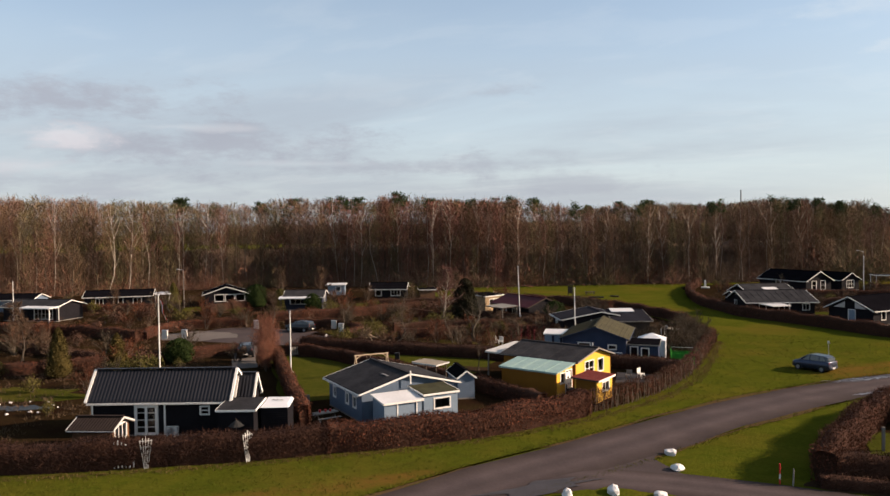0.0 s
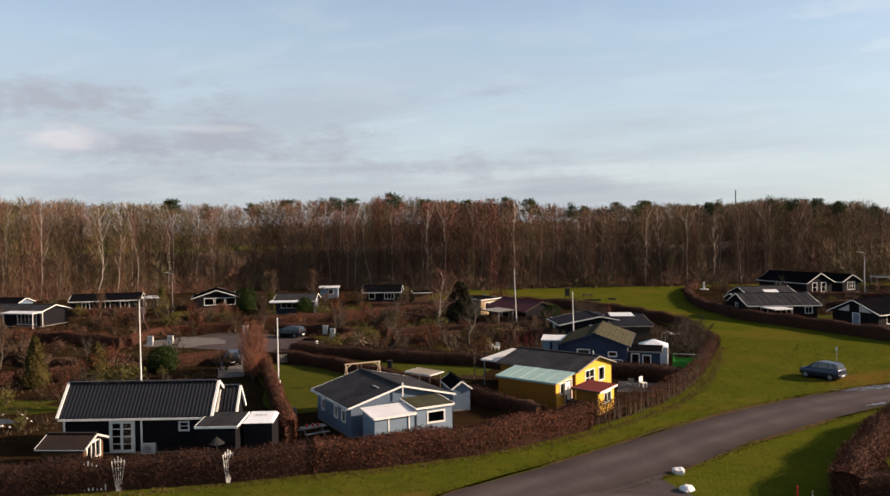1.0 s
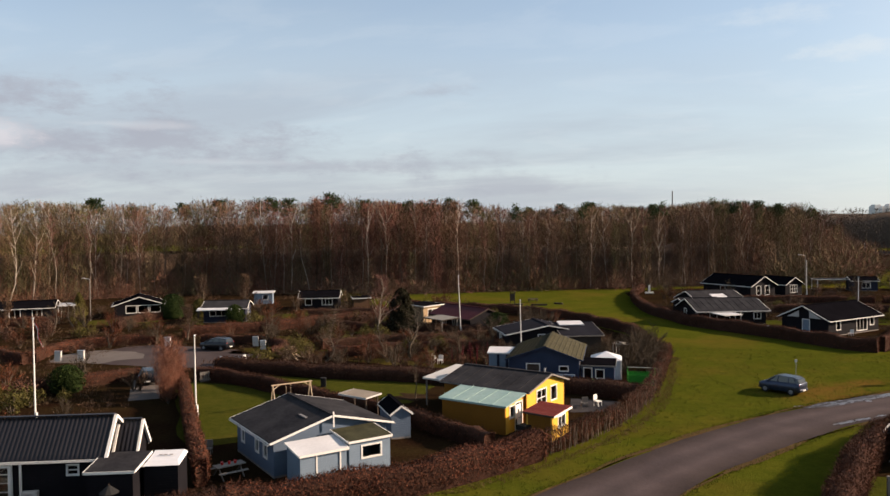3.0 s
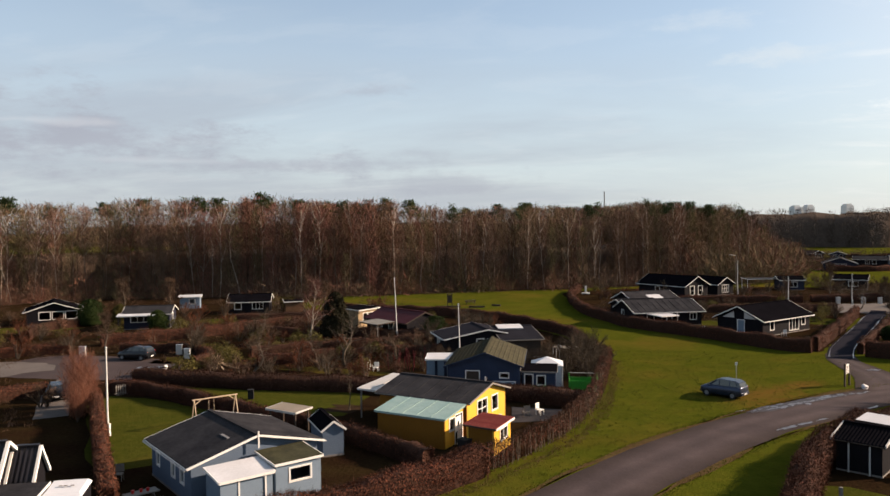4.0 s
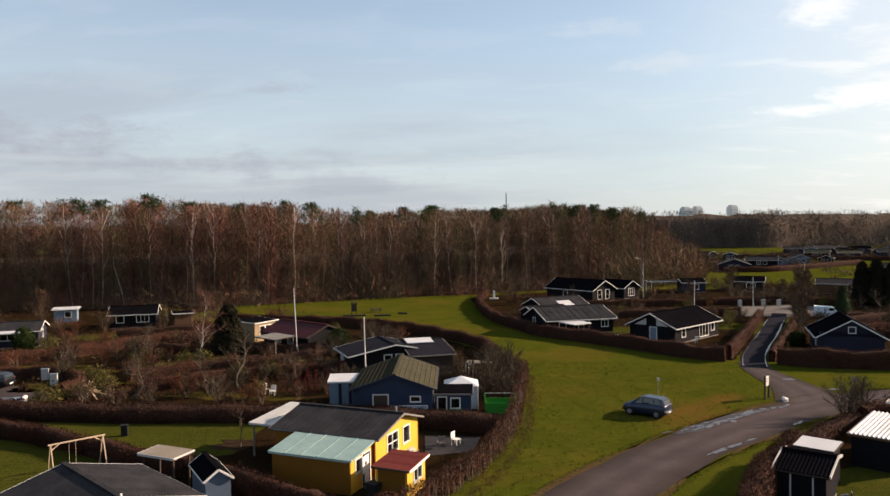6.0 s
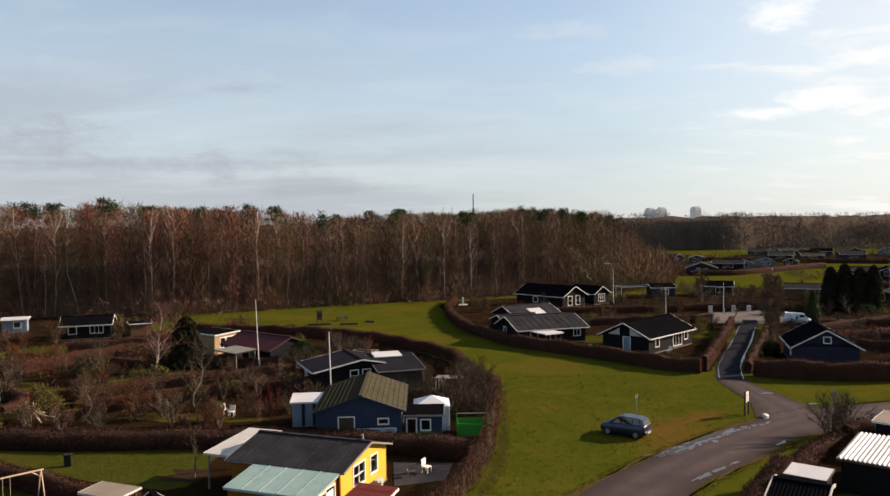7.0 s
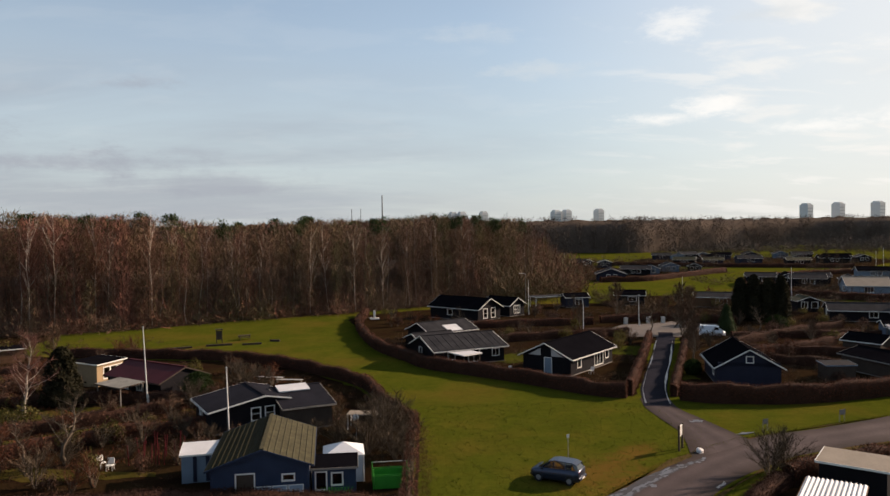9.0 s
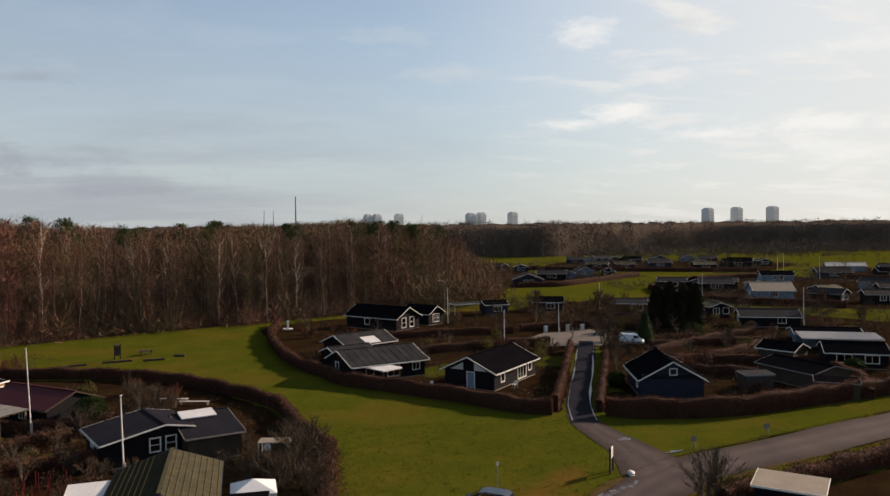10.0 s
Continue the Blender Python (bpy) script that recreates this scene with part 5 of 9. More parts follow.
hedge([(36, 166), (52, 168), (58, 158)], 1.5, 1.2, BEECH, BROWN_HEDGE, 45, 0.16, 0.4, seed=29)
hedge([(6.0, 47.5), (7.2, 52.0), (8.6, 56.5), (10.4, 61.6), (12.6, 65.6), (15.8, 70.2)], 2.1, 1.6, BEECH, "thick red-brown hedge at the bend of the road", 150, 0.11, 0.5, seed=30, twigs=SHADED_BEECH)
hedge([(16.4, 70.9), (18.6, 74.0), (20.9, 77.0), (23.4, 79.0)], 1.1, 1.4, SHADED_BEECH, "low hedge of bare twigs in a shaded colour beside the road", 130, 0.11, 0.5, seed=36, twigs=SHADED_BEECH)
hedge([(23.8, 79.2), (31, 81.6), (46, 86.4), (80, 96)], 1.7, 1.3, BEECH, "shaded brown hedge on the road's far side", 80, 0.13, 0.35, seed=31)


hedge([(6.4, 47.7), (9, 48.6), (14.5, 50.0)], 1.65, 1.2, SHADED_BEECH, "low hedge of bare upright twigs in a shaded colour", 150, 0.10, 0.5, seed=33, twigs=SHADED_BEECH)
hedge([(5.7, 46.7), (9, 46.9), (15, 46.6)], 0.7, 0.8, SHADED_BEECH, "knee-high hedge of shade-coloured twigs along the side road", 150, 0.10, 0.5, seed=34)


# ---- cottages ----
def side_frame(side, L, wf, wb):
    """The pose of one wall's plane: x along it, y inwards, z up."""
    if side == "F":
        return pose(0, -wf, 0)
    if side == "B":
        return pose(0, wb, 0, 0, 0, 180)
    if side == "R":
        return pose(L / 2, (wb - wf) / 2, 0, 0, 0, 90)
    return pose(-L / 2, (wb - wf) / 2, 0, 0, 0, -90)


def wall_mesh(width, profile, holes, thick=0.12):
    """A wall with its openings cut through. profile: the height at a place along the wall."""
    us = sorted({-width / 2, width / 2, *[h[0] - h[2] / 2 for h in holes], *[h[0] + h[2] / 2 for h in holes], *profile[1]})
    top = min(profile[0](u) for u in us)
    zs = sorted({0.0, top, *[h[1] for h in holes if h[1] > 0], *[min(top, h[1] + h[3]) for h in holes]})
    bm = bmesh.new()
    made = {}

    def vert(u, z):
        k = (round(u, 4), round(z, 4))
        if k not in made:
            made[k] = bm.verts.new((u, 0, z))
        return made[k]

    for u0, u1 in zip(us, us[1:]):
        for z0, z1 in zip(zs, zs[1:]):
            cu, cz = (u0 + u1) / 2, (z0 + z1) / 2
            if any(abs(cu - h[0]) < h[2] / 2 and h[1] < cz < h[1] + h[3] for h in holes):
                continue
            bm.faces.new((vert(u0, z0), vert(u1, z0), vert(u1, z1), vert(u0, z1)))
        a, b = profile[0](u0), profile[0](u1)
        pts = [vert(u0, top), vert(u1, top)]
        if b > top + 1e-3:
            pts.append(vert(u1, b))
        if a > top + 1e-3:
            pts.append(vert(u0, a))
        if len(pts) > 2:
            bm.faces.new(pts)
    g = bmesh.ops.extrude_face_region(bm, geom=bm.faces[:])
    bmesh.ops.translate(bm, vec=(0, thick, 0), verts=[v for v in g["geom"] if isinstance(v, bmesh.types.BMVert)])
    bmesh.ops.recalc_face_normals(bm, faces=bm.faces[:])
    return bm


def window_into(house, m, u, z, w, h, bars=(2, 1), frame_mat=None, name="window"):
    """A window set in its opening: a frame with glazing bars, a pane and a sill."""
    fm = frame_mat or WHITE
    t = 0.08
    x0, x1, z1 = u - w / 2, u + w / 2, z + h
    bm = bmesh.new()
    loops = [[bm.verts.new(p) for p in ((a, y, c), (b, y, c), (b, y, d), (a, y, d))] for y in (-0.035, 0.06) for a, b, c, d in ((x0 - t, x1 + t, z - t, z1 + t), (x0 + 0.02, x1 - 0.02, z + 0.02, z1 - 0.02))]
    for p, q in ((0, 1), (1, 3), (3, 2), (2, 0)):
        for k in range(4):
            bm.faces.new((loops[p][k], loops[p][(k + 1) % 4], loops[q][(k + 1) % 4], loops[q][k]))
    bmesh.ops.recalc_face_normals(bm, faces=bm.faces[:])
    bm.transform(m)
    win = part(name, bm, fm, house)
    cols = [x0 + 0.02] + [x0 + w * i / bars[0] for i in range(1, bars[0])] + [x1 - 0.02]
    rows = [z + 0.02] + [z + h * i / bars[1] for i in range(1, bars[1])] + [z1 - 0.02]
    for c in cols[1:-1]:
        bm = boxed((c - 0.03, c + 0.03, -0.015, 0.05, z + 0.02, z1 - 0.02))
        bm.transform(m)
        part("glazing_bar", bm, fm, win)
    for c in rows[1:-1]:
        bm = boxed((x0 + 0.02, x1 - 0.02, -0.012, 0.046, c - 0.025, c + 0.025))
        bm.transform(m)
        part("glazing_bar", bm, fm, win)
    for a, b in zip(cols, cols[1:]):
        for c, d in zip(rows, rows[1:]):
            bm = boxed((a, b, 0.062, 0.072, c, d))
            bm.transform(m)
            part("pane", bm, GLASS, win)
    return win


def door_into(house, m, u, w, h, mat, glazed=False):
    bm = bmesh.new()
    box(bm, u - w / 2 + 0.003, u + w / 2 - 0.003, 0.03, 0.075, 0.02, h - 0.003)
    bm.transform(m)
    d = part("door", bm, mat, house)
    bm = bmesh.new()
    for s in ((u - w / 2 - 0.09, u - w / 2, 0.0, h + 0.09), (u + w / 2, u + w / 2 + 0.09, 0.0, h + 0.09), (u - w / 2, u + w / 2, h, h + 0.09)):
        box(bm, s[0], s[1], -0.035, 0.05, s[2], s[3])
    bm.transform(m)
    part("frame", bm, WHITE, d)
    bm = rod(bmesh.new(), (u + w / 2 - 0.12, -0.03, 1.02), (u + w / 2 - 0.12, 0.03, 1.02), 0.03)
    bm.transform(m)
    part("handle", bm, METAL, d)
    if glazed:
        bm = boxed((u - w / 2 + 0.12, u + w / 2 - 0.12, 0.018, 0.029, 0.75, h - 0.15))
        bm.transform(m)
        part("pane", bm, DARK_GLASS, d)
    return d


def slope_mesh(L, y0, z0, y1, z1, thick, wave=0.0, period=0.2, courses=1):
    """One roof slope from the ridge line (y0, z0) to the eave (y1, z1); wave: depth of its corrugation."""
    nx = max(2, int(L / period) * 6) if wave else 2
    xs = np.linspace(-L / 2, L / 2, nx)
    rows = np.linspace(0, 1, courses + 1)
    bm = bmesh.new()
    grid = []
    for k, t in enumerate(rows):
        y, z = y0 + (y1 - y0) * t, z0 + (z1 - z0) * t
        for lift in ((0.0,) if k in (0, courses) else (-0.0, 0.022)):
            grid.append([bm.verts.new((x, y, z + (wave * (0.5 + 0.5 * math.cos(2 * math.pi * x / period)) if wave else 0) + lift)) for x in xs])
    for a, b in zip(grid, grid[1:]):
        for i in range(nx - 1):
            bm.faces.new((a[i], a[i + 1], b[i + 1], b[i]))
    low = [[bm.verts.new((x, y, z - thick)) for x in (-L / 2, L / 2)] for y, z in ((y0, z0), (y1, z1))]
    bm.faces.new((low[0][0], low[1][0], low[1][1], low[0][1]))
    bm.faces.new([grid[0][0]] + [g[0] for g in grid[1:]] + [low[1][0], low[0][0]])
    bm.faces.new(([grid[0][-1]] + [g[-1] for g in grid[1:]] + [low[1][1], low[0][1]])[::-1])
    bm.faces.new(grid[-1] + [low[1][1], low[1][0]])
    bm.faces.new((grid[0] + [low[0][1], low[0][0]])[::-1])
    bmesh.ops.recalc_face_normals(bm, faces=bm.faces[:])
    return bm


def loft_box(half0, half1, z0, z1):
    """A box that widens upwards."""
    bm = bmesh.new()
    vs = [bm.verts.new((sx * h, sy * h, z)) for h, z in ((half0, z0), (half1, z1)) for sx, sy in ((-1, -1), (1, -1), (1, 1), (-1, 1))]
    for f in ((3, 2, 1, 0), (4, 5, 6, 7), (0, 1, 5, 4), (1, 2, 6, 5), (2, 3, 7, 6), (3, 0, 4, 7)):
        bm.faces.new([vs[i] for i in f])
    return bm


def seams(roof, L, y0, z0, y1, z1, spacing, material):
    """Raised seams that run down a roof slope, each a strip of its own."""
    n = int(L / spacing)
    for i in range(1, n):
        x = -L / 2 + L * i / n
        part("seam", beam(bmesh.new(), (x, y0, z0 + 0.017), (x, y1, z1 + 0.017), 0.035, 0.03), material, roof)


def cottage(label, at, turn, L, wf, wb, ef, eb, ridge, wall, roof, roof_b=None, trim=None, openings=(), over=0.35, gable=0.3, wave=0.0, period=0.2, courses=1, standing=0.0,
            name="cottage", gable_mat=None, chimney=None, gutter=True, verge=0.045, group="", category="cottage", plinth=True, edge=None):
    """A timber cottage with a gabled roof. x runs along the ridge; wf, wb: depth of the front and back halves; ef, eb: wall heights there.
    openings: rows of (side, kind, place along the wall, sill height, width, height, panes across, panes up)."""
    trim = trim or WHITE
    house = thing(name, label, category, pose(at[0], at[1], 0, 0, 0, turn), group)
    sf, sb = (ridge - ef) / wf, (ridge - eb) / wb
    flat = {"F": ef, "B": eb}
    for side in "FBLR":
        m = side_frame(side, L, wf, wb)
        holes = [(o[2], o[3] if o[1] == "window" else 0.02, o[4], o[5]) for o in openings if o[0] == side]
        if side in "FB":
            width, prof = L, ((lambda u, z=flat[side]: z), ())
        else:
            width = wf + wb - 0.25
            mid = (wf - wb) / 2 if side == "R" else (wb - wf) / 2

            def rise(u, s=side, mid=mid):
                d = u - mid
                a, b = (sf, sb) if s == "R" else (sb, sf)
                return ridge - 0.01 + (d * a if d < 0 else -d * b)

            prof = (rise, (mid,))
        bm = wall_mesh(width, prof, holes)
        bm.transform(m)
        part("wall", bm, (gable_mat if gable_mat and side in "LR" else wall), house)
        for o in openings:
            if o[0] != side:
                continue
            if o[1] == "window":
                window_into(house, m, o[2], o[3], o[4], o[5], (o[6], o[7]))
            else:
                door_into(house, m, o[2], o[4], o[5], o[6] if len(o) > 6 else DARK_POST, glazed=len(o) > 7 and bool(o[7]))
    th = 0.14
    RL = L + 2 * gable
    yf, zf = -(wf + over), ridge - sf * (wf + over)
    yb, zb = wb + over, ridge - sb * (wb + over)
    for y, z, mat in ((yf, zf, roof), (yb, zb, roof_b or roof)):
        slope = part("roof", slope_mesh(RL, 0, ridge + th, y, z + th, th, wave, period, courses), mat, house, smooth=bool(wave))
        if standing:
            seams(slope, RL, 0, ridge + th, y, z + th, standing, mat)
    part("ridge_cap", beam(bmesh.new(), (-RL / 2, 0, ridge + th + 0.03 + wave), (RL / 2, 0, ridge + th + 0.03 + wave), 0.28, 0.07), roof, house)
    for x in (-RL / 2 - verge / 2 - 0.002, RL / 2 + verge / 2 + 0.002):
        for y, z in ((yf, zf), (yb, zb)):
            part("bargeboard", beam(bmesh.new(), (x, 0, ridge + th * 0.6 + wave), (x, y, z + th * 0.6 + wave), verge, 0.17 if verge > 0.06 else 0.12), trim, house)
    for y, z in ((yf - 0.02, zf), (yb + 0.02, zb)):
        part("fascia", boxed((-RL / 2, RL / 2, y - 0.02, y + 0.02, z + 0.05, z + th - 0.025)), edge or trim, house)
        if gutter:
            s = -1 if y < 0 else 1
            part("gutter", rod(bmesh.new(), (-RL / 2, y + s * 0.08, z + 0.02), (RL / 2, y + s * 0.08, z + 0.02), 0.032), DIRTY_WHITE if trim is WHITE else trim, house)
    if plinth:
        part("plinth", boxed((-L / 2 - 0.02, L / 2 + 0.02, -wf - 0.02, wb + 0.02, 0, 0.12)), GREY_WOOD, house)
    if chimney:
        part("chimney", boxed((chimney[0] - 0.18, chimney[0] + 0.18, chimney[1] - 0.18, chimney[1] + 0.18, ridge - 0.4, ridge + 0.6)), chimney[2], house)
    return house


def flat_shed(name, label, at, turn, L, W, h0, h1, wall, roof, trim, openings=(), over=0.12, category="shed", wave=0.0, period=0.18, walls=True, posts=None, group="", standing=0.0, gable_mat=None, edge=None):
    """A small building, lean-to or open shelter with one sloping roof: h0 high in front, h1 behind."""
    e = thing(name, label, category, pose(at[0], at[1], 0, 0, 0, turn), group)
    if walls:
        for side in "FBLR":
            m = side_frame(side, L, W / 2, W / 2)
            holes = [(o[2], o[3] if o[1] == "window" else 0.02, o[4], o[5]) for o in openings if o[0] == side]
            if side in "FB":
                width, prof = L, ((lambda u, z=(h0 if side == "F" else h1): z), ())
            else:
                width = W - 0.25
                prof = ((lambda u, s=side: (h0 + h1) / 2 + (h1 - h0) * u / W * (1 if s == "R" else -1) - 0.005), ())
            bm = wall_mesh(width, prof, holes)
            bm.transform(m)
            part("wall", bm, gable_mat if gable_mat and side in "LR" else wall, e)
            for o in openings:
                if o[0] == side and o[1] == "window":
                    window_into(e, m, o[2], o[3], o[4], o[5], (o[6], o[7]))
                elif o[0] == side:
                    door_into(e, m, o[2], o[4], o[5], o[6] if len(o) > 6 else DARK_POST)
    else:
        for x in (-L / 2 + 0.1, L / 2 - 0.1):
            for y, h in ((-W / 2 + 0.1, h0), (W / 2 - 0.1, h1)):
                part("post", boxed((x - 0.05, x + 0.05, y - 0.05, y + 0.05, 0, h - 0.02)), posts or wall, e)
    k = (h1 - h0) / W
    y0, y1 = W / 2 + over, -W / 2 - over
    th = 0.09
    slope = part("roof", slope_mesh(L + 2 * over, y0, h1 + k * over + th, y1, h0 - k * over + th, th, wave, period), roof, e, smooth=bool(wave))
    if standing:
        seams(slope, L + 2 * over, y0, h1 + k * over + th, y1, h0 - k * over + th, standing, roof)
    for x in (-L / 2 - over - 0.022, L / 2 + over + 0.022):
        part("bargeboard", beam(bmesh.new(), (x, y0, h1 + k * over + 0.035), (x, y1, h0 - k * over + 0.035), 0.04, 0.12), trim, e)
    part("fascia", boxed((-L / 2 - over, L / 2 + over, y1 - 0.042, y1 - 0.002, h0 - k * over - 0.05, h0 - k * over + 0.085)), edge or trim, e)
    return e


W_, D_ = "window", "door"
# black cottage with glazed double doors
bh = cottage("black-stained timber cottage with steep corrugated black tile roof and white trim", (-36.05, 44.3), 21.5, 9.4, 1.45, 3.0, 2.56, 2.3, 4.2, BLACK_WOOD, ROOF_TILE,
             openings=(("F", W_, -0.92, 0.15, 1.5, 1.95, 2, 4), ("F", W_, 3.1, 1.5, 0.55, 0.5, 1, 2), ("R", W_, 0.0, 1.1, 1.0, 0.8, 2, 1)), over=0.27, gable=0.2, wave=0.065, period=0.24, courses=9, verge=0.16)
for x in (-1.62, -0.92, -0.22):
    part("door_stile", boxed((x - 0.09, x + 0.09, -1.53, -1.49, 0.12, 2.15)), WHITE, bh)
for z in (0.2, 2.07):
    part("door_rail", boxed((-1.53, -0.31, -1.526, -1.488, z - 0.08, z + 0.08)), WHITE, bh)
part("post", boxed((0.36, 0.46, -1.69, -1.59, 0.0, 2.28)), WHITE, bh)
part("post", boxed((-4.62, -4.52, -1.69, -1.59, 0.0, 2.28)), WHITE, bh)
cottage("small black annexe with tiled roof and broad white bargeboards", (-31.35, 47.3), 21.5, 1.0, 1.0, 1.0, 2.3, 2.3, 3.65, BLACK_WOOD, ROOF_TILE, over=0.2, gable=0.1, verge=0.13, wave=0.055, period=0.24, courses=6, name="annexe", category="annexe", gutter=False)
flat_shed("lean_to", "black lean-to with flat grey felt roof and white edge boards", (-29.7, 44.25), 21.5, 2.3, 2.7, 2.25, 2.4, BLACK_WOOD, ROOF_FELT, WHITE, over=0.15)
cp = thing("party_tent", "white tarpaulin canopy stretched over a black shed", "canopy", pose(-27.9, 45.8, 0, 0, 0, 22.5))
part("wall", boxed((-0.9, 0.9, -1.0, 1.0, 0, 2.15)), BLACK_WOOD, cp)
bm = bmesh.new()
v = [bm.verts.new(p) for p in ((-1.0, -1.1, 2.17), (1.0, -1.1, 2.17), (0.97, 1.1, 2.27), (-0.97, 1.1, 2.27), (-0.8, -0.6, 2.32), (0.8, -0.6, 2.32), (0.8, 0.95, 2.45), (-0.8, 0.95, 2.45))]
for f in ((0, 1, 5, 4), (1, 2, 6, 5), (2, 3, 7, 6), (3, 0, 4, 7), (4, 5, 6, 7), (3, 2, 1, 0)):
    bm.faces.new([v[i] for i in f])
part("canopy", bm, CANVAS, cp)
for x in (-0.25, 0.0, 0.3):
    part("marking", boxed((x - 0.09, x + 0.09, 0.0, 0.12, 2.44, 2.456)), GREY_WOOD, cp)
cottage("low brown garden shed with white-framed gable glazing", (-37.35, 39.6), 18, 2.6, 1.15, 1.15, 1.4, 1.4, 1.85, BROWN_WOOD, ROOF_BROWN, trim=DIRTY_WHITE, openings=(("R", W_, 0.0, 0.5, 1.5, 1.0, 3, 1),), over=0.25, gable=0.25, wave=0.04, period=0.2, courses=5, name="shed", category="shed", gutter=False)

# grey-blue cottage
gh = cottage("grey-blue timber cottage with a wide low felt roof and white trim", (-23.95, 55.35), -40, 6.8, 3.75, 3.9, 2.2, 2.25, 3.22, GREYBLUE_WOOD, ROOF_FELT,
             openings=(("F", W_, -2.2, 0.95, 0.55, 0.75, 1, 1), ("F", W_, 0.5, 0.95, 0.6, 0.75, 1, 1), ("F", W_, 2.0, 0.95, 0.6, 0.75, 1, 1), ("R", W_, 2.9, 1.15, 0.9, 0.75, 3, 1), ("L", W_, 0, 1.1, 1.2, 0.9, 2, 1)), over=0.35, gable=0.35)
part("skylight", boxed((1.2, 2.3, -1.25, -0.95, 3.02, 3.07)), PAVING, gh)
part("king_post", boxed((3.76, 3.82, -0.04, 0.04, 2.6, 3.55)), WHITE, gh)
flat_shed("lean_to", "pale blue lean-to with flat white sheet roof", (-21.05, 50.55), 50, 2.9, 2.0, 1.95, 2.2, PALEBLUE_WOOD, ROOF_WHITE, WHITE, over=0.1, openings=(("F", D_, 0.3, 0, 1.4, 1.85, PALEBLUE_WOOD),))
flat_shed("annexe", "pale blue annexe with mossy flat roof and white window", (-19.3, 53.1), 50, 2.75, 2.3, 2.2, 2.38, PALEBLUE_WOOD, ROOF_GREEN, WHITE, over=0.1, openings=(("F", W_, 0.1, 1.15, 1.25, 0.7, 1, 1),), category="annexe")
cottage("little grey-blue garden shed with white gable boards", (-20.3, 61.6), -55, 3.4, 0.7, 0.7, 1.75, 1.75, 2.25, GREYBLUE_WOOD, ROOF_DARK, over=0.14, gable=0.15, name="shed", category="shed", gutter=False)
flat_shed("pavilion", "open garden shelter with flat pale roof on dark posts", (-23.9, 63.6), -20, 2.6, 1.5, 2.15, 2.2, DARK_POST, ROOF_BEIGE, DIRTY_WHITE, walls=False, posts=DARK_POST, category="shelter")

# yellow cottage; walls turned from the sun get the darker shade-coloured boards
yh = cottage("bright yellow timber cottage with dark seamed felt roof and white windows", (-13.85, 70.1), -18.1, 7.4, 3.5, 2.9, 2.49, 2.38, 3.25, SHADED_YELLOW_WOOD, ROOF_FELT,
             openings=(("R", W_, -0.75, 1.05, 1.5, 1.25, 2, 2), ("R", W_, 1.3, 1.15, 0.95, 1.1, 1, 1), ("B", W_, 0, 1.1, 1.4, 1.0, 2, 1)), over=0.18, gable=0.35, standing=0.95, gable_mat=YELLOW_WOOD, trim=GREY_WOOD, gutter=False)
flat_shed("lean_to", "yellow lean-to with pale turquoise sheet roof", (-14.58, 64.9), -18.1, 5.45, 2.7, 2.06, 2.44, SHADED_YELLOW_WOOD, ROOF_CYAN, ROOF_CYAN, over=0.15, standing=1.05, gable_mat=YELLOW_WOOD,
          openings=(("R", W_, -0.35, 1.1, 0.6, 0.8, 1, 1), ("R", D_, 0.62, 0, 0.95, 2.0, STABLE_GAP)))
sd = thing("stable_door", "white upper half of a stable door standing open on a yellow wall", "door", pose(-11.72, 64.05, 0, 0, 0, 76))
part("panel", boxed((-0.46, 0.46, -0.03, 0.02, 1.0, 2.0)), WHITE, sd)
part("lower_panel", boxed((-0.10, 0.46, -0.03, 0.02, 0.05, 0.95)), WHITE, sd)
part("diamond_light", boxed((-0.11, 0.11, -0.04, -0.031, -0.11, 0.11)), DARK_GLASS, sd).matrix_local = pose(0, 0, 1.55, 0, 45, 0)
flat_shed("lean_to", "yellow porch shed with red corrugated roof and white edge board", (-9.5, 63.6), 76.5, 3.0, 1.95, 1.78, 1.86, YELLOW_WOOD, ROOF_RED, DARK_POST, over=0.2, wave=0.05, period=0.16, gable_mat=SHADED_YELLOW_WOOD, edge=WHITE, openings=(("F", W_, 0.2, 0.75, 1.3, 0.75, 2, 1),))
hp_ = thing("heat_pump", "white outdoor heat pump below a yellow gable", "heat pump", yh.matrix_basis @ side_frame("R", 7.4, 3.5, 2.9) @ pose(1.35, -0.28, 0))
part("casing", boxed((-0.40, 0.40, -0.15, 0.15, 0.08, 0.72), bevel=0.03), DIRTY_WHITE, hp_)
part("fan_grille", rod(bmesh.new(), (-0.06, -0.155, 0.4), (-0.06, -0.17, 0.4), 0.24, sides=18), METAL, hp_)
for x in (-0.33, 0.33):
    part("foot", boxed((x - 0.04, x + 0.04, -0.18, 0.18, 0, 0.08)), RUBBER, hp_)
wbx = thing("storage_box", "brown timber storage box below a yellow gable", "box", yh.matrix_basis @ side_frame("R", 7.4, 3.5, 2.9) @ pose(0.2, -0.4, 0))
part("body", boxed((-0.55, 0.55, -0.3, 0.3, 0, 0.62)), BROWN_WOOD, wbx)
part("lid", boxed((-0.6, 0.6, -0.34, 0.34, 0.622, 0.68)), DARK_POST, wbx)
bn2 = thing("waste_bin", "black wheeled waste bin beside a stable door", "bin", pose(-10.9, 62.2, 0, 0, 0, 60))
part("body", loft_box(0.30, 0.36, 0.0, 0.95), RUBBER, bn2)
part("lid", boxed((-0.38, 0.38, -0.38, 0.40, 0.952, 1.02), bevel=0.02), RUBBER, bn2)
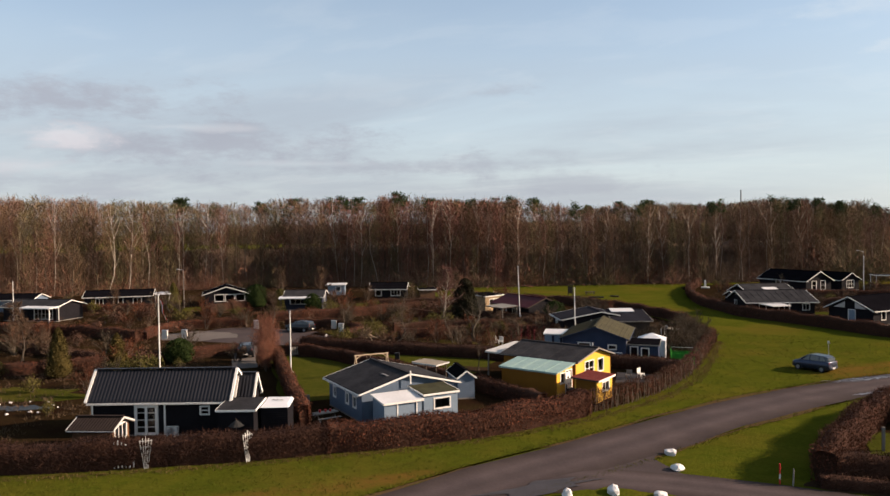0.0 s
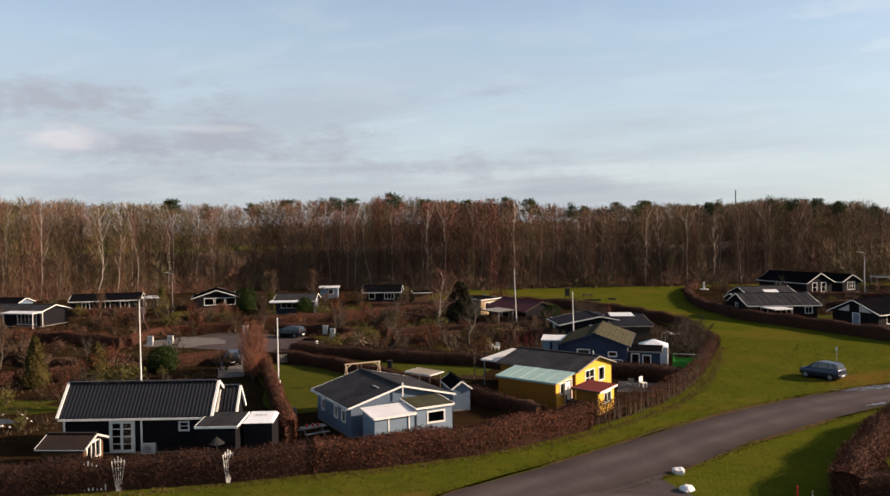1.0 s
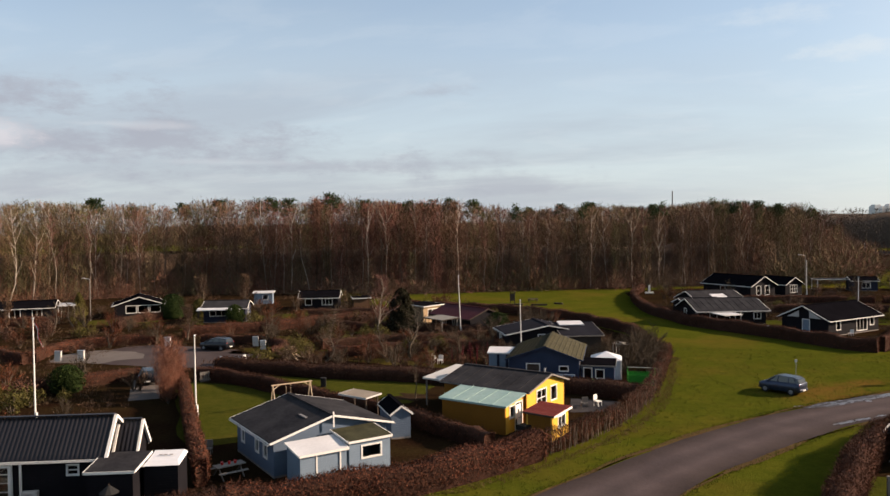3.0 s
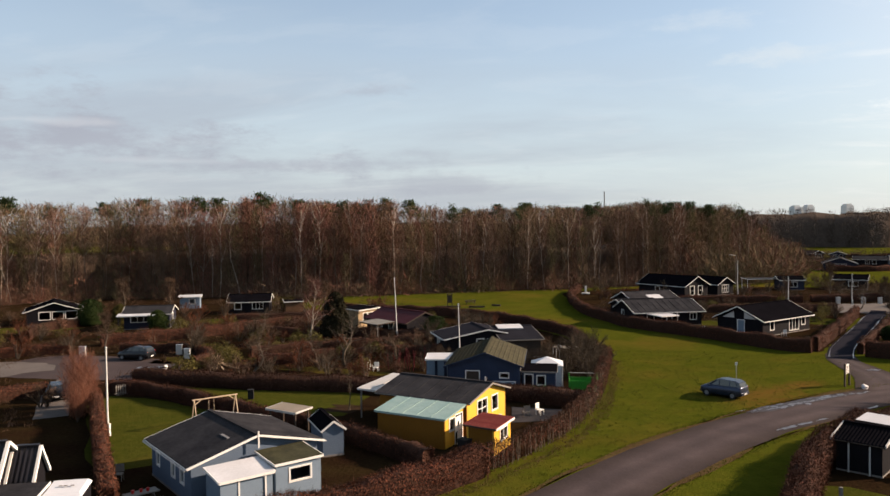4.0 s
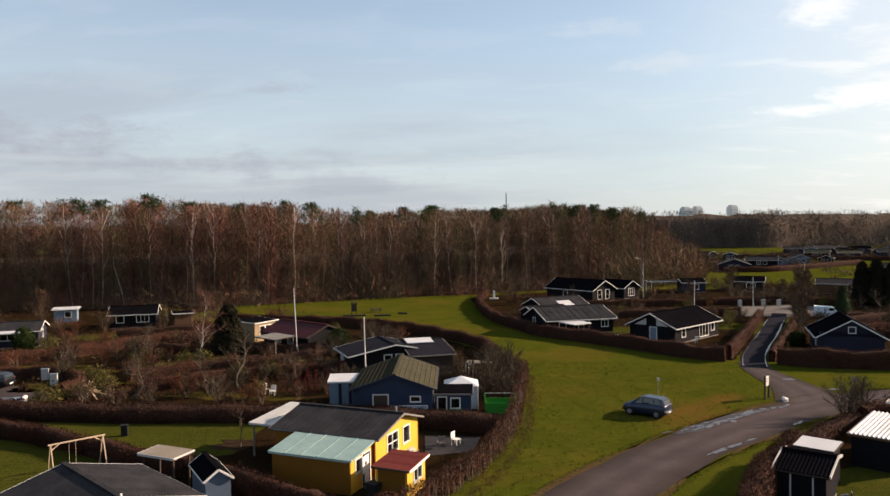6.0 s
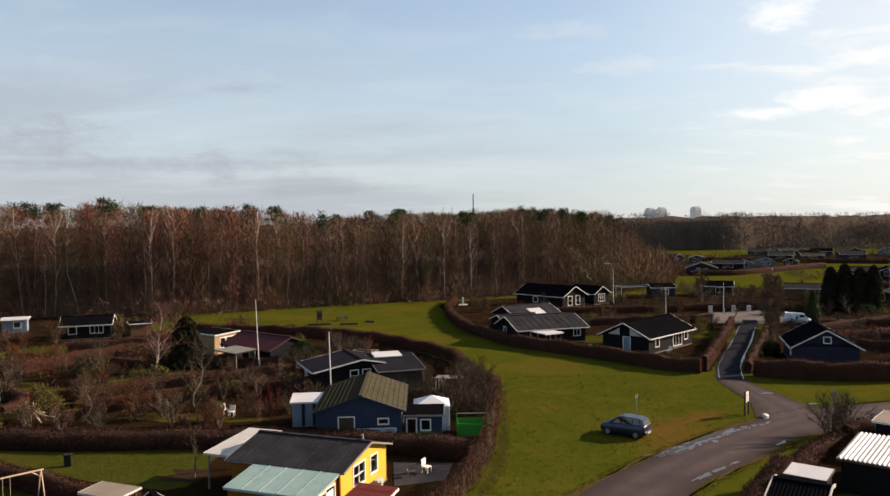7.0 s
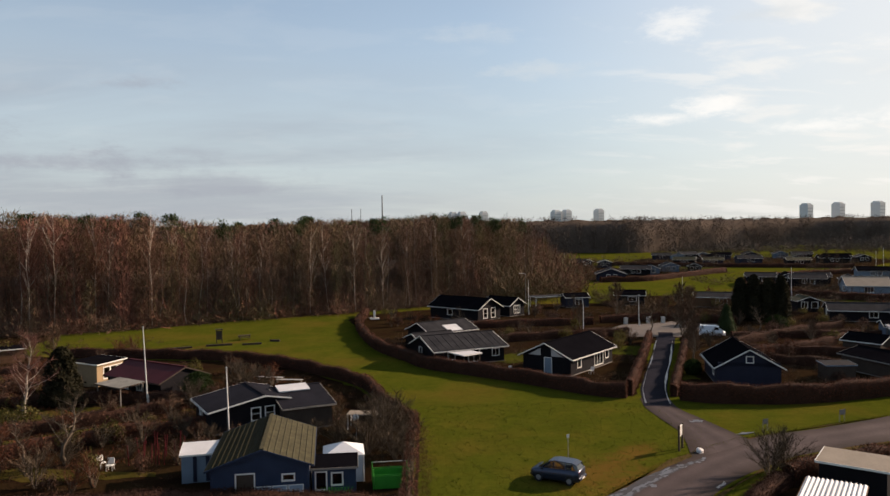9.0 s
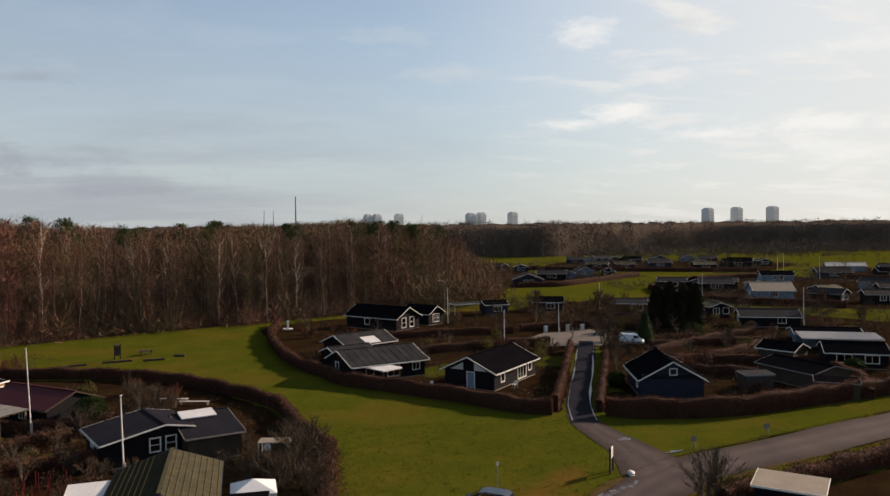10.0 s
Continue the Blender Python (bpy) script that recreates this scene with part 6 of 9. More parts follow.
flat_shed("canopy", "terrace canopy with pale sheet roof on timber posts", (-18.95, 72.0), -18.1, 2.3, 4.8, 2.3, 2.6, GREY_WOOD, DIRTY_WHITE, DIRTY_WHITE, walls=False, posts=GREY_WOOD, category="canopy", standing=1.0)
part("flue", rod(bmesh.new(), (3.4, 0.1, 3.3), (3.4, 0.1, 3.75), 0.08), METAL, yh)

# dark blue cottage with mossy roof
blue = cottage("dark blue timber cottage with mossy corrugated roof", (-12.7, 84.9), 94, 9.0, 3.1, 3.4, 2.45, 2.4, 3.55, BLUE_WOOD, ROOF_OLIVE, roof_b=ROOF_MOSS, trim=BLUE_WOOD, standing=0.0,
        openings=(("L", D_, -1.0, 0, 1.15, 1.95, DARK_POST), ("L", W_, 1.85, 1.4, 0.75, 0.4, 1, 1), ("F", W_, 0, 1.0, 1.2, 1.0, 2, 1)), over=0.35, gable=0.35, gutter=False)
# broad ribs of the roof sheets, along the ridge
for s, fall, mat in ((-1, (3.55 - 2.45) / 3.1, ROOF_OLIVE), (1, (3.55 - 2.4) / 3.4, ROOF_MOSS)):
    for k in range(1, 9):
        y = 0.405 * k
        z = 3.55 + 0.14 - fall * y
        part("rib", rod(bmesh.new(), (-4.84, s * y, z - 0.02), (4.84, s * y, z - 0.02), 0.06, sides=8), mat, blue)
for k in range(3):
    e = thing("cold_frame", "pale glazed panel leaning against a blue wall", "cold frame", blue.matrix_basis @ side_frame("L", 9.0, 3.1, 3.4) @ pose(0.2 + 1.08 * k, -0.55, 0.06, -25, 0, 0), "leaning panels")
    part("frame", boxed((-0.5, 0.5, -0.02, 0.02, 0, 1.15)), WHITE, e)
    part("pane", boxed((-0.45, 0.45, -0.03, -0.022, 0.05, 1.1)), PALEBLUE_WOOD, e)
ws = flat_shed("shed", "blue and white striped garden shed with white roof", (-17.7, 86.3), 8, 2.7, 2.6, 2.05, 2.2, PALEBLUE_WOOD, ROOF_WHITE, WHITE)
for x in (-0.42, 0.48, 1.2):
    part("stripe", boxed((x - 0.13, x + 0.13, -1.36, -1.305, 0.1, 1.95)), NAVY_WOOD, ws, "dark blue painted stripe")
flat_shed("annexe", "low blue annexe with brown felt roof", (-7.7, 82.3), 2, 3.0, 2.0, 1.85, 2.15, BLUE_WOOD, ROOF_DARK, GREY_WOOD, openings=(("F", W_, -0.9, 0.4, 0.7, 1.2, 1, 1), ("F", W_, 0.2, 0.7, 0.7, 0.8, 1, 1)), category="annexe")
tent = thing("garden_tent", "white pitched garden tent with tarpaulin sides", "tent", pose(-7.2, 84.95, 0, 0, 0, 4))
bm = bmesh.new()
v = [bm.verts.new(p) for p in ((-1.5, -1.4, 2.0), (1.5, -1.4, 2.0), (1.5, 1.4, 2.0), (-1.5, 1.4, 2.0), (0, 0, 2.65))]
for f in ((0, 1, 4), (1, 2, 4), (2, 3, 4), (3, 0, 4), (3, 2, 1, 0)):
    bm.faces.new([v[i] for i in f])
bmesh.ops.subdivide_edges(bm, edges=bm.edges[:], cuts=2, use_grid_fill=True)
part("canopy", bm, CANVAS, tent)
part("side_panel", boxed((1.42, 1.46, -1.35, 1.35, 0.05, 2.0)), CANVAS, tent)
part("side_panel", boxed((-1.46, 1.4, 1.31, 1.35, 0.05, 2.0)), CANVAS, tent)
part("side_panel", boxed((0.55, 1.40, -1.39, -1.35, 0.05, 1.98)), CANVAS, tent)
for x in (-1.42, 1.36):
    part("pole", rod(bmesh.new(), (x, -1.43, 0), (x, -1.43, 2.0), 0.03), METAL, tent)

# wide dark cottage behind
cottage("wide dark cottage with slate-grey felt roof and white gable boards", (-16.5, 102.3), -64.5, 6.2, 4.8, 2.0, 2.12, 2.6, 3.0, BLACK_WOOD, ROOF_SLATE, openings=(("R", W_, 0.6, 0.9, 0.8, 1.1, 1, 2), ("R", W_, 1.9, 0.9, 0.8, 1.1, 1, 2), ("F", W_, -1, 1, 1.2, 0.9, 2, 1)), over=0.4, gable=0.4)
cottage("dark cottage wing with black felt roof and brown gable", (-12.9, 103.8), 20, 4.4, 5.4, 1.6, 2.1, 2.5, 2.86, DARK_POST, ROOF_SLATE, trim=GREY_WOOD, over=0.35, gable=0.3, name="cottage_wing", category="cottage")
part("skylight", boxed((-1.5, 1.5, -0.95, 0.95, 0, 0.1)), ROOF_WHITE, thing("roof_panel", "pale flat roof panel on a dark cottage", "roof panel", pose(-13.0, 102.9, 2.95, 7.5, 0, 20)))
# maroon-roofed cottage with a hut
cottage("dark cottage with maroon roof and white window frames", (-30.0, 117.4), -38, 9.6, 3.0, 3.0, 2.0, 2.0, 3.15, BLACK_WOOD, ROOF_MAROON, trim=DARK_POST, openings=(("F", W_, -1.5, 0.8, 0.9, 1.0, 2, 1), ("F", W_, 1.0, 0.8, 0.9, 1.0, 2, 1)), over=0.4, gable=0.3)
flat_shed("porch", "open porch with flat weathered pale roof on grey posts", (-32.4, 112.4), -39, 4.4, 2.8, 1.95, 2.1, GREY_WOOD, ROOF_WORN, DARK_POST, walls=False, posts=GREY_WOOD, category="porch")
flat_shed("summerhouse", "cream timber summerhouse with white-framed windows", (-38.6, 123.4), 68, 4.4, 3.4, 2.65, 2.85, TAN_WOOD, ROOF_DARK, WHITE, over=0.35, openings=(("F", W_, -0.6, 0.8, 1.0, 1.3, 1, 1), ("F", W_, 0.55, 0.8, 1.0, 1.3, 1, 1), ("F", W_, 1.6, 0.8, 0.7, 1.3, 1, 1)), category="summerhouse")

# cottages in front of the forest
cottage("white-fronted cottage with flat pale roof edge", (-104.5, 92.5), 8, 10, 3.0, 3.0, 2.3, 2.3, 3.1, BLACK_WOOD, ROOF_FELT, openings=(("F", W_, 2.6, 0.4, 3.4, 1.6, 5, 2), ("F", W_, -2.5, 0.9, 1.4, 1.0, 2, 1)), over=0.5, gable=0.4)
flat_shed("porch", "flat white porch roof on posts", (-101.5, 89.2), 8, 5.5, 2.2, 2.25, 2.4, WHITE, ROOF_WHITE, WHITE, walls=False, posts=WHITE, category="porch")
cottage("long black cottage with white windows at the forest edge", (-107.0, 111.5), 36, 11.5, 3.0, 3.0, 2.2, 2.2, 3.1, BLACK_WOOD, ROOF_DARK, openings=(("F", W_, -3.2, 0.8, 1.2, 1.1, 2, 1), ("F", W_, 0, 0.3, 1.6, 1.7, 2, 1), ("F", W_, 3.3, 0.8, 1.4, 1.1, 2, 1)), over=0.4)
flat_shed("porch", "white porch with flat roof", (-100.6, 115.6), 36, 2.6, 3.4, 2.3, 2.4, WHITE, ROOF_WHITE, WHITE, walls=False, posts=WHITE, category="porch")
cottage("black cottage with broad white gable and window band", (-90.6, 121.5), -52, 7.5, 3.9, 3.9, 2.2, 2.2, 3.5, BLACK_WOOD, ROOF_DARK, openings=(("R", W_, -1.3, 0.9, 1.6, 1.2, 1, 1), ("R", W_, 0.6, 0.9, 1.6, 1.2, 1, 1), ("R", W_, 2.5, 0.9, 1.6, 1.2, 1, 1)), over=0.4, gable=0.5)
cottage("dark blue cottage with white veranda roof and window band", (-70.8, 118.2), 22, 6.6, 2.6, 2.8, 2.3, 2.3, 3.2, NAVY_WOOD, ROOF_FELT, openings=(("F", W_, 0.0, 1.1, 4.6, 0.9, 5, 1), ("R", W_, 0, 1.0, 0.9, 1.1, 1, 1)), over=0.4, gable=0.35)
flat_shed("veranda", "white veranda roof in front of a blue cottage", (-70.3, 115.0), 22, 6.4, 1.4, 2.15, 2.35, WHITE, ROOF_WHITE, WHITE, walls=False, posts=NAVY_WOOD, category="veranda")
flat_shed("shed", "small pale shed with flat white roof", (-79.5, 144.5), 25, 3.6, 2.6, 2.2, 2.35, PALEBLUE_WOOD, ROOF_WHITE, WHITE, over=0.3, openings=(("F", W_, 0.4, 0.9, 1.0, 0.9, 1, 1),))
cottage("black cottage with white gutter at the forest edge", (-64.2, 138.8), 20, 7.0, 2.8, 2.8, 2.2, 2.2, 3.2, BLACK_WOOD, ROOF_DARK, openings=(("F", W_, -1.9, 0.9, 1.1, 1.1, 1, 1), ("F", W_, 1.5, 0.9, 1.8, 1.1, 3, 1)), over=0.4)
flat_shed("shed", "low shed with pale roof edge among shrubs", (-56.8, 140.6), 30, 3.0, 2.2, 1.9, 2.1, BROWN_WOOD, ROOF_DARK, WHITE, over=0.25)
cottage("pale grey cottage half hidden by shrubs", (-120, 101), 20, 7, 2.6, 2.6, 2.2, 2.2, 3.0, GREYBLUE_WOOD, ROOF_DARK, over=0.35)

# cottages beyond the meadow
rh3 = cottage("black cottage with white gable panels and long dark roof", (19.7, 124.9), 48, 11.6, 3.4, 3.3, 2.2, 2.2, 3.75, BLACK_WOOD, ROOF_DARK,
              openings=(("L", D_, 0.2, 0, 0.95, 2.0, PALEBLUE_WOOD), ("F", W_, -3.6, 0.8, 0.9, 1.1, 1, 1), ("F", W_, 1.8, 0.35, 2.4, 1.7, 3, 1), ("F", W_, 4.2, 0.9, 0.9, 1.1, 1, 1)), over=0.45, gable=0.5, gutter=True)
for s in (-1, 1):
    bm = bmesh.new()
    pts = [(-5.86, s * 0.75, 2.25), (-5.86, s * 2.5, 2.25), (-5.86, s * 0.75, 3.15)]
    va = [bm.verts.new(p) for p in pts]; vb = [bm.verts.new((x - 0.03, y, z)) for x, y, z in pts]
    bm.faces.new(va); bm.faces.new(vb[::-1])
    for i in range(3):
        bm.faces.new((va[i], vb[i], vb[(i + 1) % 3], va[(i + 1) % 3]))
    bmesh.ops.recalc_face_normals(bm, faces=bm.faces[:])
    part("gable_panel", bm, DIRTY_WHITE, rh3, "white triangular gable panel")
cottage("black cottage with striped grey felt roof and veranda posts", (5.9, 132.4), 20, 10.2, 4.2, 3.4, 2.15, 2.2, 3.5, BLACK_WOOD, ROOF_FELT, openings=(("F", W_, -2.8, 0.9, 1.0, 1.1, 1, 1), ("F", W_, 0.5, 0.4, 1.6, 1.6, 2, 1), ("F", W_, 3.8, 0.9, 1.0, 0.9, 2, 1), ("L", W_, -1.2, 1.0, 1.0, 1.0, 1, 1)), over=0.5, gable=0.45, standing=0.95)
flat_shed("parasol_roof", "square white garden canopy on dark posts", (6.4, 126.6), 35, 2.9, 2.9, 1.8, 1.86, DARK_POST, ROOF_WHITE, WHITE, walls=False, posts=DARK_POST, category="canopy")
cottage("dark cottage with mossy grey roof and white gable edge", (5.0, 147.5), 30, 8.5, 3.2, 3.2, 2.2, 2.2, 3.4, BLACK_WOOD, ROOF_FELT, over=0.4, gable=0.4, openings=(("R", W_, 0.0, 0.8, 1.0, 1.3, 1, 2),))
cottage("dark low cottage with grey felt roof", (2.8, 138.6), 25, 6.0, 2.4, 2.4, 2.1, 2.1, 2.9, BLACK_WOOD, ROOF_FELT, over=0.3, gable=0.3)
part("panel", boxed((-1.3, 1.3, -1.0, 1.0, 0.0, 0.07)), ROOF_WHITE, thing("roof_panel", "white sheet lying on a dark roof slope", "roof panel", pose(6.5, 145.5, 2.62, 20.5, 0, 30)))
cottage("long black cottage with white-boarded glazed gable", (12.1, 178.6), -47, 12.5, 3.4, 3.4, 2.4, 2.4, 4.15, BLACK_WOOD, ROOF_DARK, openings=(("R", W_, -1.2, 0.5, 1.2, 1.8, 1, 2), ("R", W_, 1.2, 0.5, 1.2, 1.8, 1, 2), ("F", W_, -1, 0.9, 1.2, 1.1, 1, 1)), over=0.4, gable=0.5)
cottage("small black cottage with white glazed gable", (20.6, 182.6), -50, 7.0, 2.3, 2.3, 2.3, 2.3, 3.6, BLACK_WOOD, ROOF_DARK, openings=(("R", W_, 0, 0.6, 1.9, 1.5, 3, 2),), over=0.35, gable=0.4)
cottage("navy blue cottage with small square gable window", (37.6, 114.2), 75, 8.8, 3.4, 3.4, 2.2, 2.2, 4.1, NAVY_WOOD, ROOF_DARK, roof_b=ROOF_DARK, openings=(("L", W_, 0.1, 2.7, 0.7, 0.65, 1, 1), ("B", W_, 2.0, 0.9, 1.0, 1.1, 1, 1)), over=0.4, gable=0.45)
cottage("small blue-grey cottage in the far gardens", (38.5, 194.5), 5, 5.2, 2.0, 2.0, 2.2, 2.2, 2.9, NAVY_WOOD, ROOF_DARK, openings=(("F", W_, 0.3, 0.7, 1.6, 1.1, 2, 1),), over=0.3)
cottage("dark cottage with a white window in the far gardens", (52, 197), -20, 6.5, 2.6, 2.6, 2.2, 2.2, 3.1, BLACK_WOOD, ROOF_DARK, openings=(("F", W_, 0.6, 0.8, 1.8, 1.1, 2, 1),), over=0.3)
cottage("dark cottage with a pale porch in the far gardens", (68, 189), -25, 7.5, 2.6, 2.6, 2.2, 2.2, 3.0, BROWN_WOOD, ROOF_FELT, openings=(("F", W_, 1.8, 0.6, 2.2, 1.4, 3, 1),), over=0.4)
flat_shed("carport", "long flat carport roof with white edge", (33, 196), 15, 8, 3, 2.3, 2.4, WHITE, ROOF_FELT, WHITE, walls=False, posts=WHITE, category="carport")
# gardens to the right of the lane
cottage("long low cottage with dark felt roof behind a carport", (77.5, 138.2), -24, 9.5, 2.6, 2.6, 2.1, 2.1, 2.75, GREYBLUE_WOOD, ROOF_DARK, roof_b=ROOF_DARK, over=0.35)
flat_shed("carport", "long carport with pale corrugated roof", (76.2, 133.4), -24, 11.0, 4.4, 2.0, 2.4, GREY_WOOD, ROOF_PALE, DIRTY_WHITE, walls=False, posts=GREY_WOOD, category="carport", wave=0.05)
cottage("long low cottage with weathered grey felt roof", (56.2, 114.6), -80, 8.6, 2.9, 2.9, 1.9, 1.9, 2.6, DARK_POST, ROOF_DARK, trim=GREY_WOOD, over=0.35, gable=0.3)
flat_shed("shed", "small garden shed with flat grey roof", (54.4, 106.6), -35, 4.4, 2.6, 1.8, 2.0, DARK_POST, ROOF_DARK, GREY_WOOD)
cottage("black cottage with dark tiled roof and broad windows", (69.5, 122.4), -28, 7.4, 2.6, 2.6, 2.1, 2.1, 3.1, BLACK_WOOD, ROOF_DARK, openings=(("F", W_, -1.5, 0.8, 1.8, 1.0, 2, 1), ("F", W_, 1.8, 0.8, 1.6, 1.0, 2, 1)), over=0.4)
cottage("long black cottage with grey felt roof and white gable", (83.3, 161.5), -22, 10.5, 2.9, 2.9, 2.0, 2.0, 3.1, BLACK_WOOD, ROOF_FELT, openings=(("L", W_, 0, 0.7, 1.4, 1.2, 2, 1), ("F", W_, 2, 0.8, 1.4, 1.1, 2, 1)), over=0.4)
cottage("small dark cottage with dark weathered roof", (62.5, 127.5), -60, 5, 2.2, 2.2, 1.9, 1.9, 2.7, DARK_POST, ROOF_DARK, over=0.3)

cottage("pale cottage with broad beige hipped-looking roof", (115.8, 208), -22, 9.5, 4.6, 4.6, 2.4, 2.4, 4.2, PALEBLUE_WOOD, ROOF_BEIGE, over=0.5, gable=0.4, openings=(("L", W_, 0, 0.8, 2.4, 1.2, 3, 1), ("F", W_, 0, 0.8, 2.0, 1.2, 3, 1)))
flat_shed("shed", "small garden shed with flat felt roof behind a hedge", (48.4, 112.6), -5, 3.4, 2.0, 1.7, 1.9, DARK_POST, ROOF_FELT, GREYBLUE_WOOD)
hedge([(43.5, 127), (58, 133), (70, 141.5)], 1.4, 1.2, BEECH, BROWN_HEDGE, 45, 0.16, 0.4, seed=34)
hedge([(48, 137), (62, 146), (74, 152)], 1.4, 1.2, BEECH_BARE, "low hedge of bare twigs between gardens", 45, 0.16, 0.5, seed=35)
hedge([(57, 104.8), (62, 112), (64, 119)], 1.5, 1.2, BEECH, BROWN_HEDGE, 45, 0.16, 0.4, seed=36)
# cottages far off beyond the fields
far_rng = random.Random(12)
# rows of (x, y, turn, length, half depth): 90 degrees or so off shows a white gable
FAR = [(54, 391, -100, 7, 3.0), (72, 370, -15, 8, 2.8), (81, 348, -60, 8, 2.8), (89, 340, -105, 8, 2.8), (70, 270, -104, 9, 4.6), (86, 292, -20, 10, 3.2), (92, 294, -110, 8, 3.2), (104, 307, -100, 8, 3.0), (112, 302, -115, 7, 2.4),
       (136, 399, -20, 9, 3.0), (141, 391, -105, 8, 3.0), (152, 405, 10, 9, 3.0), (159, 402, -110, 8, 3.0), (162, 388, -25, 9, 3.2), (148, 372, 5, 9, 3.0), (128, 350, -30, 9, 3.0), (138, 344, -20, 8, 2.8), (158, 352, -10, 10, 3.2),
       (179, 393, -105, 8, 3.2), (195, 393, -110, 8, 3.2), (201, 384, -20, 9, 3.0), (174, 343, -110, 8, 3.2), (191, 342, -20, 12, 3.6), (199, 352, -25, 11, 3.4), (207, 346, -110, 8, 3.0), (168, 330, -15, 9, 3.0),
       (153, 259, -22, 10, 3.4), (108, 245, -30, 8, 2.8), (115, 243, -110, 7, 2.6), (121, 240, -20, 9, 2.8), (116, 234, -25, 9, 3.0), (125, 228, -112, 6, 2.4), (124, 196, -60, 7, 2.6), (132, 208, 10, 6, 2.4), (134, 190, -25, 9, 2.6),
       (211, 298, -28, 14, 3.6), (181, 267, -25, 11, 3.2), (200, 262, -20, 9, 3.0), (222, 285, -30, 10, 3.0), (82, 177, -100, 5, 2.2), (152, 206, -25, 9, 2.8), (160, 222, -60, 8, 2.8)]
for k, (x, y, turn, L, W) in enumerate(FAR):
    dark = far_rng.random()
    wall = BLACK_WOOD if dark < 0.55 else NAVY_WOOD if dark < 0.75 else GREYBLUE_WOOD if dark < 0.9 else PALEBLUE_WOOD
    roof = far_rng.choice((ROOF_DARK, ROOF_FELT, ROOF_FELT, ROOF_FELT, ROOF_GREEN))
    if (x, y) in ((153, 259), (211, 298)):
        wall, roof = PALEBLUE_WOOD, (ROOF_DARK if x < 200 else ROOF_PALE)
    shade = {BLACK_WOOD: "black", NAVY_WOOD: "navy blue", GREYBLUE_WOOD: "grey-blue", PALEBLUE_WOOD: "pale blue"}[wall]
    g = "R" if turn < -50 else "F"
    cottage(f"distant {shade} cottage with white bargeboards and felt roof", (x, y), turn, L, W, W, 2.2, 2.2, 2.2 + W * far_rng.uniform(0.33, 0.42), wall, roof,
            openings=((g, W_, -0.9, 0.8, 1.2, 1.2, 2, 1), (g, W_, 1.1, 0.8, 1.2, 1.2, 1, 1)), over=0.4, gable=0.45, gutter=False, plinth=False, group="cottages beyond the fields")
for k, pts in enumerate(([(64, 261), (78, 262), (93, 273), (108, 286), (122, 298)], [(96, 352), (122, 331), (150, 317), (176, 304)], [(100, 243), (93, 216), (102, 197), (118, 183)], [(104, 247), (126, 266), (150, 275), (172, 277)], [(180, 262), (200, 240), (236, 262)])):
    hedge(pts, 1.8, 1.6, BEECH, "distant brown hedge round a garden colony", 16, 0.26, 0.3, "distant hedges", 60 + k)


# ---- vehicles ----
def loft(rings):
    bm = bmesh.new()
    R = [[bm.verts.new(p) for p in ring] for ring in rings]
    n = len(R[0])
    for a, b in zip(R, R[1:]):
        for i in range(n):
            bm.faces.new((a[i], a[(i + 1) % n], b[(i + 1) % n], b[i]))
    bm.faces.new(R[0][::-1]); bm.faces.new(R[-1])
    bmesh.ops.recalc_face_normals(bm, faces=bm.faces[:])
    return bm


def ring_at(x, w, z0, z1, r=0.12):
    return [(x, -w, z0 + r), (x, -w + r, z0), (x, w - r, z0), (x, w, z0 + r), (x, w, z1 - r), (x, w - r, z1), (x, -w + r, z1), (x, -w, z1 - r)]


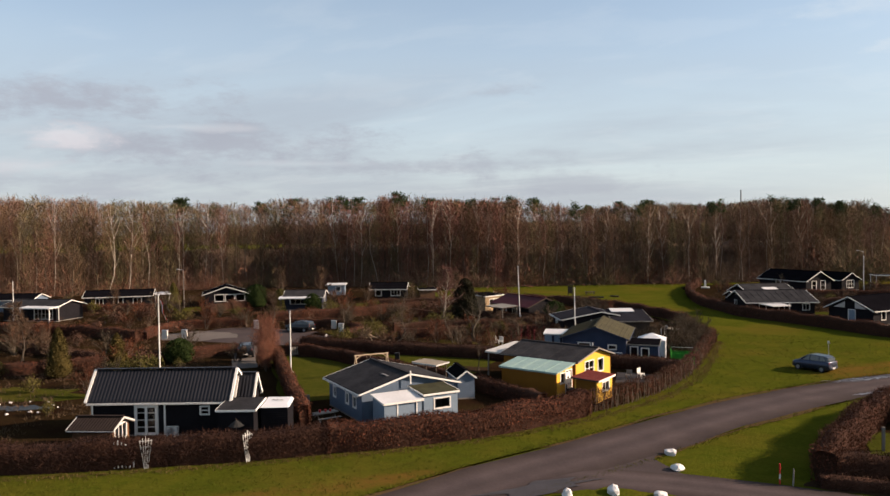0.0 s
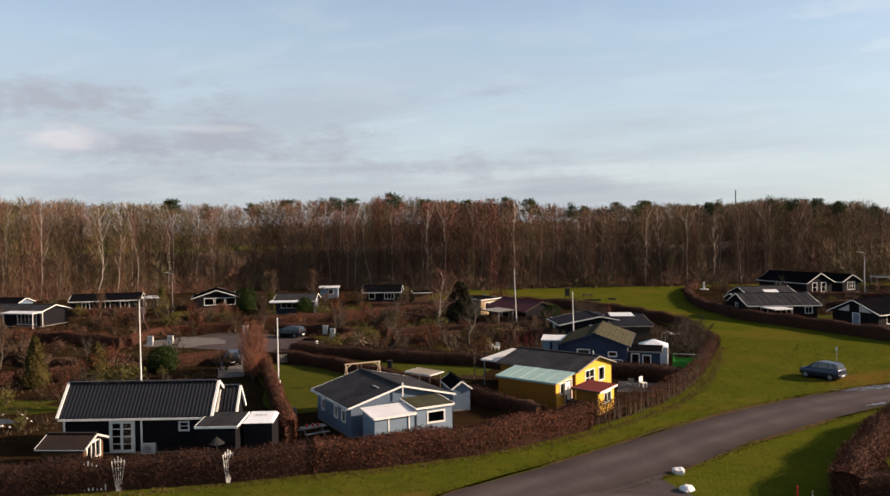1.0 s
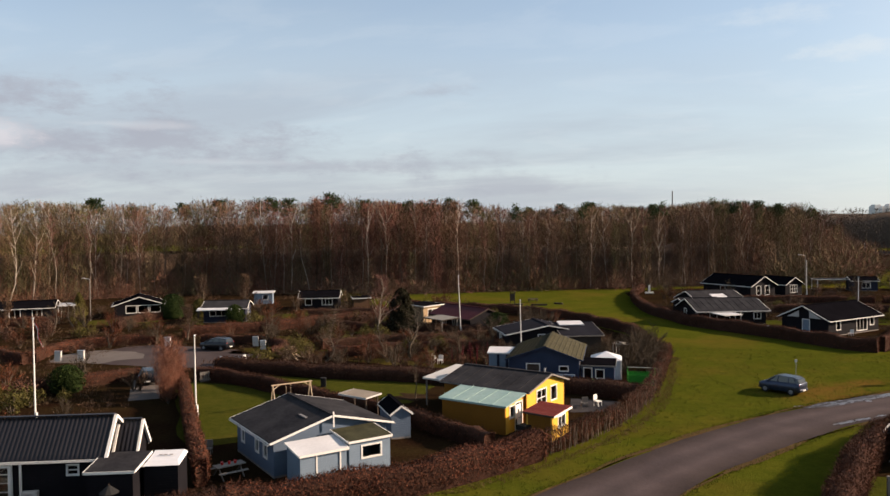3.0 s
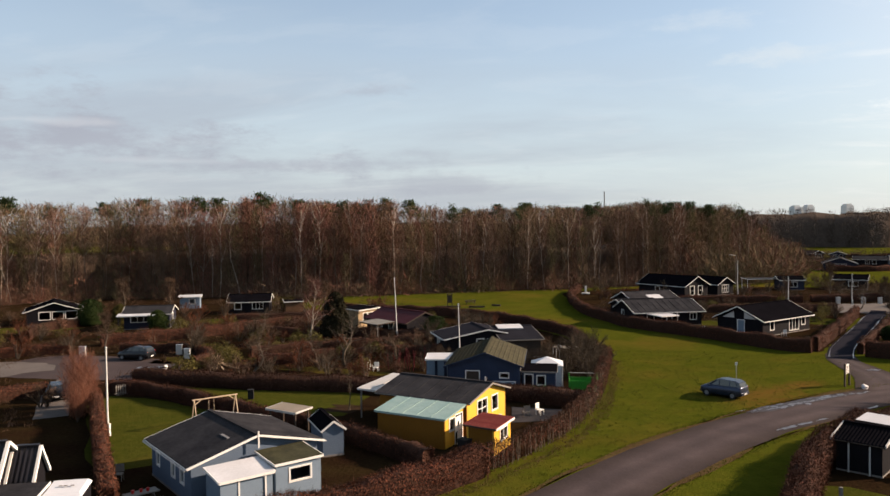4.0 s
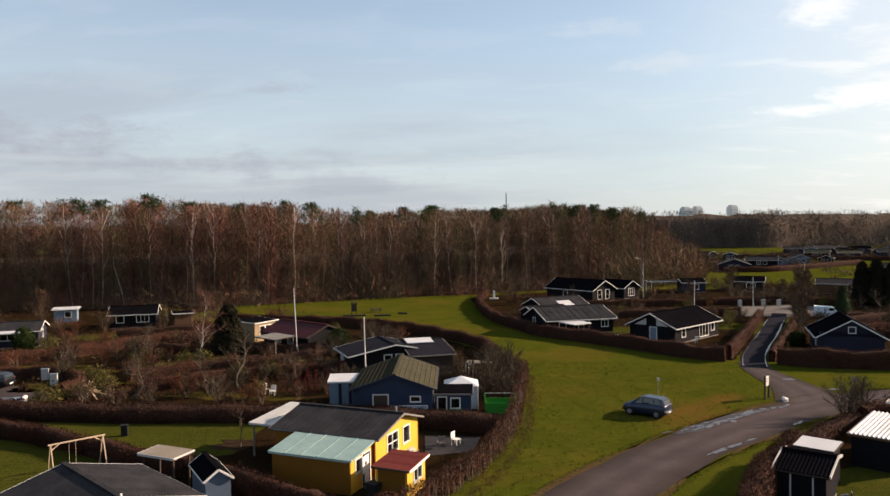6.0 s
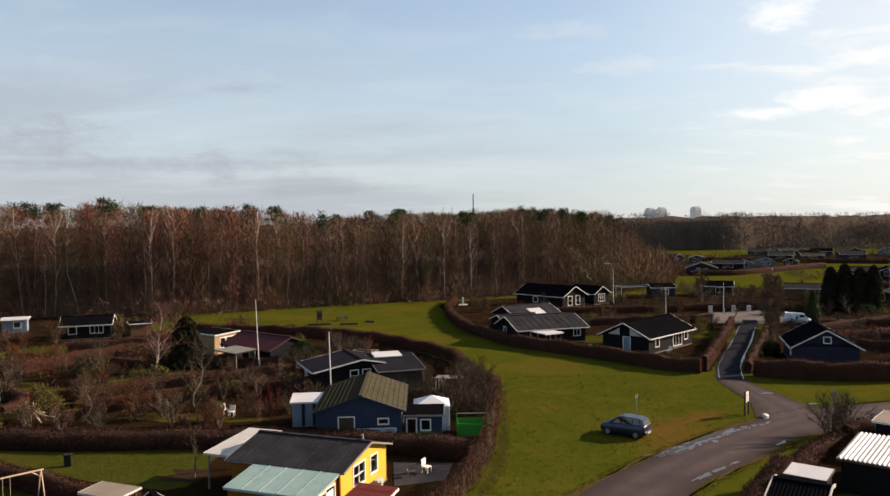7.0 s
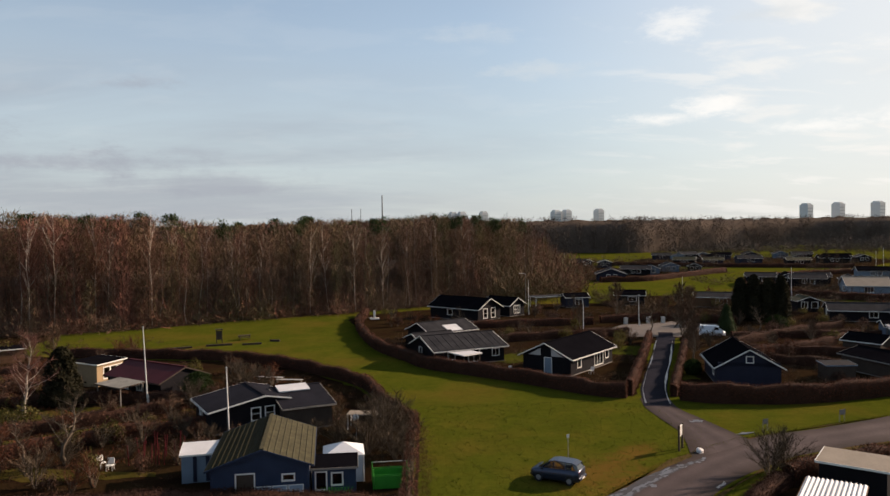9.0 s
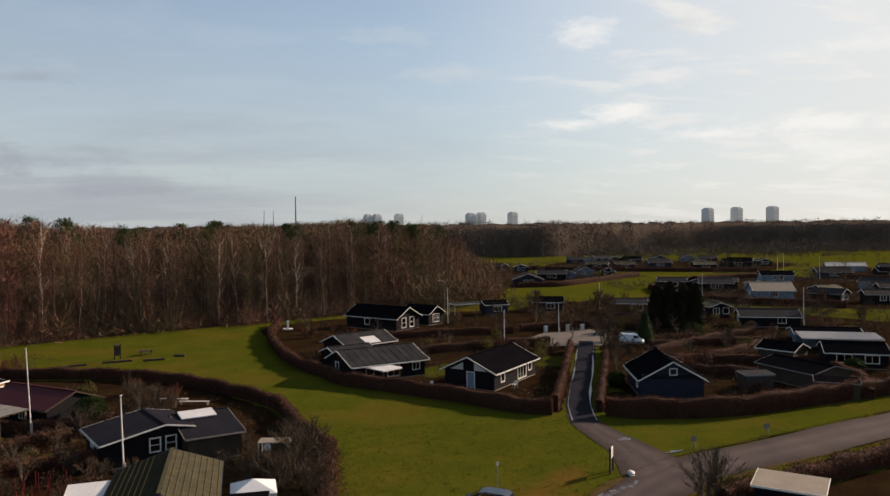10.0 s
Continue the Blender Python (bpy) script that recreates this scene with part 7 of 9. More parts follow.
def car(label, m, paint, L=4.25, H=1.52, van=False):
    """A parked car, its front towards +x."""
    e = thing("van" if van else "car", label, "van" if van else "car", m)
    k = L / 4.25
    if van:
        hull = [(-2.1, 0.80, 0.42, 1.0), (-2.0, 0.86, 0.3, 1.1), (0.9, 0.87, 0.28, 1.1), (1.6, 0.85, 0.28, 1.05), (2.05, 0.76, 0.32, 0.85), (2.12, 0.6, 0.42, 0.7)]
        glass = [(-2.05, 0.76, 0.98, 1.85), (-1.9, 0.80, 1.0, H - 0.06), (0.6, 0.80, 1.0, H - 0.06), (1.0, 0.78, 1.0, H - 0.2), (1.75, 0.74, 0.98, 1.08)]
    else:
        hull = [(-2.10, 0.70, 0.40, 0.98), (-2.04, 0.84, 0.28, 1.06), (-1.4, 0.88, 0.22, 1.06), (0.2, 0.89, 0.20, 1.03), (1.15, 0.88, 0.20, 0.99), (1.75, 0.85, 0.22, 0.90), (2.04, 0.74, 0.30, 0.78), (2.12, 0.58, 0.38, 0.66)]
        glass = [(-2.02, 0.68, 1.0, 1.10), (-1.86, 0.71, 1.0, 1.38), (-1.45, 0.70, 1.0, H - 0.05), (0.0, 0.70, 1.0, H - 0.02), (0.55, 0.69, 0.98, H - 0.12), (1.42, 0.72, 0.95, 1.0)]
    body = part("body", loft([ring_at(x * k, w, a, b, 0.10) for x, w, a, b in hull]), paint, e, smooth=False)
    body.data.shade_smooth()
    part("glazing", loft([[(x * k, -w, a), (x * k, w, a), (x * k, w * 0.86, b), (x * k, -w * 0.86, b)] for x, w, a, b in glass]), paint if van else DARK_GLASS, e, "tinted side and rear glass")
    top = [g for g in glass if g[3] > H - 0.2]
    part("roof", loft([[(x * k, -w * 0.87, b - 0.04), (x * k, w * 0.87, b - 0.04), (x * k, w * 0.80, b + 0.03), (x * k, -w * 0.80, b + 0.03)] for x, w, a, b in top]), paint, e)
    if not van:
        for s in (-1, 1):
            for a, b in (((-1.72, 0.69, 0.94), (-1.5, 0.60, 1.46)), ((-0.95, 0.70, 0.95), (-0.9, 0.60, 1.49)), ((0.12, 0.70, 0.95), (0.08, 0.60, 1.49)), ((1.26, 0.71, 0.92), (0.42, 0.60, 1.42))):
                part("pillar", beam(bmesh.new(), (a[0] * k, s * a[1], a[2]), (b[0] * k, s * b[1], b[2]), 0.05, 0.09), paint, e)
    else:
        part("windscreen", beam(bmesh.new(), (1.02, 0, H - 0.22), (1.72, 0, 1.1), 1.4, 0.05), DARK_GLASS, e)
        for s in (-1, 1):
            part("side_window", boxed((0.35, 1.05, s * 0.80 - 0.01, s * 0.80 + 0.01, 1.15, 1.6)), DARK_GLASS, e)
    for x in (-1.3 * k, 1.32 * k):
        for s in (-1, 1):
            w = part("wheel", rod(bmesh.new(), (x, s * 0.66, 0.31), (x, s * 0.89, 0.31), 0.31, sides=18), RUBBER, e)
            part("rim", rod(bmesh.new(), (x, s * 0.885, 0.31), (x, s * 0.905, 0.31), 0.2, 0.17, sides=14), PAVING, w)
    for s in (-1, 1):
        part("headlight", boxed((1.86 * k, 2.0 * k, s * 0.62 - 0.14, s * 0.62 + 0.14, 0.62, 0.76), bevel=0.03), LENS_CLEAR, e)
        part("tail_light", boxed((-2.09 * k, -1.98 * k, s * 0.66 - 0.09, s * 0.66 + 0.09, 0.74, 1.02), bevel=0.03), LENS_RED, e)
        part("mirror", boxed((0.95 * k, 1.08 * k, s * 0.93 - 0.09, s * 0.93 + 0.09, 0.93, 1.06), bevel=0.03), paint, e)
    part("rear_bumper", boxed((-2.2 * k, -2.05 * k, -0.74, 0.74, 0.34, 0.56), bevel=0.04), paint, e)
    part("front_bumper", boxed((2.0 * k, 2.16 * k, -0.66, 0.66, 0.30, 0.50), bevel=0.04), paint, e)
    part("rear_plate", boxed((-2.215 * k, -2.2 * k, -0.26, 0.26, 0.40, 0.51)), WHITE, e)
    return e


car("grey-blue hatchback parked on the meadow", pose(8.25, 82.35, 0.01, 0, 0, 147), CAR_PAINT, 3.7, 1.56)
car("dark grey estate car parked on the turning place", pose(-55.2, 91.6, 0.04, 0, 0, 178), CAR_DARK, 4.1, 1.5)
car("white delivery van parked behind a cottage", pose(48.6, 146.2, 0.05, 0, 0, -30), CAR_WHITE, 3.9, 1.8, van=True)
car("black car parked on a garden track", pose(-50.2, 72.6, 0.04, 0, 0, 125), CAR_DARK, 4.2, 1.45)

# ---- poles, signs, stones ----
def flagpole(x, y, h, lean=0.0, label="tall white wooden flagpole with a round knob"):
    e = thing("flagpole", label, "flagpole", pose(x, y, 0, 0, -lean, 0), "flagpoles")
    part("pole", rod(bmesh.new(), (0, 0, 0), (0, 0, h), 0.075, 0.04, 10), WHITE, e)
    bm = bmesh.new()
    bmesh.ops.create_uvsphere(bm, u_segments=10, v_segments=6, radius=0.09, matrix=Matrix.Translation((0, 0, h + 0.05)))
    part("knob", bm, METAL, e, smooth=True)
    part("stand", boxed((0.09, 0.17, -0.08, 0.08, 0, 1.0)), WHITE, e)
    return e


def pennant(pole, h):
    """A long narrow red and white streamer hanging from the top of a pole."""
    n = 14
    for k0, mat, w0 in ((0.0, WHITE, 0.05), (0.05, RED_PLASTIC, 0.0)):
        bm = bmesh.new()
        rows = []
        for i in range(n):
            t = i / (n - 1)
            x = 0.10 + 0.75 * t + 0.07 * math.sin(7 * t)
            z = h - 0.35 - 1.9 * t
            w = 0.16 * (1 - 0.85 * t)
            rows.append([bm.verts.new((x + w * k, 0.05 * math.sin(9 * t) + k0 * 0.2, z + 0.3 * w * k)) for k in ((0.0, 0.5) if mat is WHITE else (0.5, 1.0))])
        for a, b in zip(rows, rows[1:]):
            bm.faces.new((a[0], a[1], b[1], b[0]))
        g = bmesh.ops.extrude_face_region(bm, geom=bm.faces[:])
        bmesh.ops.translate(bm, vec=(0, 0.008, 0), verts=[v for v in g["geom"] if isinstance(v, bmesh.types.BMVert)])
        part("pennant", bm, mat, pole, "narrow red and white streamer")


flagpole(-37.3, 61.9, 6.45)
pennant(flagpole(-47.9, 56.6, 8.2, label="tall white flagpole with a narrow pennant"), 8.2)
flagpole(-106.6, 88.7, 6.4)
flagpole(-29.2, 111.2, 8.1, 2.0)
flagpole(-17.7, 96.0, 6.3, 1.0)
flagpole(28.6, 150.5, 5.7)
flagpole(25.5, 181.3, 7.0)
flagpole(41.6, 161, 5.5)
flagpole(64, 196, 6)
flagpole(95, 205, 7)
flagpole(62, 300, 8)
flagpole(160, 268, 8)
flagpole(172, 262, 8)
flagpole(178, 290, 8)
flagpole(90, 160, 7)


def lamp_post(x, y, h, turn):
    e = thing("street_lamp", "slim grey street lamp with a short arm", "street lamp", pose(x, y, 0, 0, 0, turn), "street lamps")
    part("pole", rod(bmesh.new(), (0, 0, 0), (0, 0, h), 0.08, 0.05, 8), GREY_WOOD, e)
    part("arm", rod(bmesh.new(), (0, 0, h - 0.08), (-1.1, 0, h + 0.12), 0.04), METAL, e)
    part("lamp_head", boxed((-1.6, -1.0, -0.12, 0.12, h + 0.06, h + 0.18), bevel=0.03), DIRTY_WHITE, e)


lamp_post(-93.5, 113, 7.0, 0)
lamp_post(26.5, 189.5, 7.9, 20)
sp = thing("marker_post", "thin pole with a small white plate", "post", pose(9.75, 85.3, 0))
part("pole", rod(bmesh.new(), (0, 0, 0), (0, 0, 2.4), 0.03), METAL, sp)
part("plate", boxed((-0.10, 0.10, -0.02, 0.02, 2.18, 2.45)), WHITE, sp)
sg = thing("notice_board", "white notice board between two dark posts", "sign", pose(19.8, 88.3, 0, 0, 0, 53))
for x in (-0.5, 0.5):
    part("post", boxed((x - 0.07, x + 0.07, -0.07, 0.07, 0, 2.1)), DARK_POST, sg)
part("board", boxed((-0.428, 0.428, -0.03, 0.03, 1.15, 2.0)), WHITE, sg)
for k in range(5):
    part("text_line", boxed((-0.34, 0.34 - 0.1 * (k % 3), -0.036, -0.031, 1.78 - k * 0.13, 1.82 - k * 0.13)), DARK_POST, sg)
for x, y, w in ((37.7, 94.8, 0.35), (29.2, 92.6, 0.3)):
    e = thing("garden_sign", "small grey sign on two short posts", "sign", pose(x, y, 0, 0, 0, 15), "verge signs")
    for s in (-1, 1):
        part("post", rod(bmesh.new(), (s * w * 0.8, 0, 0), (s * w * 0.8, 0, 1.0), 0.03), METAL, e)
    part("board", boxed((-w, w, -0.05, -0.031, 0.62, 1.1)), GREY_WOOD, e)


def boulder(x, y, r, seed):
    q = np.random.default_rng(seed)
    bm = bmesh.new()
    bmesh.ops.create_icosphere(bm, subdivisions=2, radius=1.0)
    ph = q.random(3) * 6
    for v in bm.verts:
        n = v.co.normalized()
        k = 1 + 0.16 * math.sin(3 * n.x + ph[0]) + 0.13 * math.sin(4 * n.y + ph[1]) + 0.10 * math.sin(5 * n.z + ph[2]) + 0.05 * q.normal() + 0.22 * max(0.0, n.z) ** 3
        v.co = Vector((n.x * r * 1.15 * k, n.y * r * k, max(-0.35 * r, n.z * r * 0.85 * k) + 0.33 * r))
    me = bpy.data.meshes.new("boulder")
    bm.to_mesh(me); bm.free()
    me.materials.append(STONE_WHITE)
    ob = new("boulder", me)
    ob.matrix_world = pose(x, y, 0.0, 0, 0, q.random() * 360)
    return tagged(ob, "whitewashed boulder at the edge of the road", "boulder", "whitewashed boulders")


for k, (x, y, r) in enumerate(((-2.3, 50.0, 0.30), (-1.7, 47.1, 0.33), (-4.5, 41.9, 0.38), (-2.1, 42.3, 0.28), (-6.7, 40.7, 0.3), (20.95, 87.2, 0.29))):
    boulder(x, y, r, 40 + k)
q = np.random.default_rng(52)
for k in range(13):
    a = k * 0.483 + 0.2 * q.random()
    b = boulder(-52.2 + 2.9 * math.cos(a) * (0.9 + 0.2 * q.random()), 45.8 + 1.9 * math.sin(a) + 0.3 * q.normal(), 0.07 + 0.08 * q.random(), 500 + k)
    tagged(b, "white stone on the rim of a garden pond", "stone", "pond edge stones")
patch("island", blob(-4.0, 41.4, 2.7, 1.15, 12, seed=41, uneven=0.12), 0.09, GRASS, "grass island in the road junction", "grass")
rp = thing("marker_post", "thin red plastic marker stake with a white band", "post", pose(3.7, 46.5, 0))
for k in range(4):
    part("band", rod(bmesh.new(), (0, 0, k * 0.28), (0, 0, k * 0.28 + 0.278), 0.045, 0.04, 10), RED_PLASTIC if k != 1 else WHITE, rp)
gp = thing("marker_post", "thin weathered grey stake beside a side road", "post", pose(4.35, 46.4, 0))
part("stake", rod(bmesh.new(), (0, 0, 0), (0.03, 0, 0.95), 0.045, 0.035, 8), GREY_WOOD, gp)
fp_ = thing("fence_post", "weathered grey fence post in the grass", "post", pose(9.9, 55.0, 0))
part("post", boxed((-0.09, 0.09, -0.09, 0.09, 0, 1.5), bevel=0.02), GREY_WOOD, fp_)

# ---- sheds by the road bend ----
bs = cottage("black garden shed with dark corrugated roof and pale posts", (14.1, 64.1), -32, 2.5, 2.25, 0.85, 1.85, 2.15, 2.3, BLACK_WOOD, ROOF_DARK, trim=DIRTY_WHITE, over=0.25, gable=0.2, wave=0.05, period=0.2, verge=0.07, name="shed", category="shed", gutter=False, edge=DARK_POST)
for x in (-0.55, 0.6):
    part("post", boxed((x - 0.04, x + 0.04, -2.34, -2.26, 0.0, 1.8)), DIRTY_WHITE, bs, "pale upright post")
flat_shed("shed", "low black shed with flat white roof", (15.3, 66.0), -36, 2.0, 1.8, 2.3, 2.4, BLACK_WOOD, ROOF_WHITE, DARK_POST)
flat_shed("carport", "open shelter with pale corrugated sheet roof", (21.7, 70.8), -38, 3.0, 5.8, 2.05, 2.25, BLACK_WOOD, ROOF_WHITE, BROWN_WOOD, wave=0.09, period=0.26, over=0.2, category="shelter")
flat_shed("shed", "black shed with flat beige felt roof and white edge", (27.4, 77.1), -42, 4.0, 2.8, 2.25, 2.4, BLACK_WOOD, ROOF_BEIGE, WHITE, over=0.2)
# ---- garden furniture and fittings ----
def trellis_panel(x, y, turn):
    e = thing("trellis", "small white fan trellis leaning out of the hedge", "trellis", pose(x, y, 0, 0, 0, turn), "white trellises")
    for k in range(-2, 3):
        part("slat", beam(bmesh.new(), (k * 0.05, 0, 0.02), (k * 0.17, 0, 1.95 - 0.12 * abs(k)), 0.03, 0.035), WHITE, e)
    for k, z in enumerate((0.9, 1.3, 1.65)):
        part("crossbar", beam(bmesh.new(), (-0.14 - 0.09 * k, 0.036, z), (0.14 + 0.09 * k, 0.036, z), 0.03, 0.035), WHITE, e)


trellis_panel(-31.2, 37.02, 40)
trellis_panel(-26.2, 40.12, 72)
pf = thing("picket_fence", "short white picket fence by the trellis arch", "fence", pose(-32.6, 36.30, 0, 0, 0, 29))
for k in range(9):
    part("picket", boxed((-0.9 + k * 0.22 - 0.035, -0.9 + k * 0.22 + 0.035, -0.012, 0.012, 0.1, 1.75 - 0.12 * abs(k - 4))), WHITE, pf)
part("rail", boxed((-1.0, 1.0, 0.013, 0.05, 0.5, 0.58)), WHITE, pf)
part("rail", boxed((-1.0, 1.0, 0.013, 0.05, 1.05, 1.13)), WHITE, pf)
ac = thing("heat_pump", "pale outdoor heat pump against a black wall", "heat pump", bh.matrix_basis @ pose(0.95, -1.75, 0))
part("casing", boxed((-0.42, 0.42, -0.16, 0.16, 0.08, 0.75), bevel=0.03), DIRTY_WHITE, ac)
part("fan_grille", rod(bmesh.new(), (-0.08, -0.165, 0.42), (-0.08, -0.18, 0.42), 0.25, sides=20), METAL, ac)
for x in (-0.35, 0.35):
    part("foot", boxed((x - 0.04, x + 0.04, -0.2, 0.2, 0, 0.08)), RUBBER, ac)
um = thing("parasol", "half-folded dark parasol standing behind the hedge", "parasol", pose(-28.6, 42.2, 0))
part("pole", rod(bmesh.new(), (0, 0, 0), (0, 0, 1.95), 0.03), DARK_POST, um)
part("canopy", rod(bmesh.new(), (0, 0, 1.5), (0, 0, 1.85), 0.5, 0.08, 10), RUBBER, um)
part("base", rod(bmesh.new(), (0, 0, 0), (0, 0, 0.08), 0.3, sides=16), RUBBER, um)

cb = thing("compost_bin", "dark upright plastic bin beside a lawn", "bin", pose(-32.4, 74.7, 0, 0, 0, 20))
part("body", boxed((-0.24, 0.24, -0.24, 0.24, 0, 0.8), bevel=0.05), RUBBER, cb)
part("lid", boxed((-0.27, 0.27, -0.27, 0.27, 0.804, 0.88), bevel=0.02), RUBBER, cb)
sw = thing("swing_frame", "bare timber swing frame on a lawn", "swing", pose(-31.1, 66.2, 0, 0, 0, 48))
part("crossbar", beam(bmesh.new(), (-1.75, 0, 2.15), (1.75, 0, 2.15), 0.07, 0.08), RAW_WOOD, sw)
for s in (-1, 1):
    for d in (-1, 1):
        part("leg", beam(bmesh.new(), (s * 1.6, d * 0.75, 0), (s * 1.6, d * 0.04, 2.12), 0.06, 0.06), RAW_WOOD, sw)
    part("brace", beam(bmesh.new(), (s * 1.6, 0, 1.75), (s * 1.1, 0, 2.1), 0.06, 0.06), RAW_WOOD, sw)
for x in (-0.5, -0.1):
    part("rope", rod(bmesh.new(), (x, 0, 0.5), (x, 0, 2.1), 0.012, sides=5), RAW_WOOD, sw)
part("swing_seat", boxed((-0.55, -0.05, -0.12, 0.12, 0.46, 0.5)), RAW_WOOD, sw)

gp = thing("play_pen", "bright green netted play pen with tubular frame", "play pen", pose(-3.8, 82.8, 0, 0, 0, 3))
for s in (-1, 1):
    part("net_panel", boxed((-1.15, 1.15, s * 0.85 - 0.015, s * 0.85 + 0.015, 0.05, 0.95)), GREEN_PLASTIC, gp)
    part("net_panel", boxed((s * 1.18 - 0.015, s * 1.18 + 0.015, -0.82, 0.82, 0.05, 0.95)), GREEN_PLASTIC, gp)
    part("top_rail", rod(bmesh.new(), (-1.25, s * 0.85, 1.02), (1.25, s * 0.85, 1.02), 0.035), GREEN_PLASTIC, gp)
    for d in (-1, 1):
        part("pole", rod(bmesh.new(), (s * 1.25, d * 0.9, 0), (s * 1.25, d * 0.9, 1.45), 0.04), GREEN_PLASTIC, gp)
part("upper_rail", rod(bmesh.new(), (-1.3, 0.9, 1.42), (1.3, 0.9, 1.42), 0.03), DIRTY_WHITE, gp)
part("floor_mat", boxed((-1.15, 1.15, -0.83, 0.83, 0.3, 0.4)), GREEN_PLASTIC, gp)
yb_ = thing("lattice_fence", "low yellow-green lattice fence by a blue annexe", "fence", pose(-7.6, 80.6, 0))
for k in range(9):
    x = -0.9 + k * 0.22
    part("lath", beam(bmesh.new(), (x, 0, 0.05), (x + 0.35, 0, 0.75), 0.02, 0.04), GREEN_PLASTIC, yb_)
    part("lath", beam(bmesh.new(), (x + 0.35, 0.025, 0.05), (x, 0.025, 0.75), 0.02, 0.04), GREEN_PLASTIC, yb_)
bn = thing("garden_bench", "pale blue garden bench against a blue gable", "bench", pose(-11.4, 79.55, 0, 0, 0, 4))
for k in range(3):
    part("seat_cushion", boxed((-1.5 + k * 1.02, -0.54 + k * 1.02, -0.25, 0.25, 0.42, 0.52), bevel=0.03), PALEBLUE_WOOD, bn)
    part("back_cushion", boxed((-1.5 + k * 1.02, -0.54 + k * 1.02, 0.27, 0.37, 0.45, 0.95), bevel=0.03), PALEBLUE_WOOD, bn)
for x in (-1.4, 1.4):
    part("leg", boxed((x - 0.05, x + 0.05, -0.22, 0.22, 0, 0.42)), GREY_WOOD, bn)
dish = thing("satellite_dish", "white satellite dish on a post in a garden", "satellite dish", pose(-6.6, 94.6, 0, 0, 0, -20))
part("post", rod(bmesh.new(), (0, 0, 0), (0, 0, 1.9), 0.04), METAL, dish)
part("reflector", rod(bmesh.new(), (0, -0.06, 1.95), (0, -0.14, 1.98), 0.12, 0.3, 18), DIRTY_WHITE, dish)
for x, y, a in ((-17.9, 121.6, -25), (-15.4, 119.7, -25)):
    e = thing("plank_table", "long pale plank table in a garden", "table", pose(x, y, 0, 0, 0, a + 10), "plank tables")
    part("tabletop", boxed((-1.7, 1.7, -0.2, 0.2, 0.42, 0.46)), DIRTY_WHITE, e)
    for s in (-1.5, 1.5):
        part("trestle", boxed((s - 0.05, s + 0.05, -0.18, 0.18, 0, 0.42)), GREY_WOOD, e)
e = thing("cold_frame", "low white-edged shelter beside a hedge", "shelter", pose(-5.9, 98.4, 0, 0, 0, -10))
part("roof", boxed((-1.6, 1.6, -0.8, 0.8, 1.35, 1.42)), ROOF_BEIGE, e)
for x in (-1.5, 1.5):
    for y in (-0.7, 0.7):
        part("post", boxed((x - 0.04, x + 0.04, y - 0.04, y + 0.04, 0, 1.35)), WHITE, e)


def garden_chair(x, y, a, mat, label):
    e = thing("garden_chair", label, "chair", pose(x, y, 0, 0, 0, a), "garden chairs")
    part("seat", boxed((-0.25, 0.25, -0.25, 0.25, 0.42, 0.46)), mat, e)
    part("backrest", boxed((-0.25, 0.25, 0.24, 0.28, 0.5, 0.95)), mat, e)
    for sx in (-0.22, 0.22):
        for sy in (-0.22, 0.22):
            part("leg", boxed((sx - 0.02, sx + 0.02, sy - 0.02, sy + 0.02, 0, 0.42)), mat, e)


for k, (x, y) in enumerate(((-25.2, 88.6), (-26.1, 89.4))):
    garden_chair(x, y, 50 * k, WHITE, "white plastic garden chair among shrubs")
garden_chair(11.6, 121.4, 30, WHITE, "white garden chair behind a hedge")
garden_chair(10.4, 121.9, 120, DIRTY_WHITE, "weathered garden chair behind a hedge")
garden_chair(21.2, 119.6, 200, WHITE, "white garden chair on a terrace")
for x, y, a in ((15.0, 61.3, 20), (15.7, 61.8, 75), (16.3, 61.2, 140)):
    garden_chair(x, y, a, PAVING, "weathered pale grey garden chair beside a black shed")
garden_chair(-6.9, 73.2, 60, WHITE, "white garden chair on a grey terrace")
garden_chair(-7.9, 72.4, 200, GREY_WOOD, "grey garden chair on a grey terrace")
garden_chair(-30.4, 53.4, 20, GREY_WOOD, "grey garden chair beside a cottage")
tb = thing("bench_table", "grey picnic bench with red pots beside a cottage", "table", pose(-26.6, 50.0, 0, 0, 0, 55))
part("tabletop", boxed((-0.9, 0.9, -0.38, 0.38, 0.7, 0.75)), GREY_WOOD, tb)
for s in (-1, 1):
    part("bench_plank", boxed((-0.9, 0.9, s * 0.72 - 0.13, s * 0.72 + 0.13, 0.42, 0.46)), GREY_WOOD, tb)
    part("leg", beam(bmesh.new(), (s * 0.65, -0.7, 0), (s * 0.65, 0.1, 0.7), 0.06, 0.09), GREY_WOOD, tb)
    part("leg", beam(bmesh.new(), (s * 0.75, 0.7, 0), (s * 0.75, -0.1, 0.7), 0.06, 0.09), GREY_WOOD, tb)
for x in (-0.3, 0.0, 0.25):
    e = thing("flower_pot", "small red flower pot on a bench table", "pot", pose(-26.6 + x, 50.0 + x, 0.75), "red pots")
    part("pot", rod(bmesh.new(), (0, 0, 0), (0, 0, 0.18), 0.07, 0.1, 10), RED_PLASTIC, e)
pt = thing("picnic_table", "dark timber picnic table on the meadow", "picnic table", pose(-27.2, 156.4, 0, 0, 0, 15))
part("tabletop", boxed((-1.0, 1.0, -0.4, 0.4, 0.7, 0.76)), DARK_POST, pt)
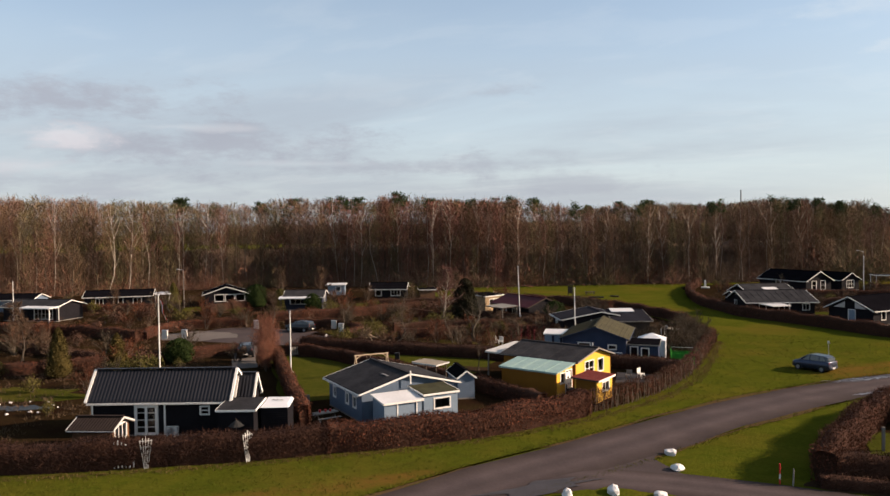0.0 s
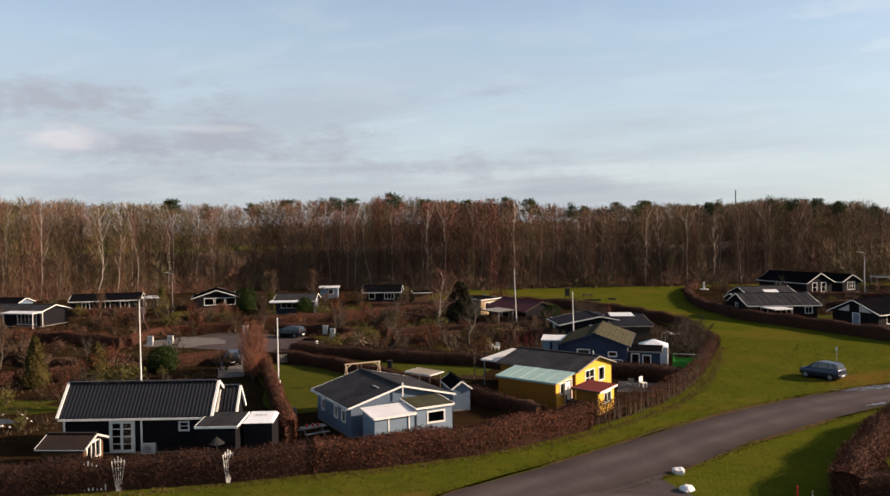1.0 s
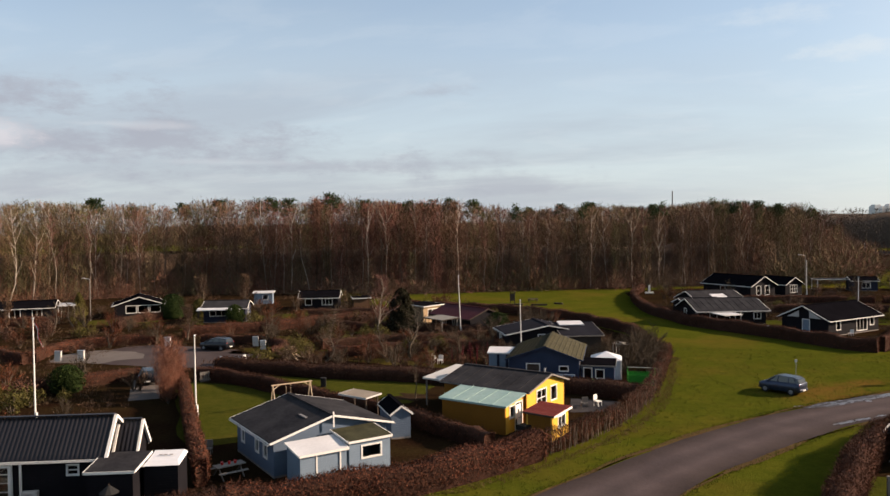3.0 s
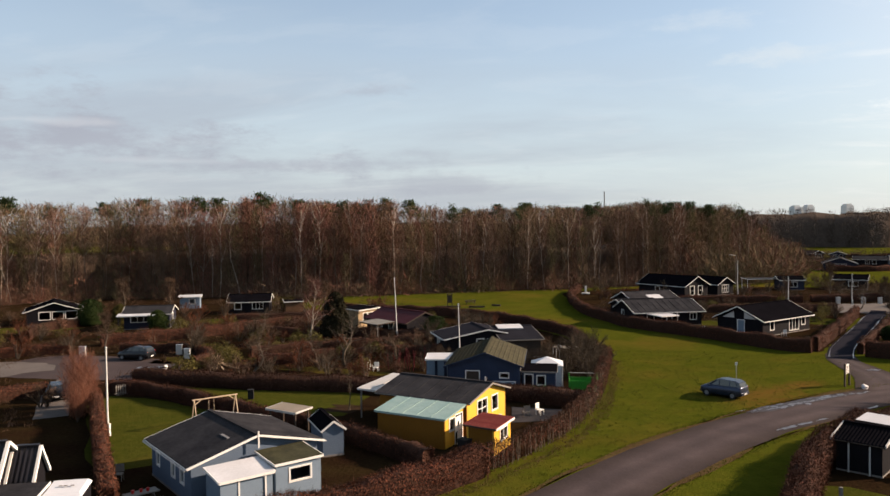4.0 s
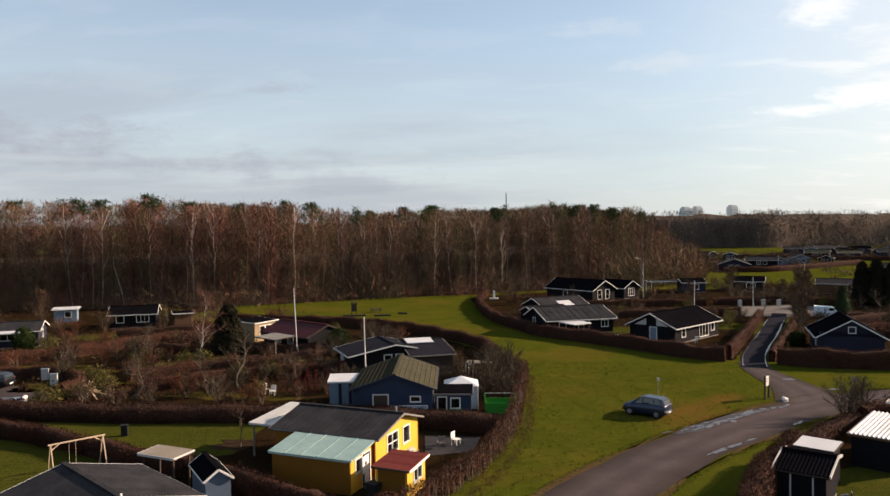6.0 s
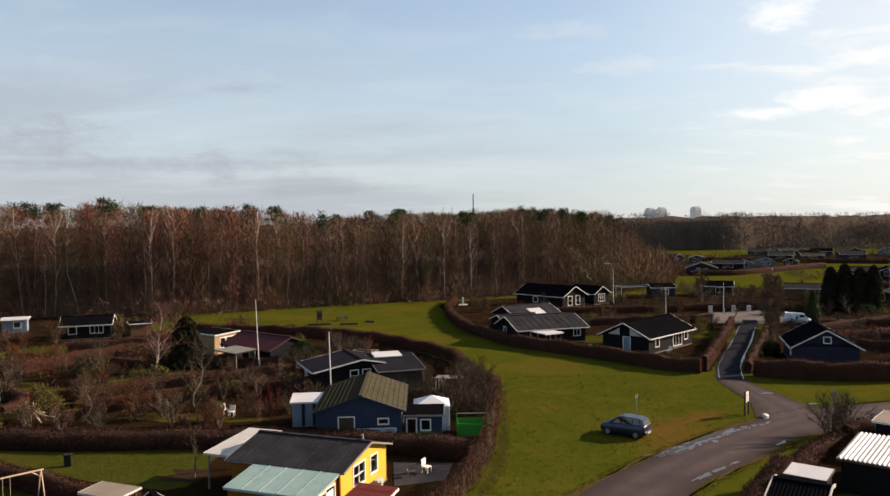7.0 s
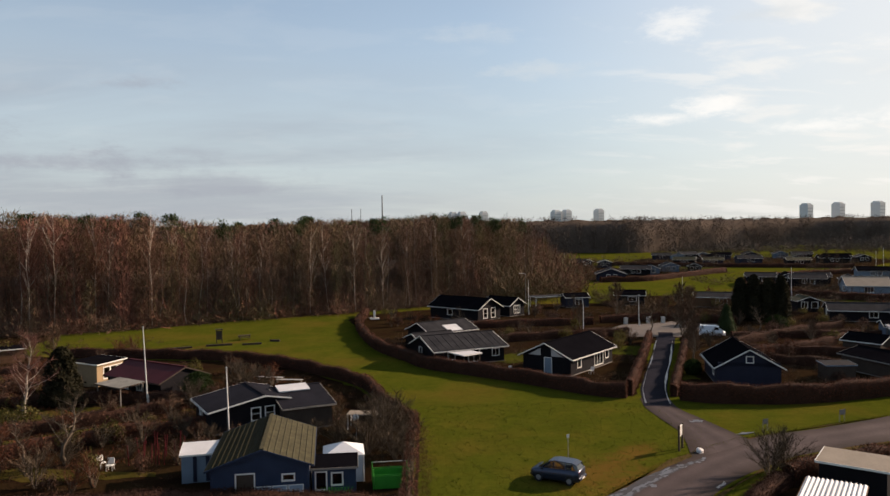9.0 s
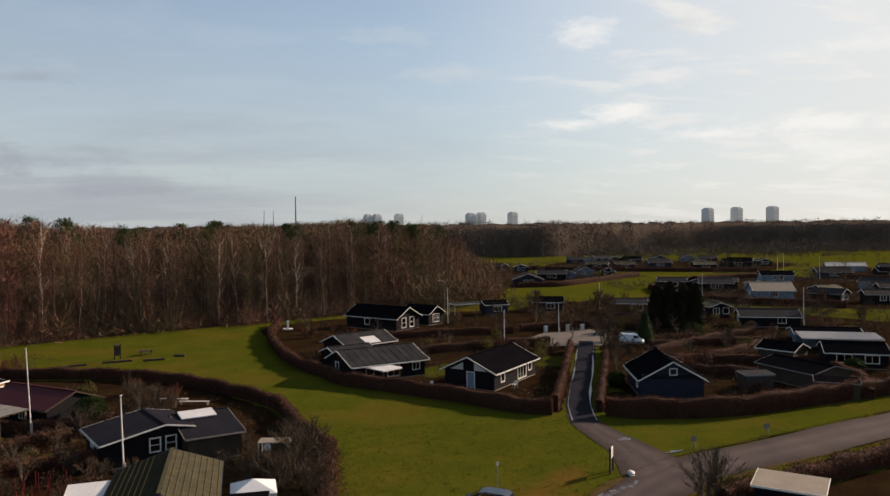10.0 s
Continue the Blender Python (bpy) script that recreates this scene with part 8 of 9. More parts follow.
for s in (-1, 1):
    part("bench_plank", boxed((-1.0, 1.0, s * 0.75 - 0.13, s * 0.75 + 0.13, 0.42, 0.47)), DARK_POST, pt)
    part("leg", beam(bmesh.new(), (s * 0.7, -0.75, 0), (s * 0.7, 0.1, 0.7), 0.07, 0.1), DARK_POST, pt)
    part("leg", beam(bmesh.new(), (s * 0.8, 0.75, 0), (s * 0.8, -0.1, 0.7), 0.07, 0.1), DARK_POST, pt)
ib = thing("notice_board", "dark roofed notice board on the meadow", "sign", pose(-30.6, 153.2, 0, 0, 0, 10))
for x in (-0.42, 0.42):
    part("post", boxed((x - 0.07, x + 0.07, -0.07, 0.07, 0, 2.2)), DARK_POST, ib)
part("board", boxed((-0.34, 0.34, -0.03, 0.03, 0.55, 2.0)), DARK_POST, ib)
part("roof", boxed((-0.6, 0.6, -0.35, 0.35, 2.2, 2.28)), DARK_POST, ib)
for x, y, a, l in ((-37.0, 147.0, 35, 2.6), (-35.2, 148.2, 20, 3.0), (-30.0, 150.3, 14, 4.0), (-21.8, 153.6, -20, 1.8), (-25.0, 150.6, 10, 3.0)):
    e = thing("log", "dark squared timber log lying on the meadow", "log", pose(x, y, 0, 0, 0, a), "logs")
    part("timber", boxed((-l / 2, l / 2, -0.15, 0.15, 0, 0.3), bevel=0.04), DARK_POST, e)
pl = thing("pillar", "white painted pillar with a square foot", "pillar", pose(-5.9, 180.0, 0))
part("shaft", boxed((-0.2, 0.2, -0.2, 0.2, 0.25, 1.75), bevel=0.03), WHITE, pl)
part("foot", boxed((-0.9, 0.9, -0.6, 0.6, 0, 0.25)), WHITE, pl)
tl = thing("trailer", "small trailer under a pale blue cover with white front", "trailer", pose(-47.6, 83.0, 0, 0, 0, 20))
part("body", boxed((-1.5, 1.2, -0.7, 0.7, 0.45, 0.85), bevel=0.05), PALEBLUE_WOOD, tl)
part("front_panel", boxed((1.21, 1.5, -0.6, 0.6, 0.4, 1.0), bevel=0.05), WHITE, tl)
for s in (-1, 1):
    part("wheel", rod(bmesh.new(), (0, s * 0.72, 0.3), (0, s * 0.88, 0.3), 0.3, sides=14), RUBBER, tl)
part("drawbar", beam(bmesh.new(), (1.2, 0, 0.4), (2.5, 0, 0.4), 0.08, 0.08), METAL, tl)
wp = thing("branch_heap", "heap of pale sawn branches in a garden", "branches", pose(-43.0, 87.9, 0))
for k in range(14):
    q = np.random.default_rng(70 + k)
    a = q.random() * 6.28
    l = 1.2 + 1.8 * q.random()
    z = 0.15 + 0.9 * q.random()
    part("branch", rod(bmesh.new(), (math.cos(a) * l, math.sin(a) * l, 0.05), (-math.cos(a) * l * 0.5, -math.sin(a) * l * 0.5, z + 0.5), 0.07, 0.03, 6), RAW_WOOD, wp)
for x, y in ((-68.5, 80.2), (-66.2, 81.2), (-63.0, 92.5), (-52, 95.4), (-49.4, 92.8), (47, 163.5), (40, 163.5), (44.4, 164)):
    e = thing("electric_cabinet" if x < 0 else "gate_post", "pale grey cabinet beside the turning place" if x < 0 else "white gate post at the turning place", "cabinet" if x < 0 else "post", pose(x, y, 0, 0, 0, 20))
    part("body", boxed((-0.35, 0.35, -0.2, 0.2, 0, 1.15), bevel=0.03), DIRTY_WHITE, e)
    part("lid", boxed((-0.39, 0.39, -0.24, 0.24, 1.152, 1.2)), METAL, e)
sq = np.random.default_rng(95)
for k in range(16):
    x, y = (-24.1 + 3.4 * (k % 8) / 7 + 0.3 * sq.normal(), 89.8 + 2.2 * (k // 8) + 0.4 * sq.normal())
    e = thing("garden_stake", "tall red garden stake in a vegetable plot", "stake", pose(x, y, 0, 5 * sq.normal(), 5 * sq.normal(), 0), "red stakes")
    part("stake", rod(bmesh.new(), (0, 0, 0), (0, 0, 1.5 + 0.6 * sq.random()), 0.04, 0.03), RED_STAKE, e)
gt = thing("garden_gate", "low grey slatted garden gate", "gate", pose(-44.6, 74.2, 0, 0, 0, 60))
for k in range(8):
    part("slat", boxed((-0.7 + k * 0.2 - 0.04, -0.7 + k * 0.2 + 0.04, -0.015, 0.015, 0.1, 1.05)), GREY_WOOD, gt)
for z in (0.3, 0.85):
    part("rail", boxed((-0.8, 0.8, 0.016, 0.05, z - 0.04, z + 0.04)), GREY_WOOD, gt)

# ---- garden plants ----
gr = np.random.default_rng(33)
birch = grow(701, 8.0, 0.14, 26, 0.20, 3.0, 2400, 0.75, 0.022, rise=1.0, droop=0.05, lean=0.12)
plant("birch_tree", "white-stemmed garden birch with fine reddish twigs", "tree", *birch, BARK_BIRCH, TWIG_RED, pose(-40.0, 107.2, 0))
apple = grow(702, 5.6, 0.17, 18, 0.30, 2.6, 800, 0.6, 0.022, rise=0.6, lean=0.22)
ap0 = plant("fruit_tree", "gnarled bare fruit tree with pale bark", "tree", *apple, BARK_GREY, TWIG_GREY, pose(-29.3, 90.8, 0), "fruit trees")
for x, y, s, a in ((-38.0, 86.8, 0.72, 80), (-33, 91.6, 0.6, 190), (-47, 107, 0.75, 20), (-90.5, 106, 0.7, 250), (-86, 97, 0.8, 60), (-52, 100, 0.7, 310), (40, 152, 0.7, 20), (8, 154, 0.8, 70), (33, 171, 0.8, 200), (58, 150, 0.7, 100), (47.0, 158, 0.6, 10)):
    copy_thing(ap0, pose(x, y, 0, 0, 0, a)).scale = (s, s, s)
bush_a = shrub_parts(710, 3.6, 2.7, 26, 1500, 0.75, 0.026)
ba = plant("bare_shrub", "large bare shrub of arching grey twigs", "shrub", *bush_a, BARK_GREY, TWIG_GREY, pose(-4.3, 92.6, 0), "bare shrubs", "stem", "crown")
for x, y, s, a in ((-4.8, 97.0, 0.9, 50), (-2.6, 86.8, 0.5, 10), (-2.3, 90.4, 0.6, 70), (-2.2, 94.6, 0.62, 120), (-3.2, 100.5, 0.6, 200), (-8.0, 92.4, 0.7, 300), (-24, 108.6, 0.8, 40), (-17.5, 112.5, 0.9, 90), (-20.5, 117, 0.9, 140), (46, 150.5, 1.25, 30), (41, 137, 0.8, 130), (44.5, 131, 0.7, 20), (23.2, 80.4, 0.92, 15), (25.2, 82.2, 0.85, 100), (-3.6, 95.6, 1.05, 220), (-5.6, 90.2, 0.9, 260), (-3.4, 88.6, 0.75, 30)):
    copy_thing(ba, pose(x, y, 0, 0, 0, a)).scale = (s, s, s)
rust_w, rust_t = shrub_parts(720, 5.3, 1.5, 30, 1500, 0.6, 0.026)
rq = np.random.default_rng(721)
rd = unit(rq.normal(size=(4200, 3))) * (rq.random((4200, 1)) ** 0.7) * [1.7, 1.7, 2.6] + [0, 0, 2.75]
rust_a = rust_w, joined([rust_t, slivers(rd, unit(rq.normal(size=(4200, 3)) * 0.5 + [0, 0, 0.9]), 0.35 + 0.3 * rq.random(4200), np.full(4200, 0.02), rq)])
ra = plant("rust_shrub", "tall upright shrub with rust-red twigs", "shrub", *rust_a, BARK_GREY, TWIG_ROSE, pose(-44.6, 68.4, 0), "rust-red shrubs", "stem", "crown")
for x, y, s, a in ((-43.4, 66.8, 0.8, 60), (-42.4, 65.2, 0.6, 150), (-45.6, 70.0, 0.65, 90)):
    copy_thing(ra, pose(x, y, 0, 0, 0, a)).scale = (s, s, s)
mid = []
for k, (tw, lab) in enumerate(((TWIG_BROWN, "bare brown garden shrub"), (TWIG_RUST, "garden shrub with rusty winter twigs"), (TWIG_GREY, "grey-brown leafless garden shrub"), (BEECH_BARE, "garden shrub with withered brown leaves"), (OLIVE_LEAF, "olive-brown evergreen garden shrub"))):
    m = pose(*((-66, 62, 0), (-36.5, 95, 0), (-53, 102, 0), (-75, 72, 0), (-80, 96, 0))[k])
    if k < 3:
        w, t = shrub_parts(730 + k, 2.1, 1.35, 16, 640, 0.5, 0.027)
        mid.append(plant("garden_shrub", lab, "shrub", w, t, BARK_GREY, tw, m, "garden shrubs", "stem", "crown"))
    else:
        q = np.random.default_rng(740 + k)
        n = 620
        d = unit(q.normal(size=(n, 3)))
        rad = 1.15 * (0.75 + 0.35 * np.sin(4 * d[:, 0] + 2) * np.sin(3 * d[:, 1] + 1) + 0.12 * q.normal(size=n))
        P = d * rad[:, None] * [1, 1, 0.8] + [0, 0, 0.95]
        P[:, 2] = np.maximum(P[:, 2], 0.05)
        e = thing("garden_shrub", lab, "shrub", m, "garden shrubs")
        w, _ = shrub_parts(750 + k, 1.6, 0.8, 9, 40, 0.3, 0.02)
        soup("stem", *w, BARK_GREY, e)
        soup("foliage", *leaves(P, 0.17, q, d), tw, e)
        mid.append(e)


def free_spot(x, y, near=1.0):
    """Keep plants off roads, lawns and buildings."""
    for cx, cy, r in ((-37, 45.5, 8), (-24, 55, 7), (-14, 68, 8), (-12.7, 85, 7), (-15, 100, 8), (-30, 116, 7), (-58, 86, 11), (-104, 92, 7), (-107, 111, 8), (-90, 121, 6), (-71, 118, 6), (-64, 139, 5), (20, 125, 9), (6, 132, 8), (5, 147, 6), (12, 178, 9), (20, 182, 5), (37.6, 114, 7), (44, 156, 11), (-36, 68, 8), (-50, 74, 5), (75, 134, 8), (56, 114.6, 6.5), (83, 157.7, 7), (69.5, 122.4, 6), (-33, 110, 4), (-38, 122, 4)):
        if math.hypot(x - cx, y - cy) < r * near:
            return False
    for px, py in ((-42, 103.8), (-39.5, 105), (-37.4, 106.5), (-40, 94.2), (-37.3, 95.8), (-34.6, 97.3), (-31.8, 98.8), (-29, 100.4)):
        if math.hypot(x - px, y - py) < 2.1 * near:
            return False
    for px, py in glide([(23.6, 85.5), (23.4, 101), (28.2, 116.5), (33.6, 129), (43, 152)], 3):
        if math.hypot(x - px, y - py) < 3.2:
            return False
    return True


def plots(n, inside, smin, smax):
    done = 0
    for _ in range(n * 20):
        x, y = inside()
        if not free_spot(x, y):
            continue
        s = gr.uniform(smin, smax)
        c = copy_thing(mid[gr.integers(len(mid))], pose(x, y, 0, 0, 0, gr.uniform(0, 360)))
        c.scale = (s * gr.uniform(0.85, 1.2), s * gr.uniform(0.85, 1.2), s)
        done += 1
        if done >= n:
            return


for x, y, k in ((-21.8, 97.6, 0.8), (-20.4, 96.0, 0.75), (-16.4, 95.2, 0.7), (-14.6, 95.6, 0.75), (-12.4, 94.8, 0.7), (-10.2, 95.6, 0.8), (-8.6, 101.0, 0.8), (-23.6, 100.5, 0.8), (-19.2, 95.4, 0.8), (-17.0, 94.2, 0.75), (-22.6, 99.2, 0.8)):
    copy_thing(mid[0 if k < 0.78 else 2], pose(x, y, 0, 0, 0, x * 50)).scale = (1.15 * k, 1.15 * k, 0.95 * k)
sap = grow(765, 3.2, 0.05, 9, 0.3, 0.7, 160, 0.4, 0.016, rise=1.0)
plant("young_tree", "thin young tree in an oval leafy bed", "tree", *sap, BARK_GREY, TWIG_GREY, pose(-22.4, 72.2, 0))
plots(110, lambda: (gr.uniform(-118, -48), gr.uniform(52, 128)), 0.6, 1.35)
plots(104, lambda: (gr.uniform(-50, -17), gr.uniform(82.5, 127)), 0.55, 1.2)
plots(16, lambda: (gr.uniform(-66, -44), gr.uniform(40, 64)), 0.6, 1.2)
plots(46, lambda: (gr.uniform(-4, 34), gr.uniform(136, 190)), 0.6, 1.2)
plots(80, lambda: (gr.uniform(44, 98), gr.uniform(110, 175)), 0.6, 1.2)
plots(14, lambda: (gr.uniform(-75, -40), gr.uniform(128, 150)), 0.8, 1.5)
plots(12, lambda: (gr.uniform(40, 90), gr.uniform(176, 215)), 0.8, 1.5)


# brown trees of the lane and the far gardens
lane_tree = grow(760, 5.6, 0.13, 20, 0.18, 2.2, 1700, 0.7, 0.035, rise=0.9, lean=0.1)
lt0 = plant("garden_tree", "dense brown leafless garden tree", "tree", *lane_tree, BARK_GREY, TWIG_BROWN, pose(36.2, 124.6, 0), "brown garden trees")
for x, y, k, a in ((40.3, 170.4, 1.2, 10), (38.4, 129.6, 0.8, 70), (46.5, 150.5, 1.3, 40), (44.4, 148.4, 0.9, 200), (53, 170, 1.15, 100), (55.5, 172, 1.0, 150), (49, 167.5, 0.8, 10), (72, 172, 0.9, 60), (88, 143, 0.9, 30), (94, 160, 1.1, 200), (60, 137, 0.6, 250), (30, 158, 0.8, 300), (-76, 132, 1.1, 20), (-48, 133, 1.0, 70), (-86, 133, 1.1, 140), (-112, 122, 1.0, 200), (-64, 98, 0.8, 100), (-95, 98, 0.8, 10), (-72, 62, 0.8, 90), (-84, 71, 0.9, 150)):
    copy_thing(lt0, pose(x, y, 0, 0, 0, a)).scale = (k, k, k)

scrub_t = [bush_cloud(770 + k, 95, 0.042) for k in range(4)]
sc = []
for x0, x1, y0, y1, n in ((68, 224, 326, 392, 330), (70, 122, 286, 320, 80), (92, 160, 188, 268, 210), (152, 234, 236, 304, 180), (42, 110, 172, 212, 150), (100, 130, 130, 180, 70), (160, 330, 414, 470, 240), (150, 400, 470, 520, 200)):
    sc.append(np.column_stack([gr.uniform(x0, x1, n), gr.uniform(y0, y1, n)]))
sc = np.vstack(sc)
sv, sf_ = scatter(scrub_t, sc, 1.2 + 2.6 * gr.random(len(sc)) ** 2, gr)
tagged(soup("garden_scrub", sv, sf_, TWIG_BROWN), "brown shrubs and hedges of the distant gardens", "shrubs", kind="stuff")
far_trees = np.column_stack([gr.uniform(60, 300, 150), gr.uniform(180, 440, 150)])
far_trees = far_trees[(np.hypot(far_trees[:, 0] - 100, far_trees[:, 1] - 250) > 34) & (np.hypot(far_trees[:, 0] - 112, far_trees[:, 1] - 435) > 50) & (far_trees[:, 0] > 90)][:130]
sv, sf_ = scatter([t[1] for t in far_t], far_trees, 4 + 4 * gr.random(len(far_trees)), gr)
tagged(soup("garden_scrub", sv, sf_, TWIG_BROWN), "small bare trees among the distant gardens", "trees", kind="stuff")
row = np.column_stack([np.linspace(250, 700, 210), 468 + 12 * np.sin(np.linspace(0, 6, 210)) + gr.normal(size=210) * 4])
sv, sf_ = scatter([t[1] for t in far_t], row, 6 + 6 * gr.random(len(row)), gr)
sr = np.random.default_rng(78)
band = np.column_stack([sr.uniform(170, 640, 680), 520 - 60 * sr.random(680) ** 1.2])
bv, bf = scatter(scrub_t, band, 2.5 + 6.5 * sr.random(680) ** 1.5, sr)
tagged(soup("garden_scrub", bv, bf, FAR_TWIG), "brown scrub along the foot of the far forest", "shrubs", kind="stuff")
tagged(soup("tree_row", sv, sf_, FAR_TWIG), "row of bare trees before the far forest", "trees", kind="stuff")


low_t = [bush_cloud(790 + k, 80, 0.036) for k in range(4)]
lp = []
for x0, x1, y0, y1, n in ((-116, -18, 52, 128, 700), (-130, -40, 124, 160, 260), (42, 100, 104, 176, 700), (0, 36, 134, 200, 240), (36, 112, 166, 216, 260), (-24, -5, 90, 120, 110)):
    q = np.column_stack([gr.uniform(x0, x1, n), gr.uniform(y0, y1, n)])
    lp += [p for p in q if free_spot(*p, 0.72) and not (-48 < p[0] < 20 and p[1] < 82) and not (p[0] > -26 and p[0] < -4 and p[0] + p[1] > 109)]
lp = np.array(lp)
sv, sf_ = scatter(low_t, lp, 0.5 + 1.1 * gr.random(len(lp)) ** 1.2, gr)
tagged(soup("low_scrub", sv, sf_, TWIG_UNDER), "low brown shrubs and withered beds in the gardens", "shrubs", kind="stuff")


def dead_plants(n, x0, x1, y0, y1, mat, label, size=0.42, near=0.72):
    P = np.column_stack([gr.uniform(x0, x1, n), gr.uniform(y0, y1, n)])
    P = P[np.sin(P[:, 0] * 0.9) + np.sin(P[:, 1] * 0.7) + gr.normal(size=len(P)) * 0.5 > 0]
    P = np.array([p for p in P if free_spot(*p, near) and not (p[0] > -4 and p[0] < 24 and p[0] + p[1] < 131)])
    S = np.repeat(np.column_stack([P, np.zeros(len(P))]), 7, axis=0)
    S[:, :2] += gr.normal(size=(len(S), 2)) * 0.22
    W = unit(gr.normal(size=(len(S), 3)) * [0.6, 0.6, 0.2] + [0, 0, 0.9])
    v, f = slivers(S, W, size * (0.4 + gr.random(len(S))), 0.028 + 0.025 * gr.random(len(S)), gr)
    tagged(soup("dead_perennials", v, f, mat), label, "plants", kind="stuff")


dead_plants(3600, -116, -48, 50, 130, TWIG_BROWN, "dead brown stalks in the garden beds")
dead_plants(2600, -48, -16, 86, 128, TWIG_RUST, "rusty dead stalks in the vegetable plots")
dead_plants(1200, -66, -44, 36, 64, TWIG_BROWN, "dead brown stalks beside the hedge")
dead_plants(900, -11, -3, 87, 106, TWIG_GREY, "grey dead stalks behind the roadside hedge")
dead_plants(1500, 10, 34, 110, 136, TWIG_BROWN, "dead brown stalks round a black cottage")
dead_plants(900, 30, 50, 107, 128, TWIG_BROWN, "dead brown stalks round a navy cottage")
dead_plants(1600, 0, 34, 134, 190, TWIG_GREY, "grey dead stalks between dark cottages")
dead_plants(2600, 44, 100, 108, 176, TWIG_BROWN, "dead brown stalks in bare garden plots")


def conifer(x, y, H, R, mat, label, seed, round_top=0.0, name="conifer"):
    q = np.random.default_rng(seed)
    n = int(2600 + 300 * H * R)
    h = q.random(n)
    prof = (1 - h) ** (0.38 if round_top == 0.2 else 0.62) * np.clip(h / 0.12 + 0.45, 0, 1)
    if round_top >= 0.5:
        prof = np.sqrt(np.clip(1 - (2 * h - 0.9) ** 2 * 0.85, 0.02, 1)) * 0.9
    a = q.random(n) * 6.283
    rad = R * prof * (0.82 + 0.2 * np.sin(a * 5 + h * 14) * 0.6 + 0.12 * q.normal(size=n))
    P = np.column_stack([np.cos(a) * rad, np.sin(a) * rad, 0.1 + h * (H - 0.1)])
    out = unit(np.column_stack([np.cos(a), np.sin(a), np.full(n, 0.5)]))
    e = thing(name, label, "tree" if H > 2.7 else "shrub", pose(x, y, 0))
    soup("trunk", *tube(np.array([[0, 0, 0], [0, 0, H * 0.5], [0, 0, H * 0.93]]), np.array([0.12, 0.09, 0.02]), 6), BARK_DARK, e)
    core = tube(np.array([[0, 0, 0.05], [0, 0, H * 0.12], [0, 0, H * 0.55], [0, 0, H * 0.93]]), R * (np.array([0.6, 0.85, 0.66, 0.12]) if round_top == 0.2 else np.array([0.55, 0.8, 0.52, 0.08])), 9)
    soup("inner_foliage", *core, mat, e)
    soup("foliage", *leaves(P, 0.17 if H < 6 else 0.36, q, out, 0.5), mat, e)
    return e


conifer(-60.2, 56.4, 4.9, 1.4, OLIVE_CONIFER, "broad upright evergreen cypress", 801)
conifer(-57.0, 60.6, 3.9, 1.3, OLIVE_CONIFER, "rounded upright evergreen cypress", 803)
conifer(-54.4, 66.6, 2.6, 1.75, EVERGREEN, "round dark green evergreen bush", 804, 1.0, "evergreen_bush")
conifer(-38.0, 111.4, 6.2, 2.1, DARK_OLIVE, "dark loose-branched conifer among gardens", 805, 0.2)
conifer(-81.5, 118.4, 4.2, 2.4, EVERGREEN, "dark evergreen tree beside a cottage", 806, 1.0, "evergreen_bush")
conifer(-66.5, 113.5, 3.2, 1.6, EVERGREEN, "round green evergreen beside a veranda", 807, 1.0, "evergreen_bush")
conifer(-99, 116.5, 4.4, 1.5, OLIVE_LEAF, "yellowish evergreen tree by a lamp post", 808)
conifer(-78, 121, 3.2, 1.6, OLIVE_LEAF, "olive green evergreen shrub", 809, 1.0, "evergreen_bush")
for k, (x, y, h, r) in enumerate(((62.6, 165.2, 8.0, 1.9), (64.6, 164.0, 8.6, 2.0), (66.8, 162.8, 8.0, 1.9), (68.6, 161.6, 8.4, 1.8))):
    conifer(x, y, h, r, DARK_OLIVE, "tall dark broad cypress in a row", 820 + k, 0.2)
conifer(51.4, 147.2, 5.2, 1.7, PINE_NEEDLE, "dark pointed conifer beside a navy cottage", 830)
conifer(33.2, 117.5, 1.9, 1.2, EVERGREEN, "round dark evergreen beside the lane hedge", 831, 1.0, "evergreen_bush")
conifer(62, 151, 2.6, 2.0, EVERGREEN, "round dark evergreen in a bare plot", 832, 1.0, "evergreen_bush")
conifer(66.5, 118.4, 1.8, 1.4, EVERGREEN, "round dark evergreen by a blue-grey cottage", 833, 1.0, "evergreen_bush")
conifer(-24.3, 112.6, 3.0, 1.9, EVERGREEN, "glossy evergreen bush beside a maroon roof", 834, 1.0, "evergreen_bush")

# ---- towers and mast on the horizon ----
for x, w, h in ((181, 26, 50), (204, 26, 51), (262, 26, 51), (455, 28, 52), (484, 28, 53), (572, 28, 54), (1150, 34, 62), (1241, 34, 64), (1356, 36, 66)):
    e = thing("tower_block", "distant pale concrete tower block", "tower block", pose(x, 2000, 0, 0, 0, 25), "tower blocks on the horizon")
    w *= 0.72
    part("wall", boxed((-w / 2, w / 2, -w / 2, w / 2, 0, h)), HAZY, e)
    part("roof", boxed((-w * 0.36, w * 0.36, -w * 0.36, w * 0.36, h, h + 4)), HAZY, e)
    for k in range(6):
        part("window_band", boxed((-w / 2 + 1, w / 2 - 1, -w / 2 - 0.4, -w / 2 - 0.02, 8 + k * (h - 10) / 6, 10 + k * (h - 10) / 6)), HAZY_DARK, e)
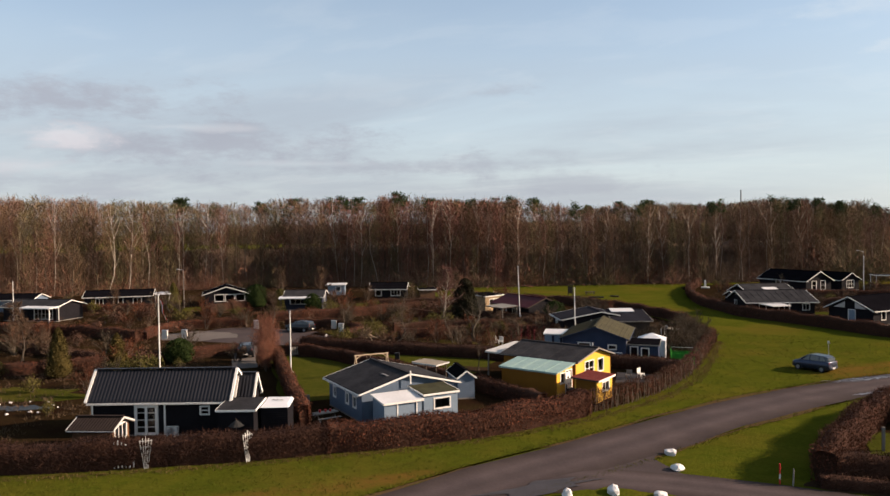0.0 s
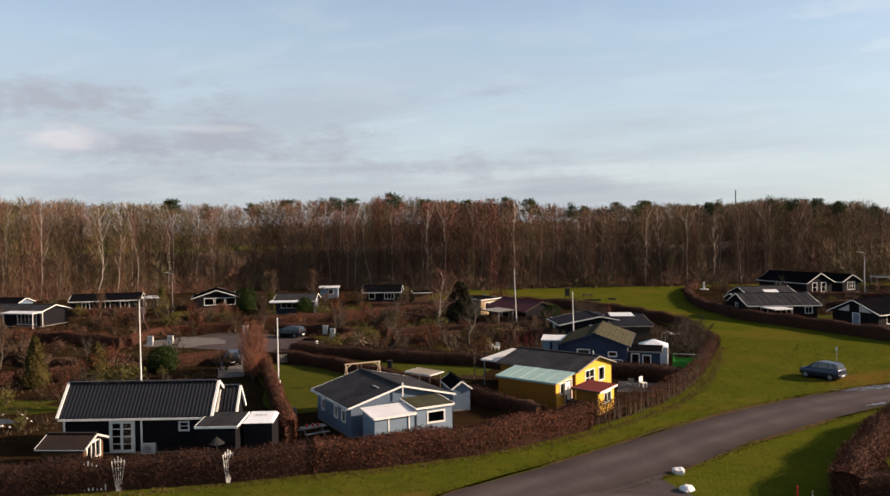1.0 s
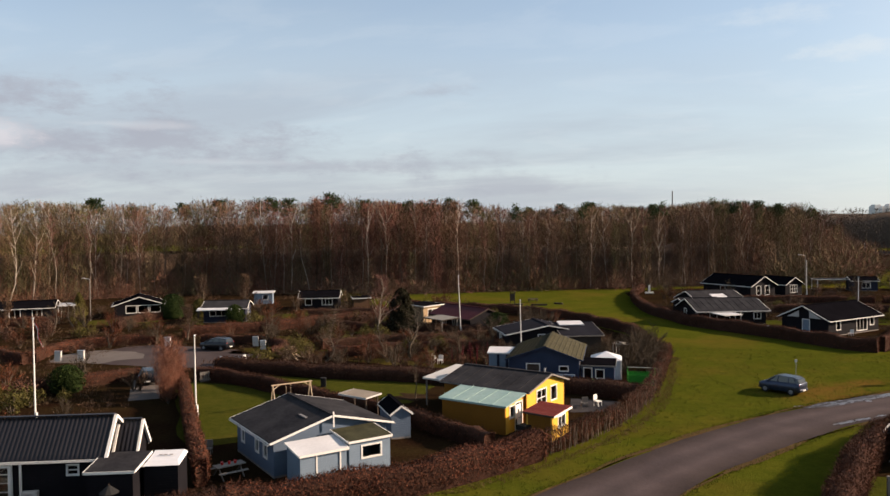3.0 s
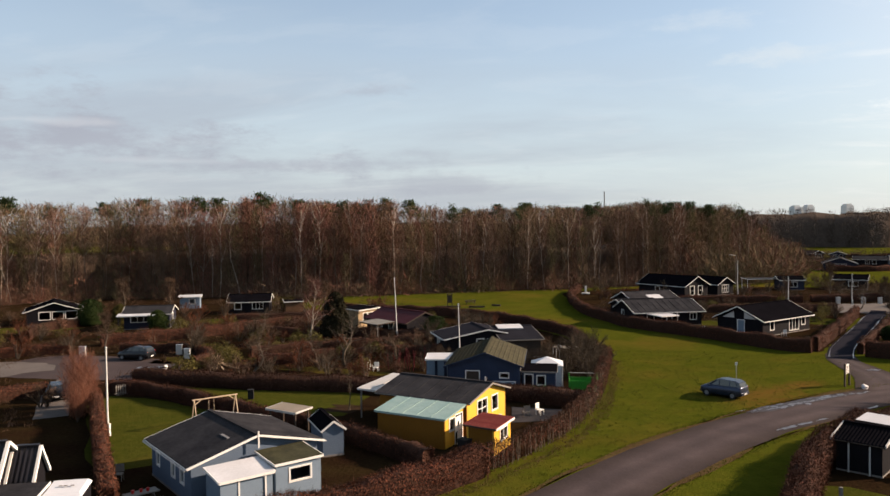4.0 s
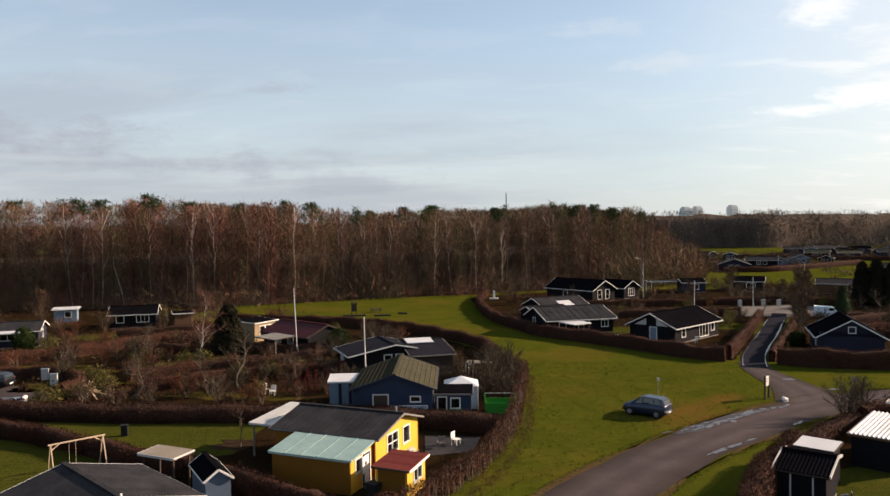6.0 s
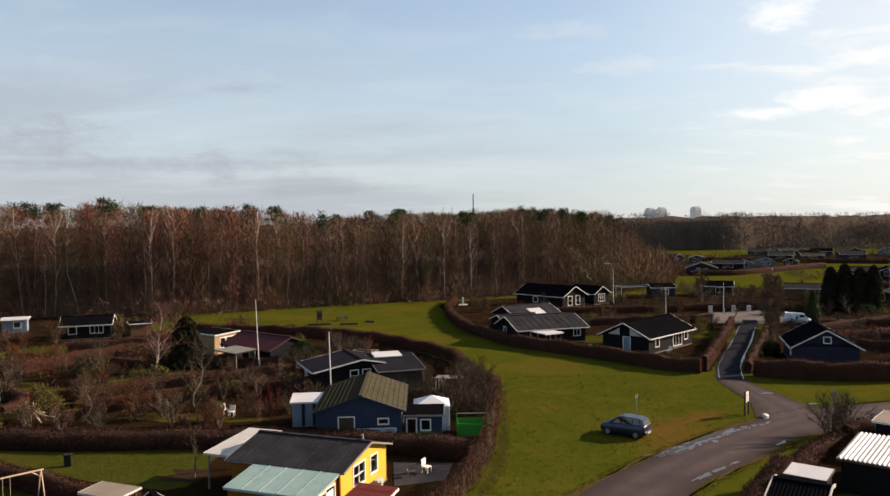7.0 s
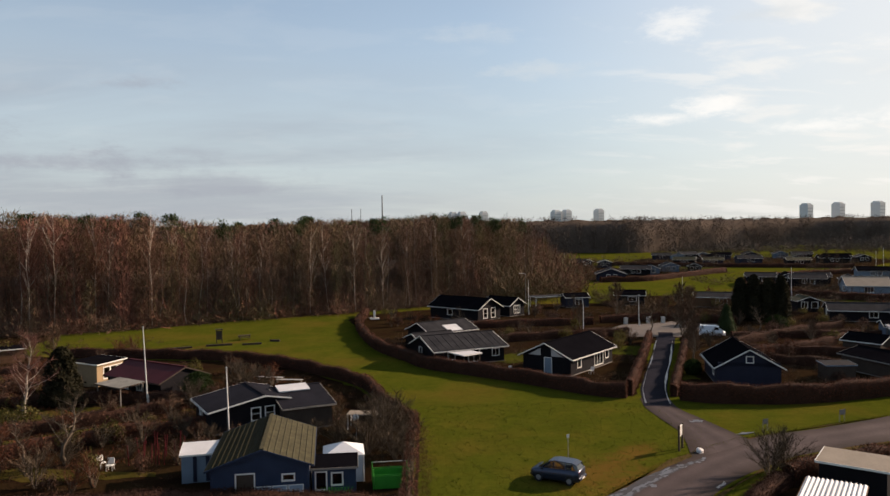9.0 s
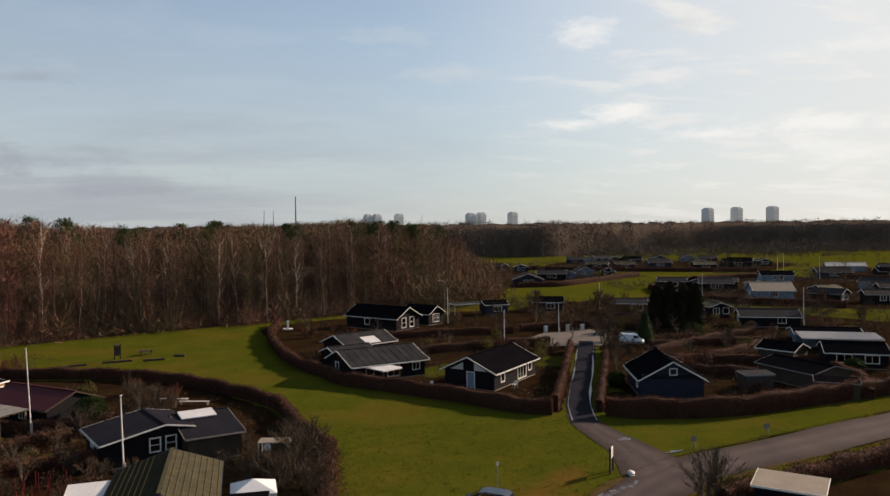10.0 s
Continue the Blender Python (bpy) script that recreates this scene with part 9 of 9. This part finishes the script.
for x, y, h, r in ((-3, 3000, 142, 3.2), (-122, 3000, 90, 1.6), (-87, 3000, 90, 1.6), (324, 2000, 50, 0.8)):
    e = thing("radio_mast", "thin grey mast far beyond the forest", "mast", pose(x, y, 0))
    part("shaft", rod(bmesh.new(), (0, 0, 0), (0, 0, h), r, r * 0.6, 8), PAVING, e)

# ---- loose grass along edges ----
def tufts(name, P, size, mat, label):
    q = np.random.default_rng(len(P))
    S = np.repeat(np.column_stack([P, np.full(len(P), 0.0)]), 5, axis=0)
    S[:, :2] += q.normal(size=(len(S), 2)) * 0.10
    W = unit(q.normal(size=(len(S), 3)) * [0.5, 0.5, 0.1] + [0, 0, 1.0])
    v, f = slivers(S, W, size * (0.5 + q.random(len(S))), np.full(len(S), 0.03), q)
    tagged(soup(name, v, f, mat), label, "grass", kind="stuff")


edge = glide(MAIN, 0.5)
en = sides_of(edge)
near = (edge[:, 1] > 30) & (edge[:, 1] < 100)
E1 = np.vstack([edge[near] + en[near] * s * (2.85 + gr.random((near.sum(), 1)) * 0.5) for s in (-1, 1) for _ in range(5)])
hl = glide([(-54, 25.4), (-38.0, 32.5), (-30.2, 36.9), (-21.7, 42.8), (-16.8, 46.7), (-11.2, 52.9), (-8.1, 57.7), (-4.7, 64.4), (-3.2, 68.9), (-1.9, 75.6), (-1.2, 84.7), (-0.8, 98)], 0.35)
E2 = np.vstack([hl + gr.normal(size=hl.shape) * 0.28 for _ in range(7)])
tufts("grass_edge", E1, 0.14, GREEN_BLADE, "loose green grass along the road edge")
tufts("dry_grass", E2, 0.16, STRAW, "dry yellow grass along the hedge foot")
M1 = np.column_stack([gr.uniform(-40, 24, 14000), gr.uniform(30, 106, 14000)])
hx = np.interp(M1[:, 1], hl[:, 1], hl[:, 0])
rx_ = np.interp(M1[:, 1], edge[:, 1], edge[:, 0])
M1 = M1[(M1[:, 0] > hx + 0.2) & (M1[:, 0] < rx_ - 4.0)]
tufts("meadow_tufts", M1, 0.13, GREEN_BLADE, "short uneven tufts of meadow grass")
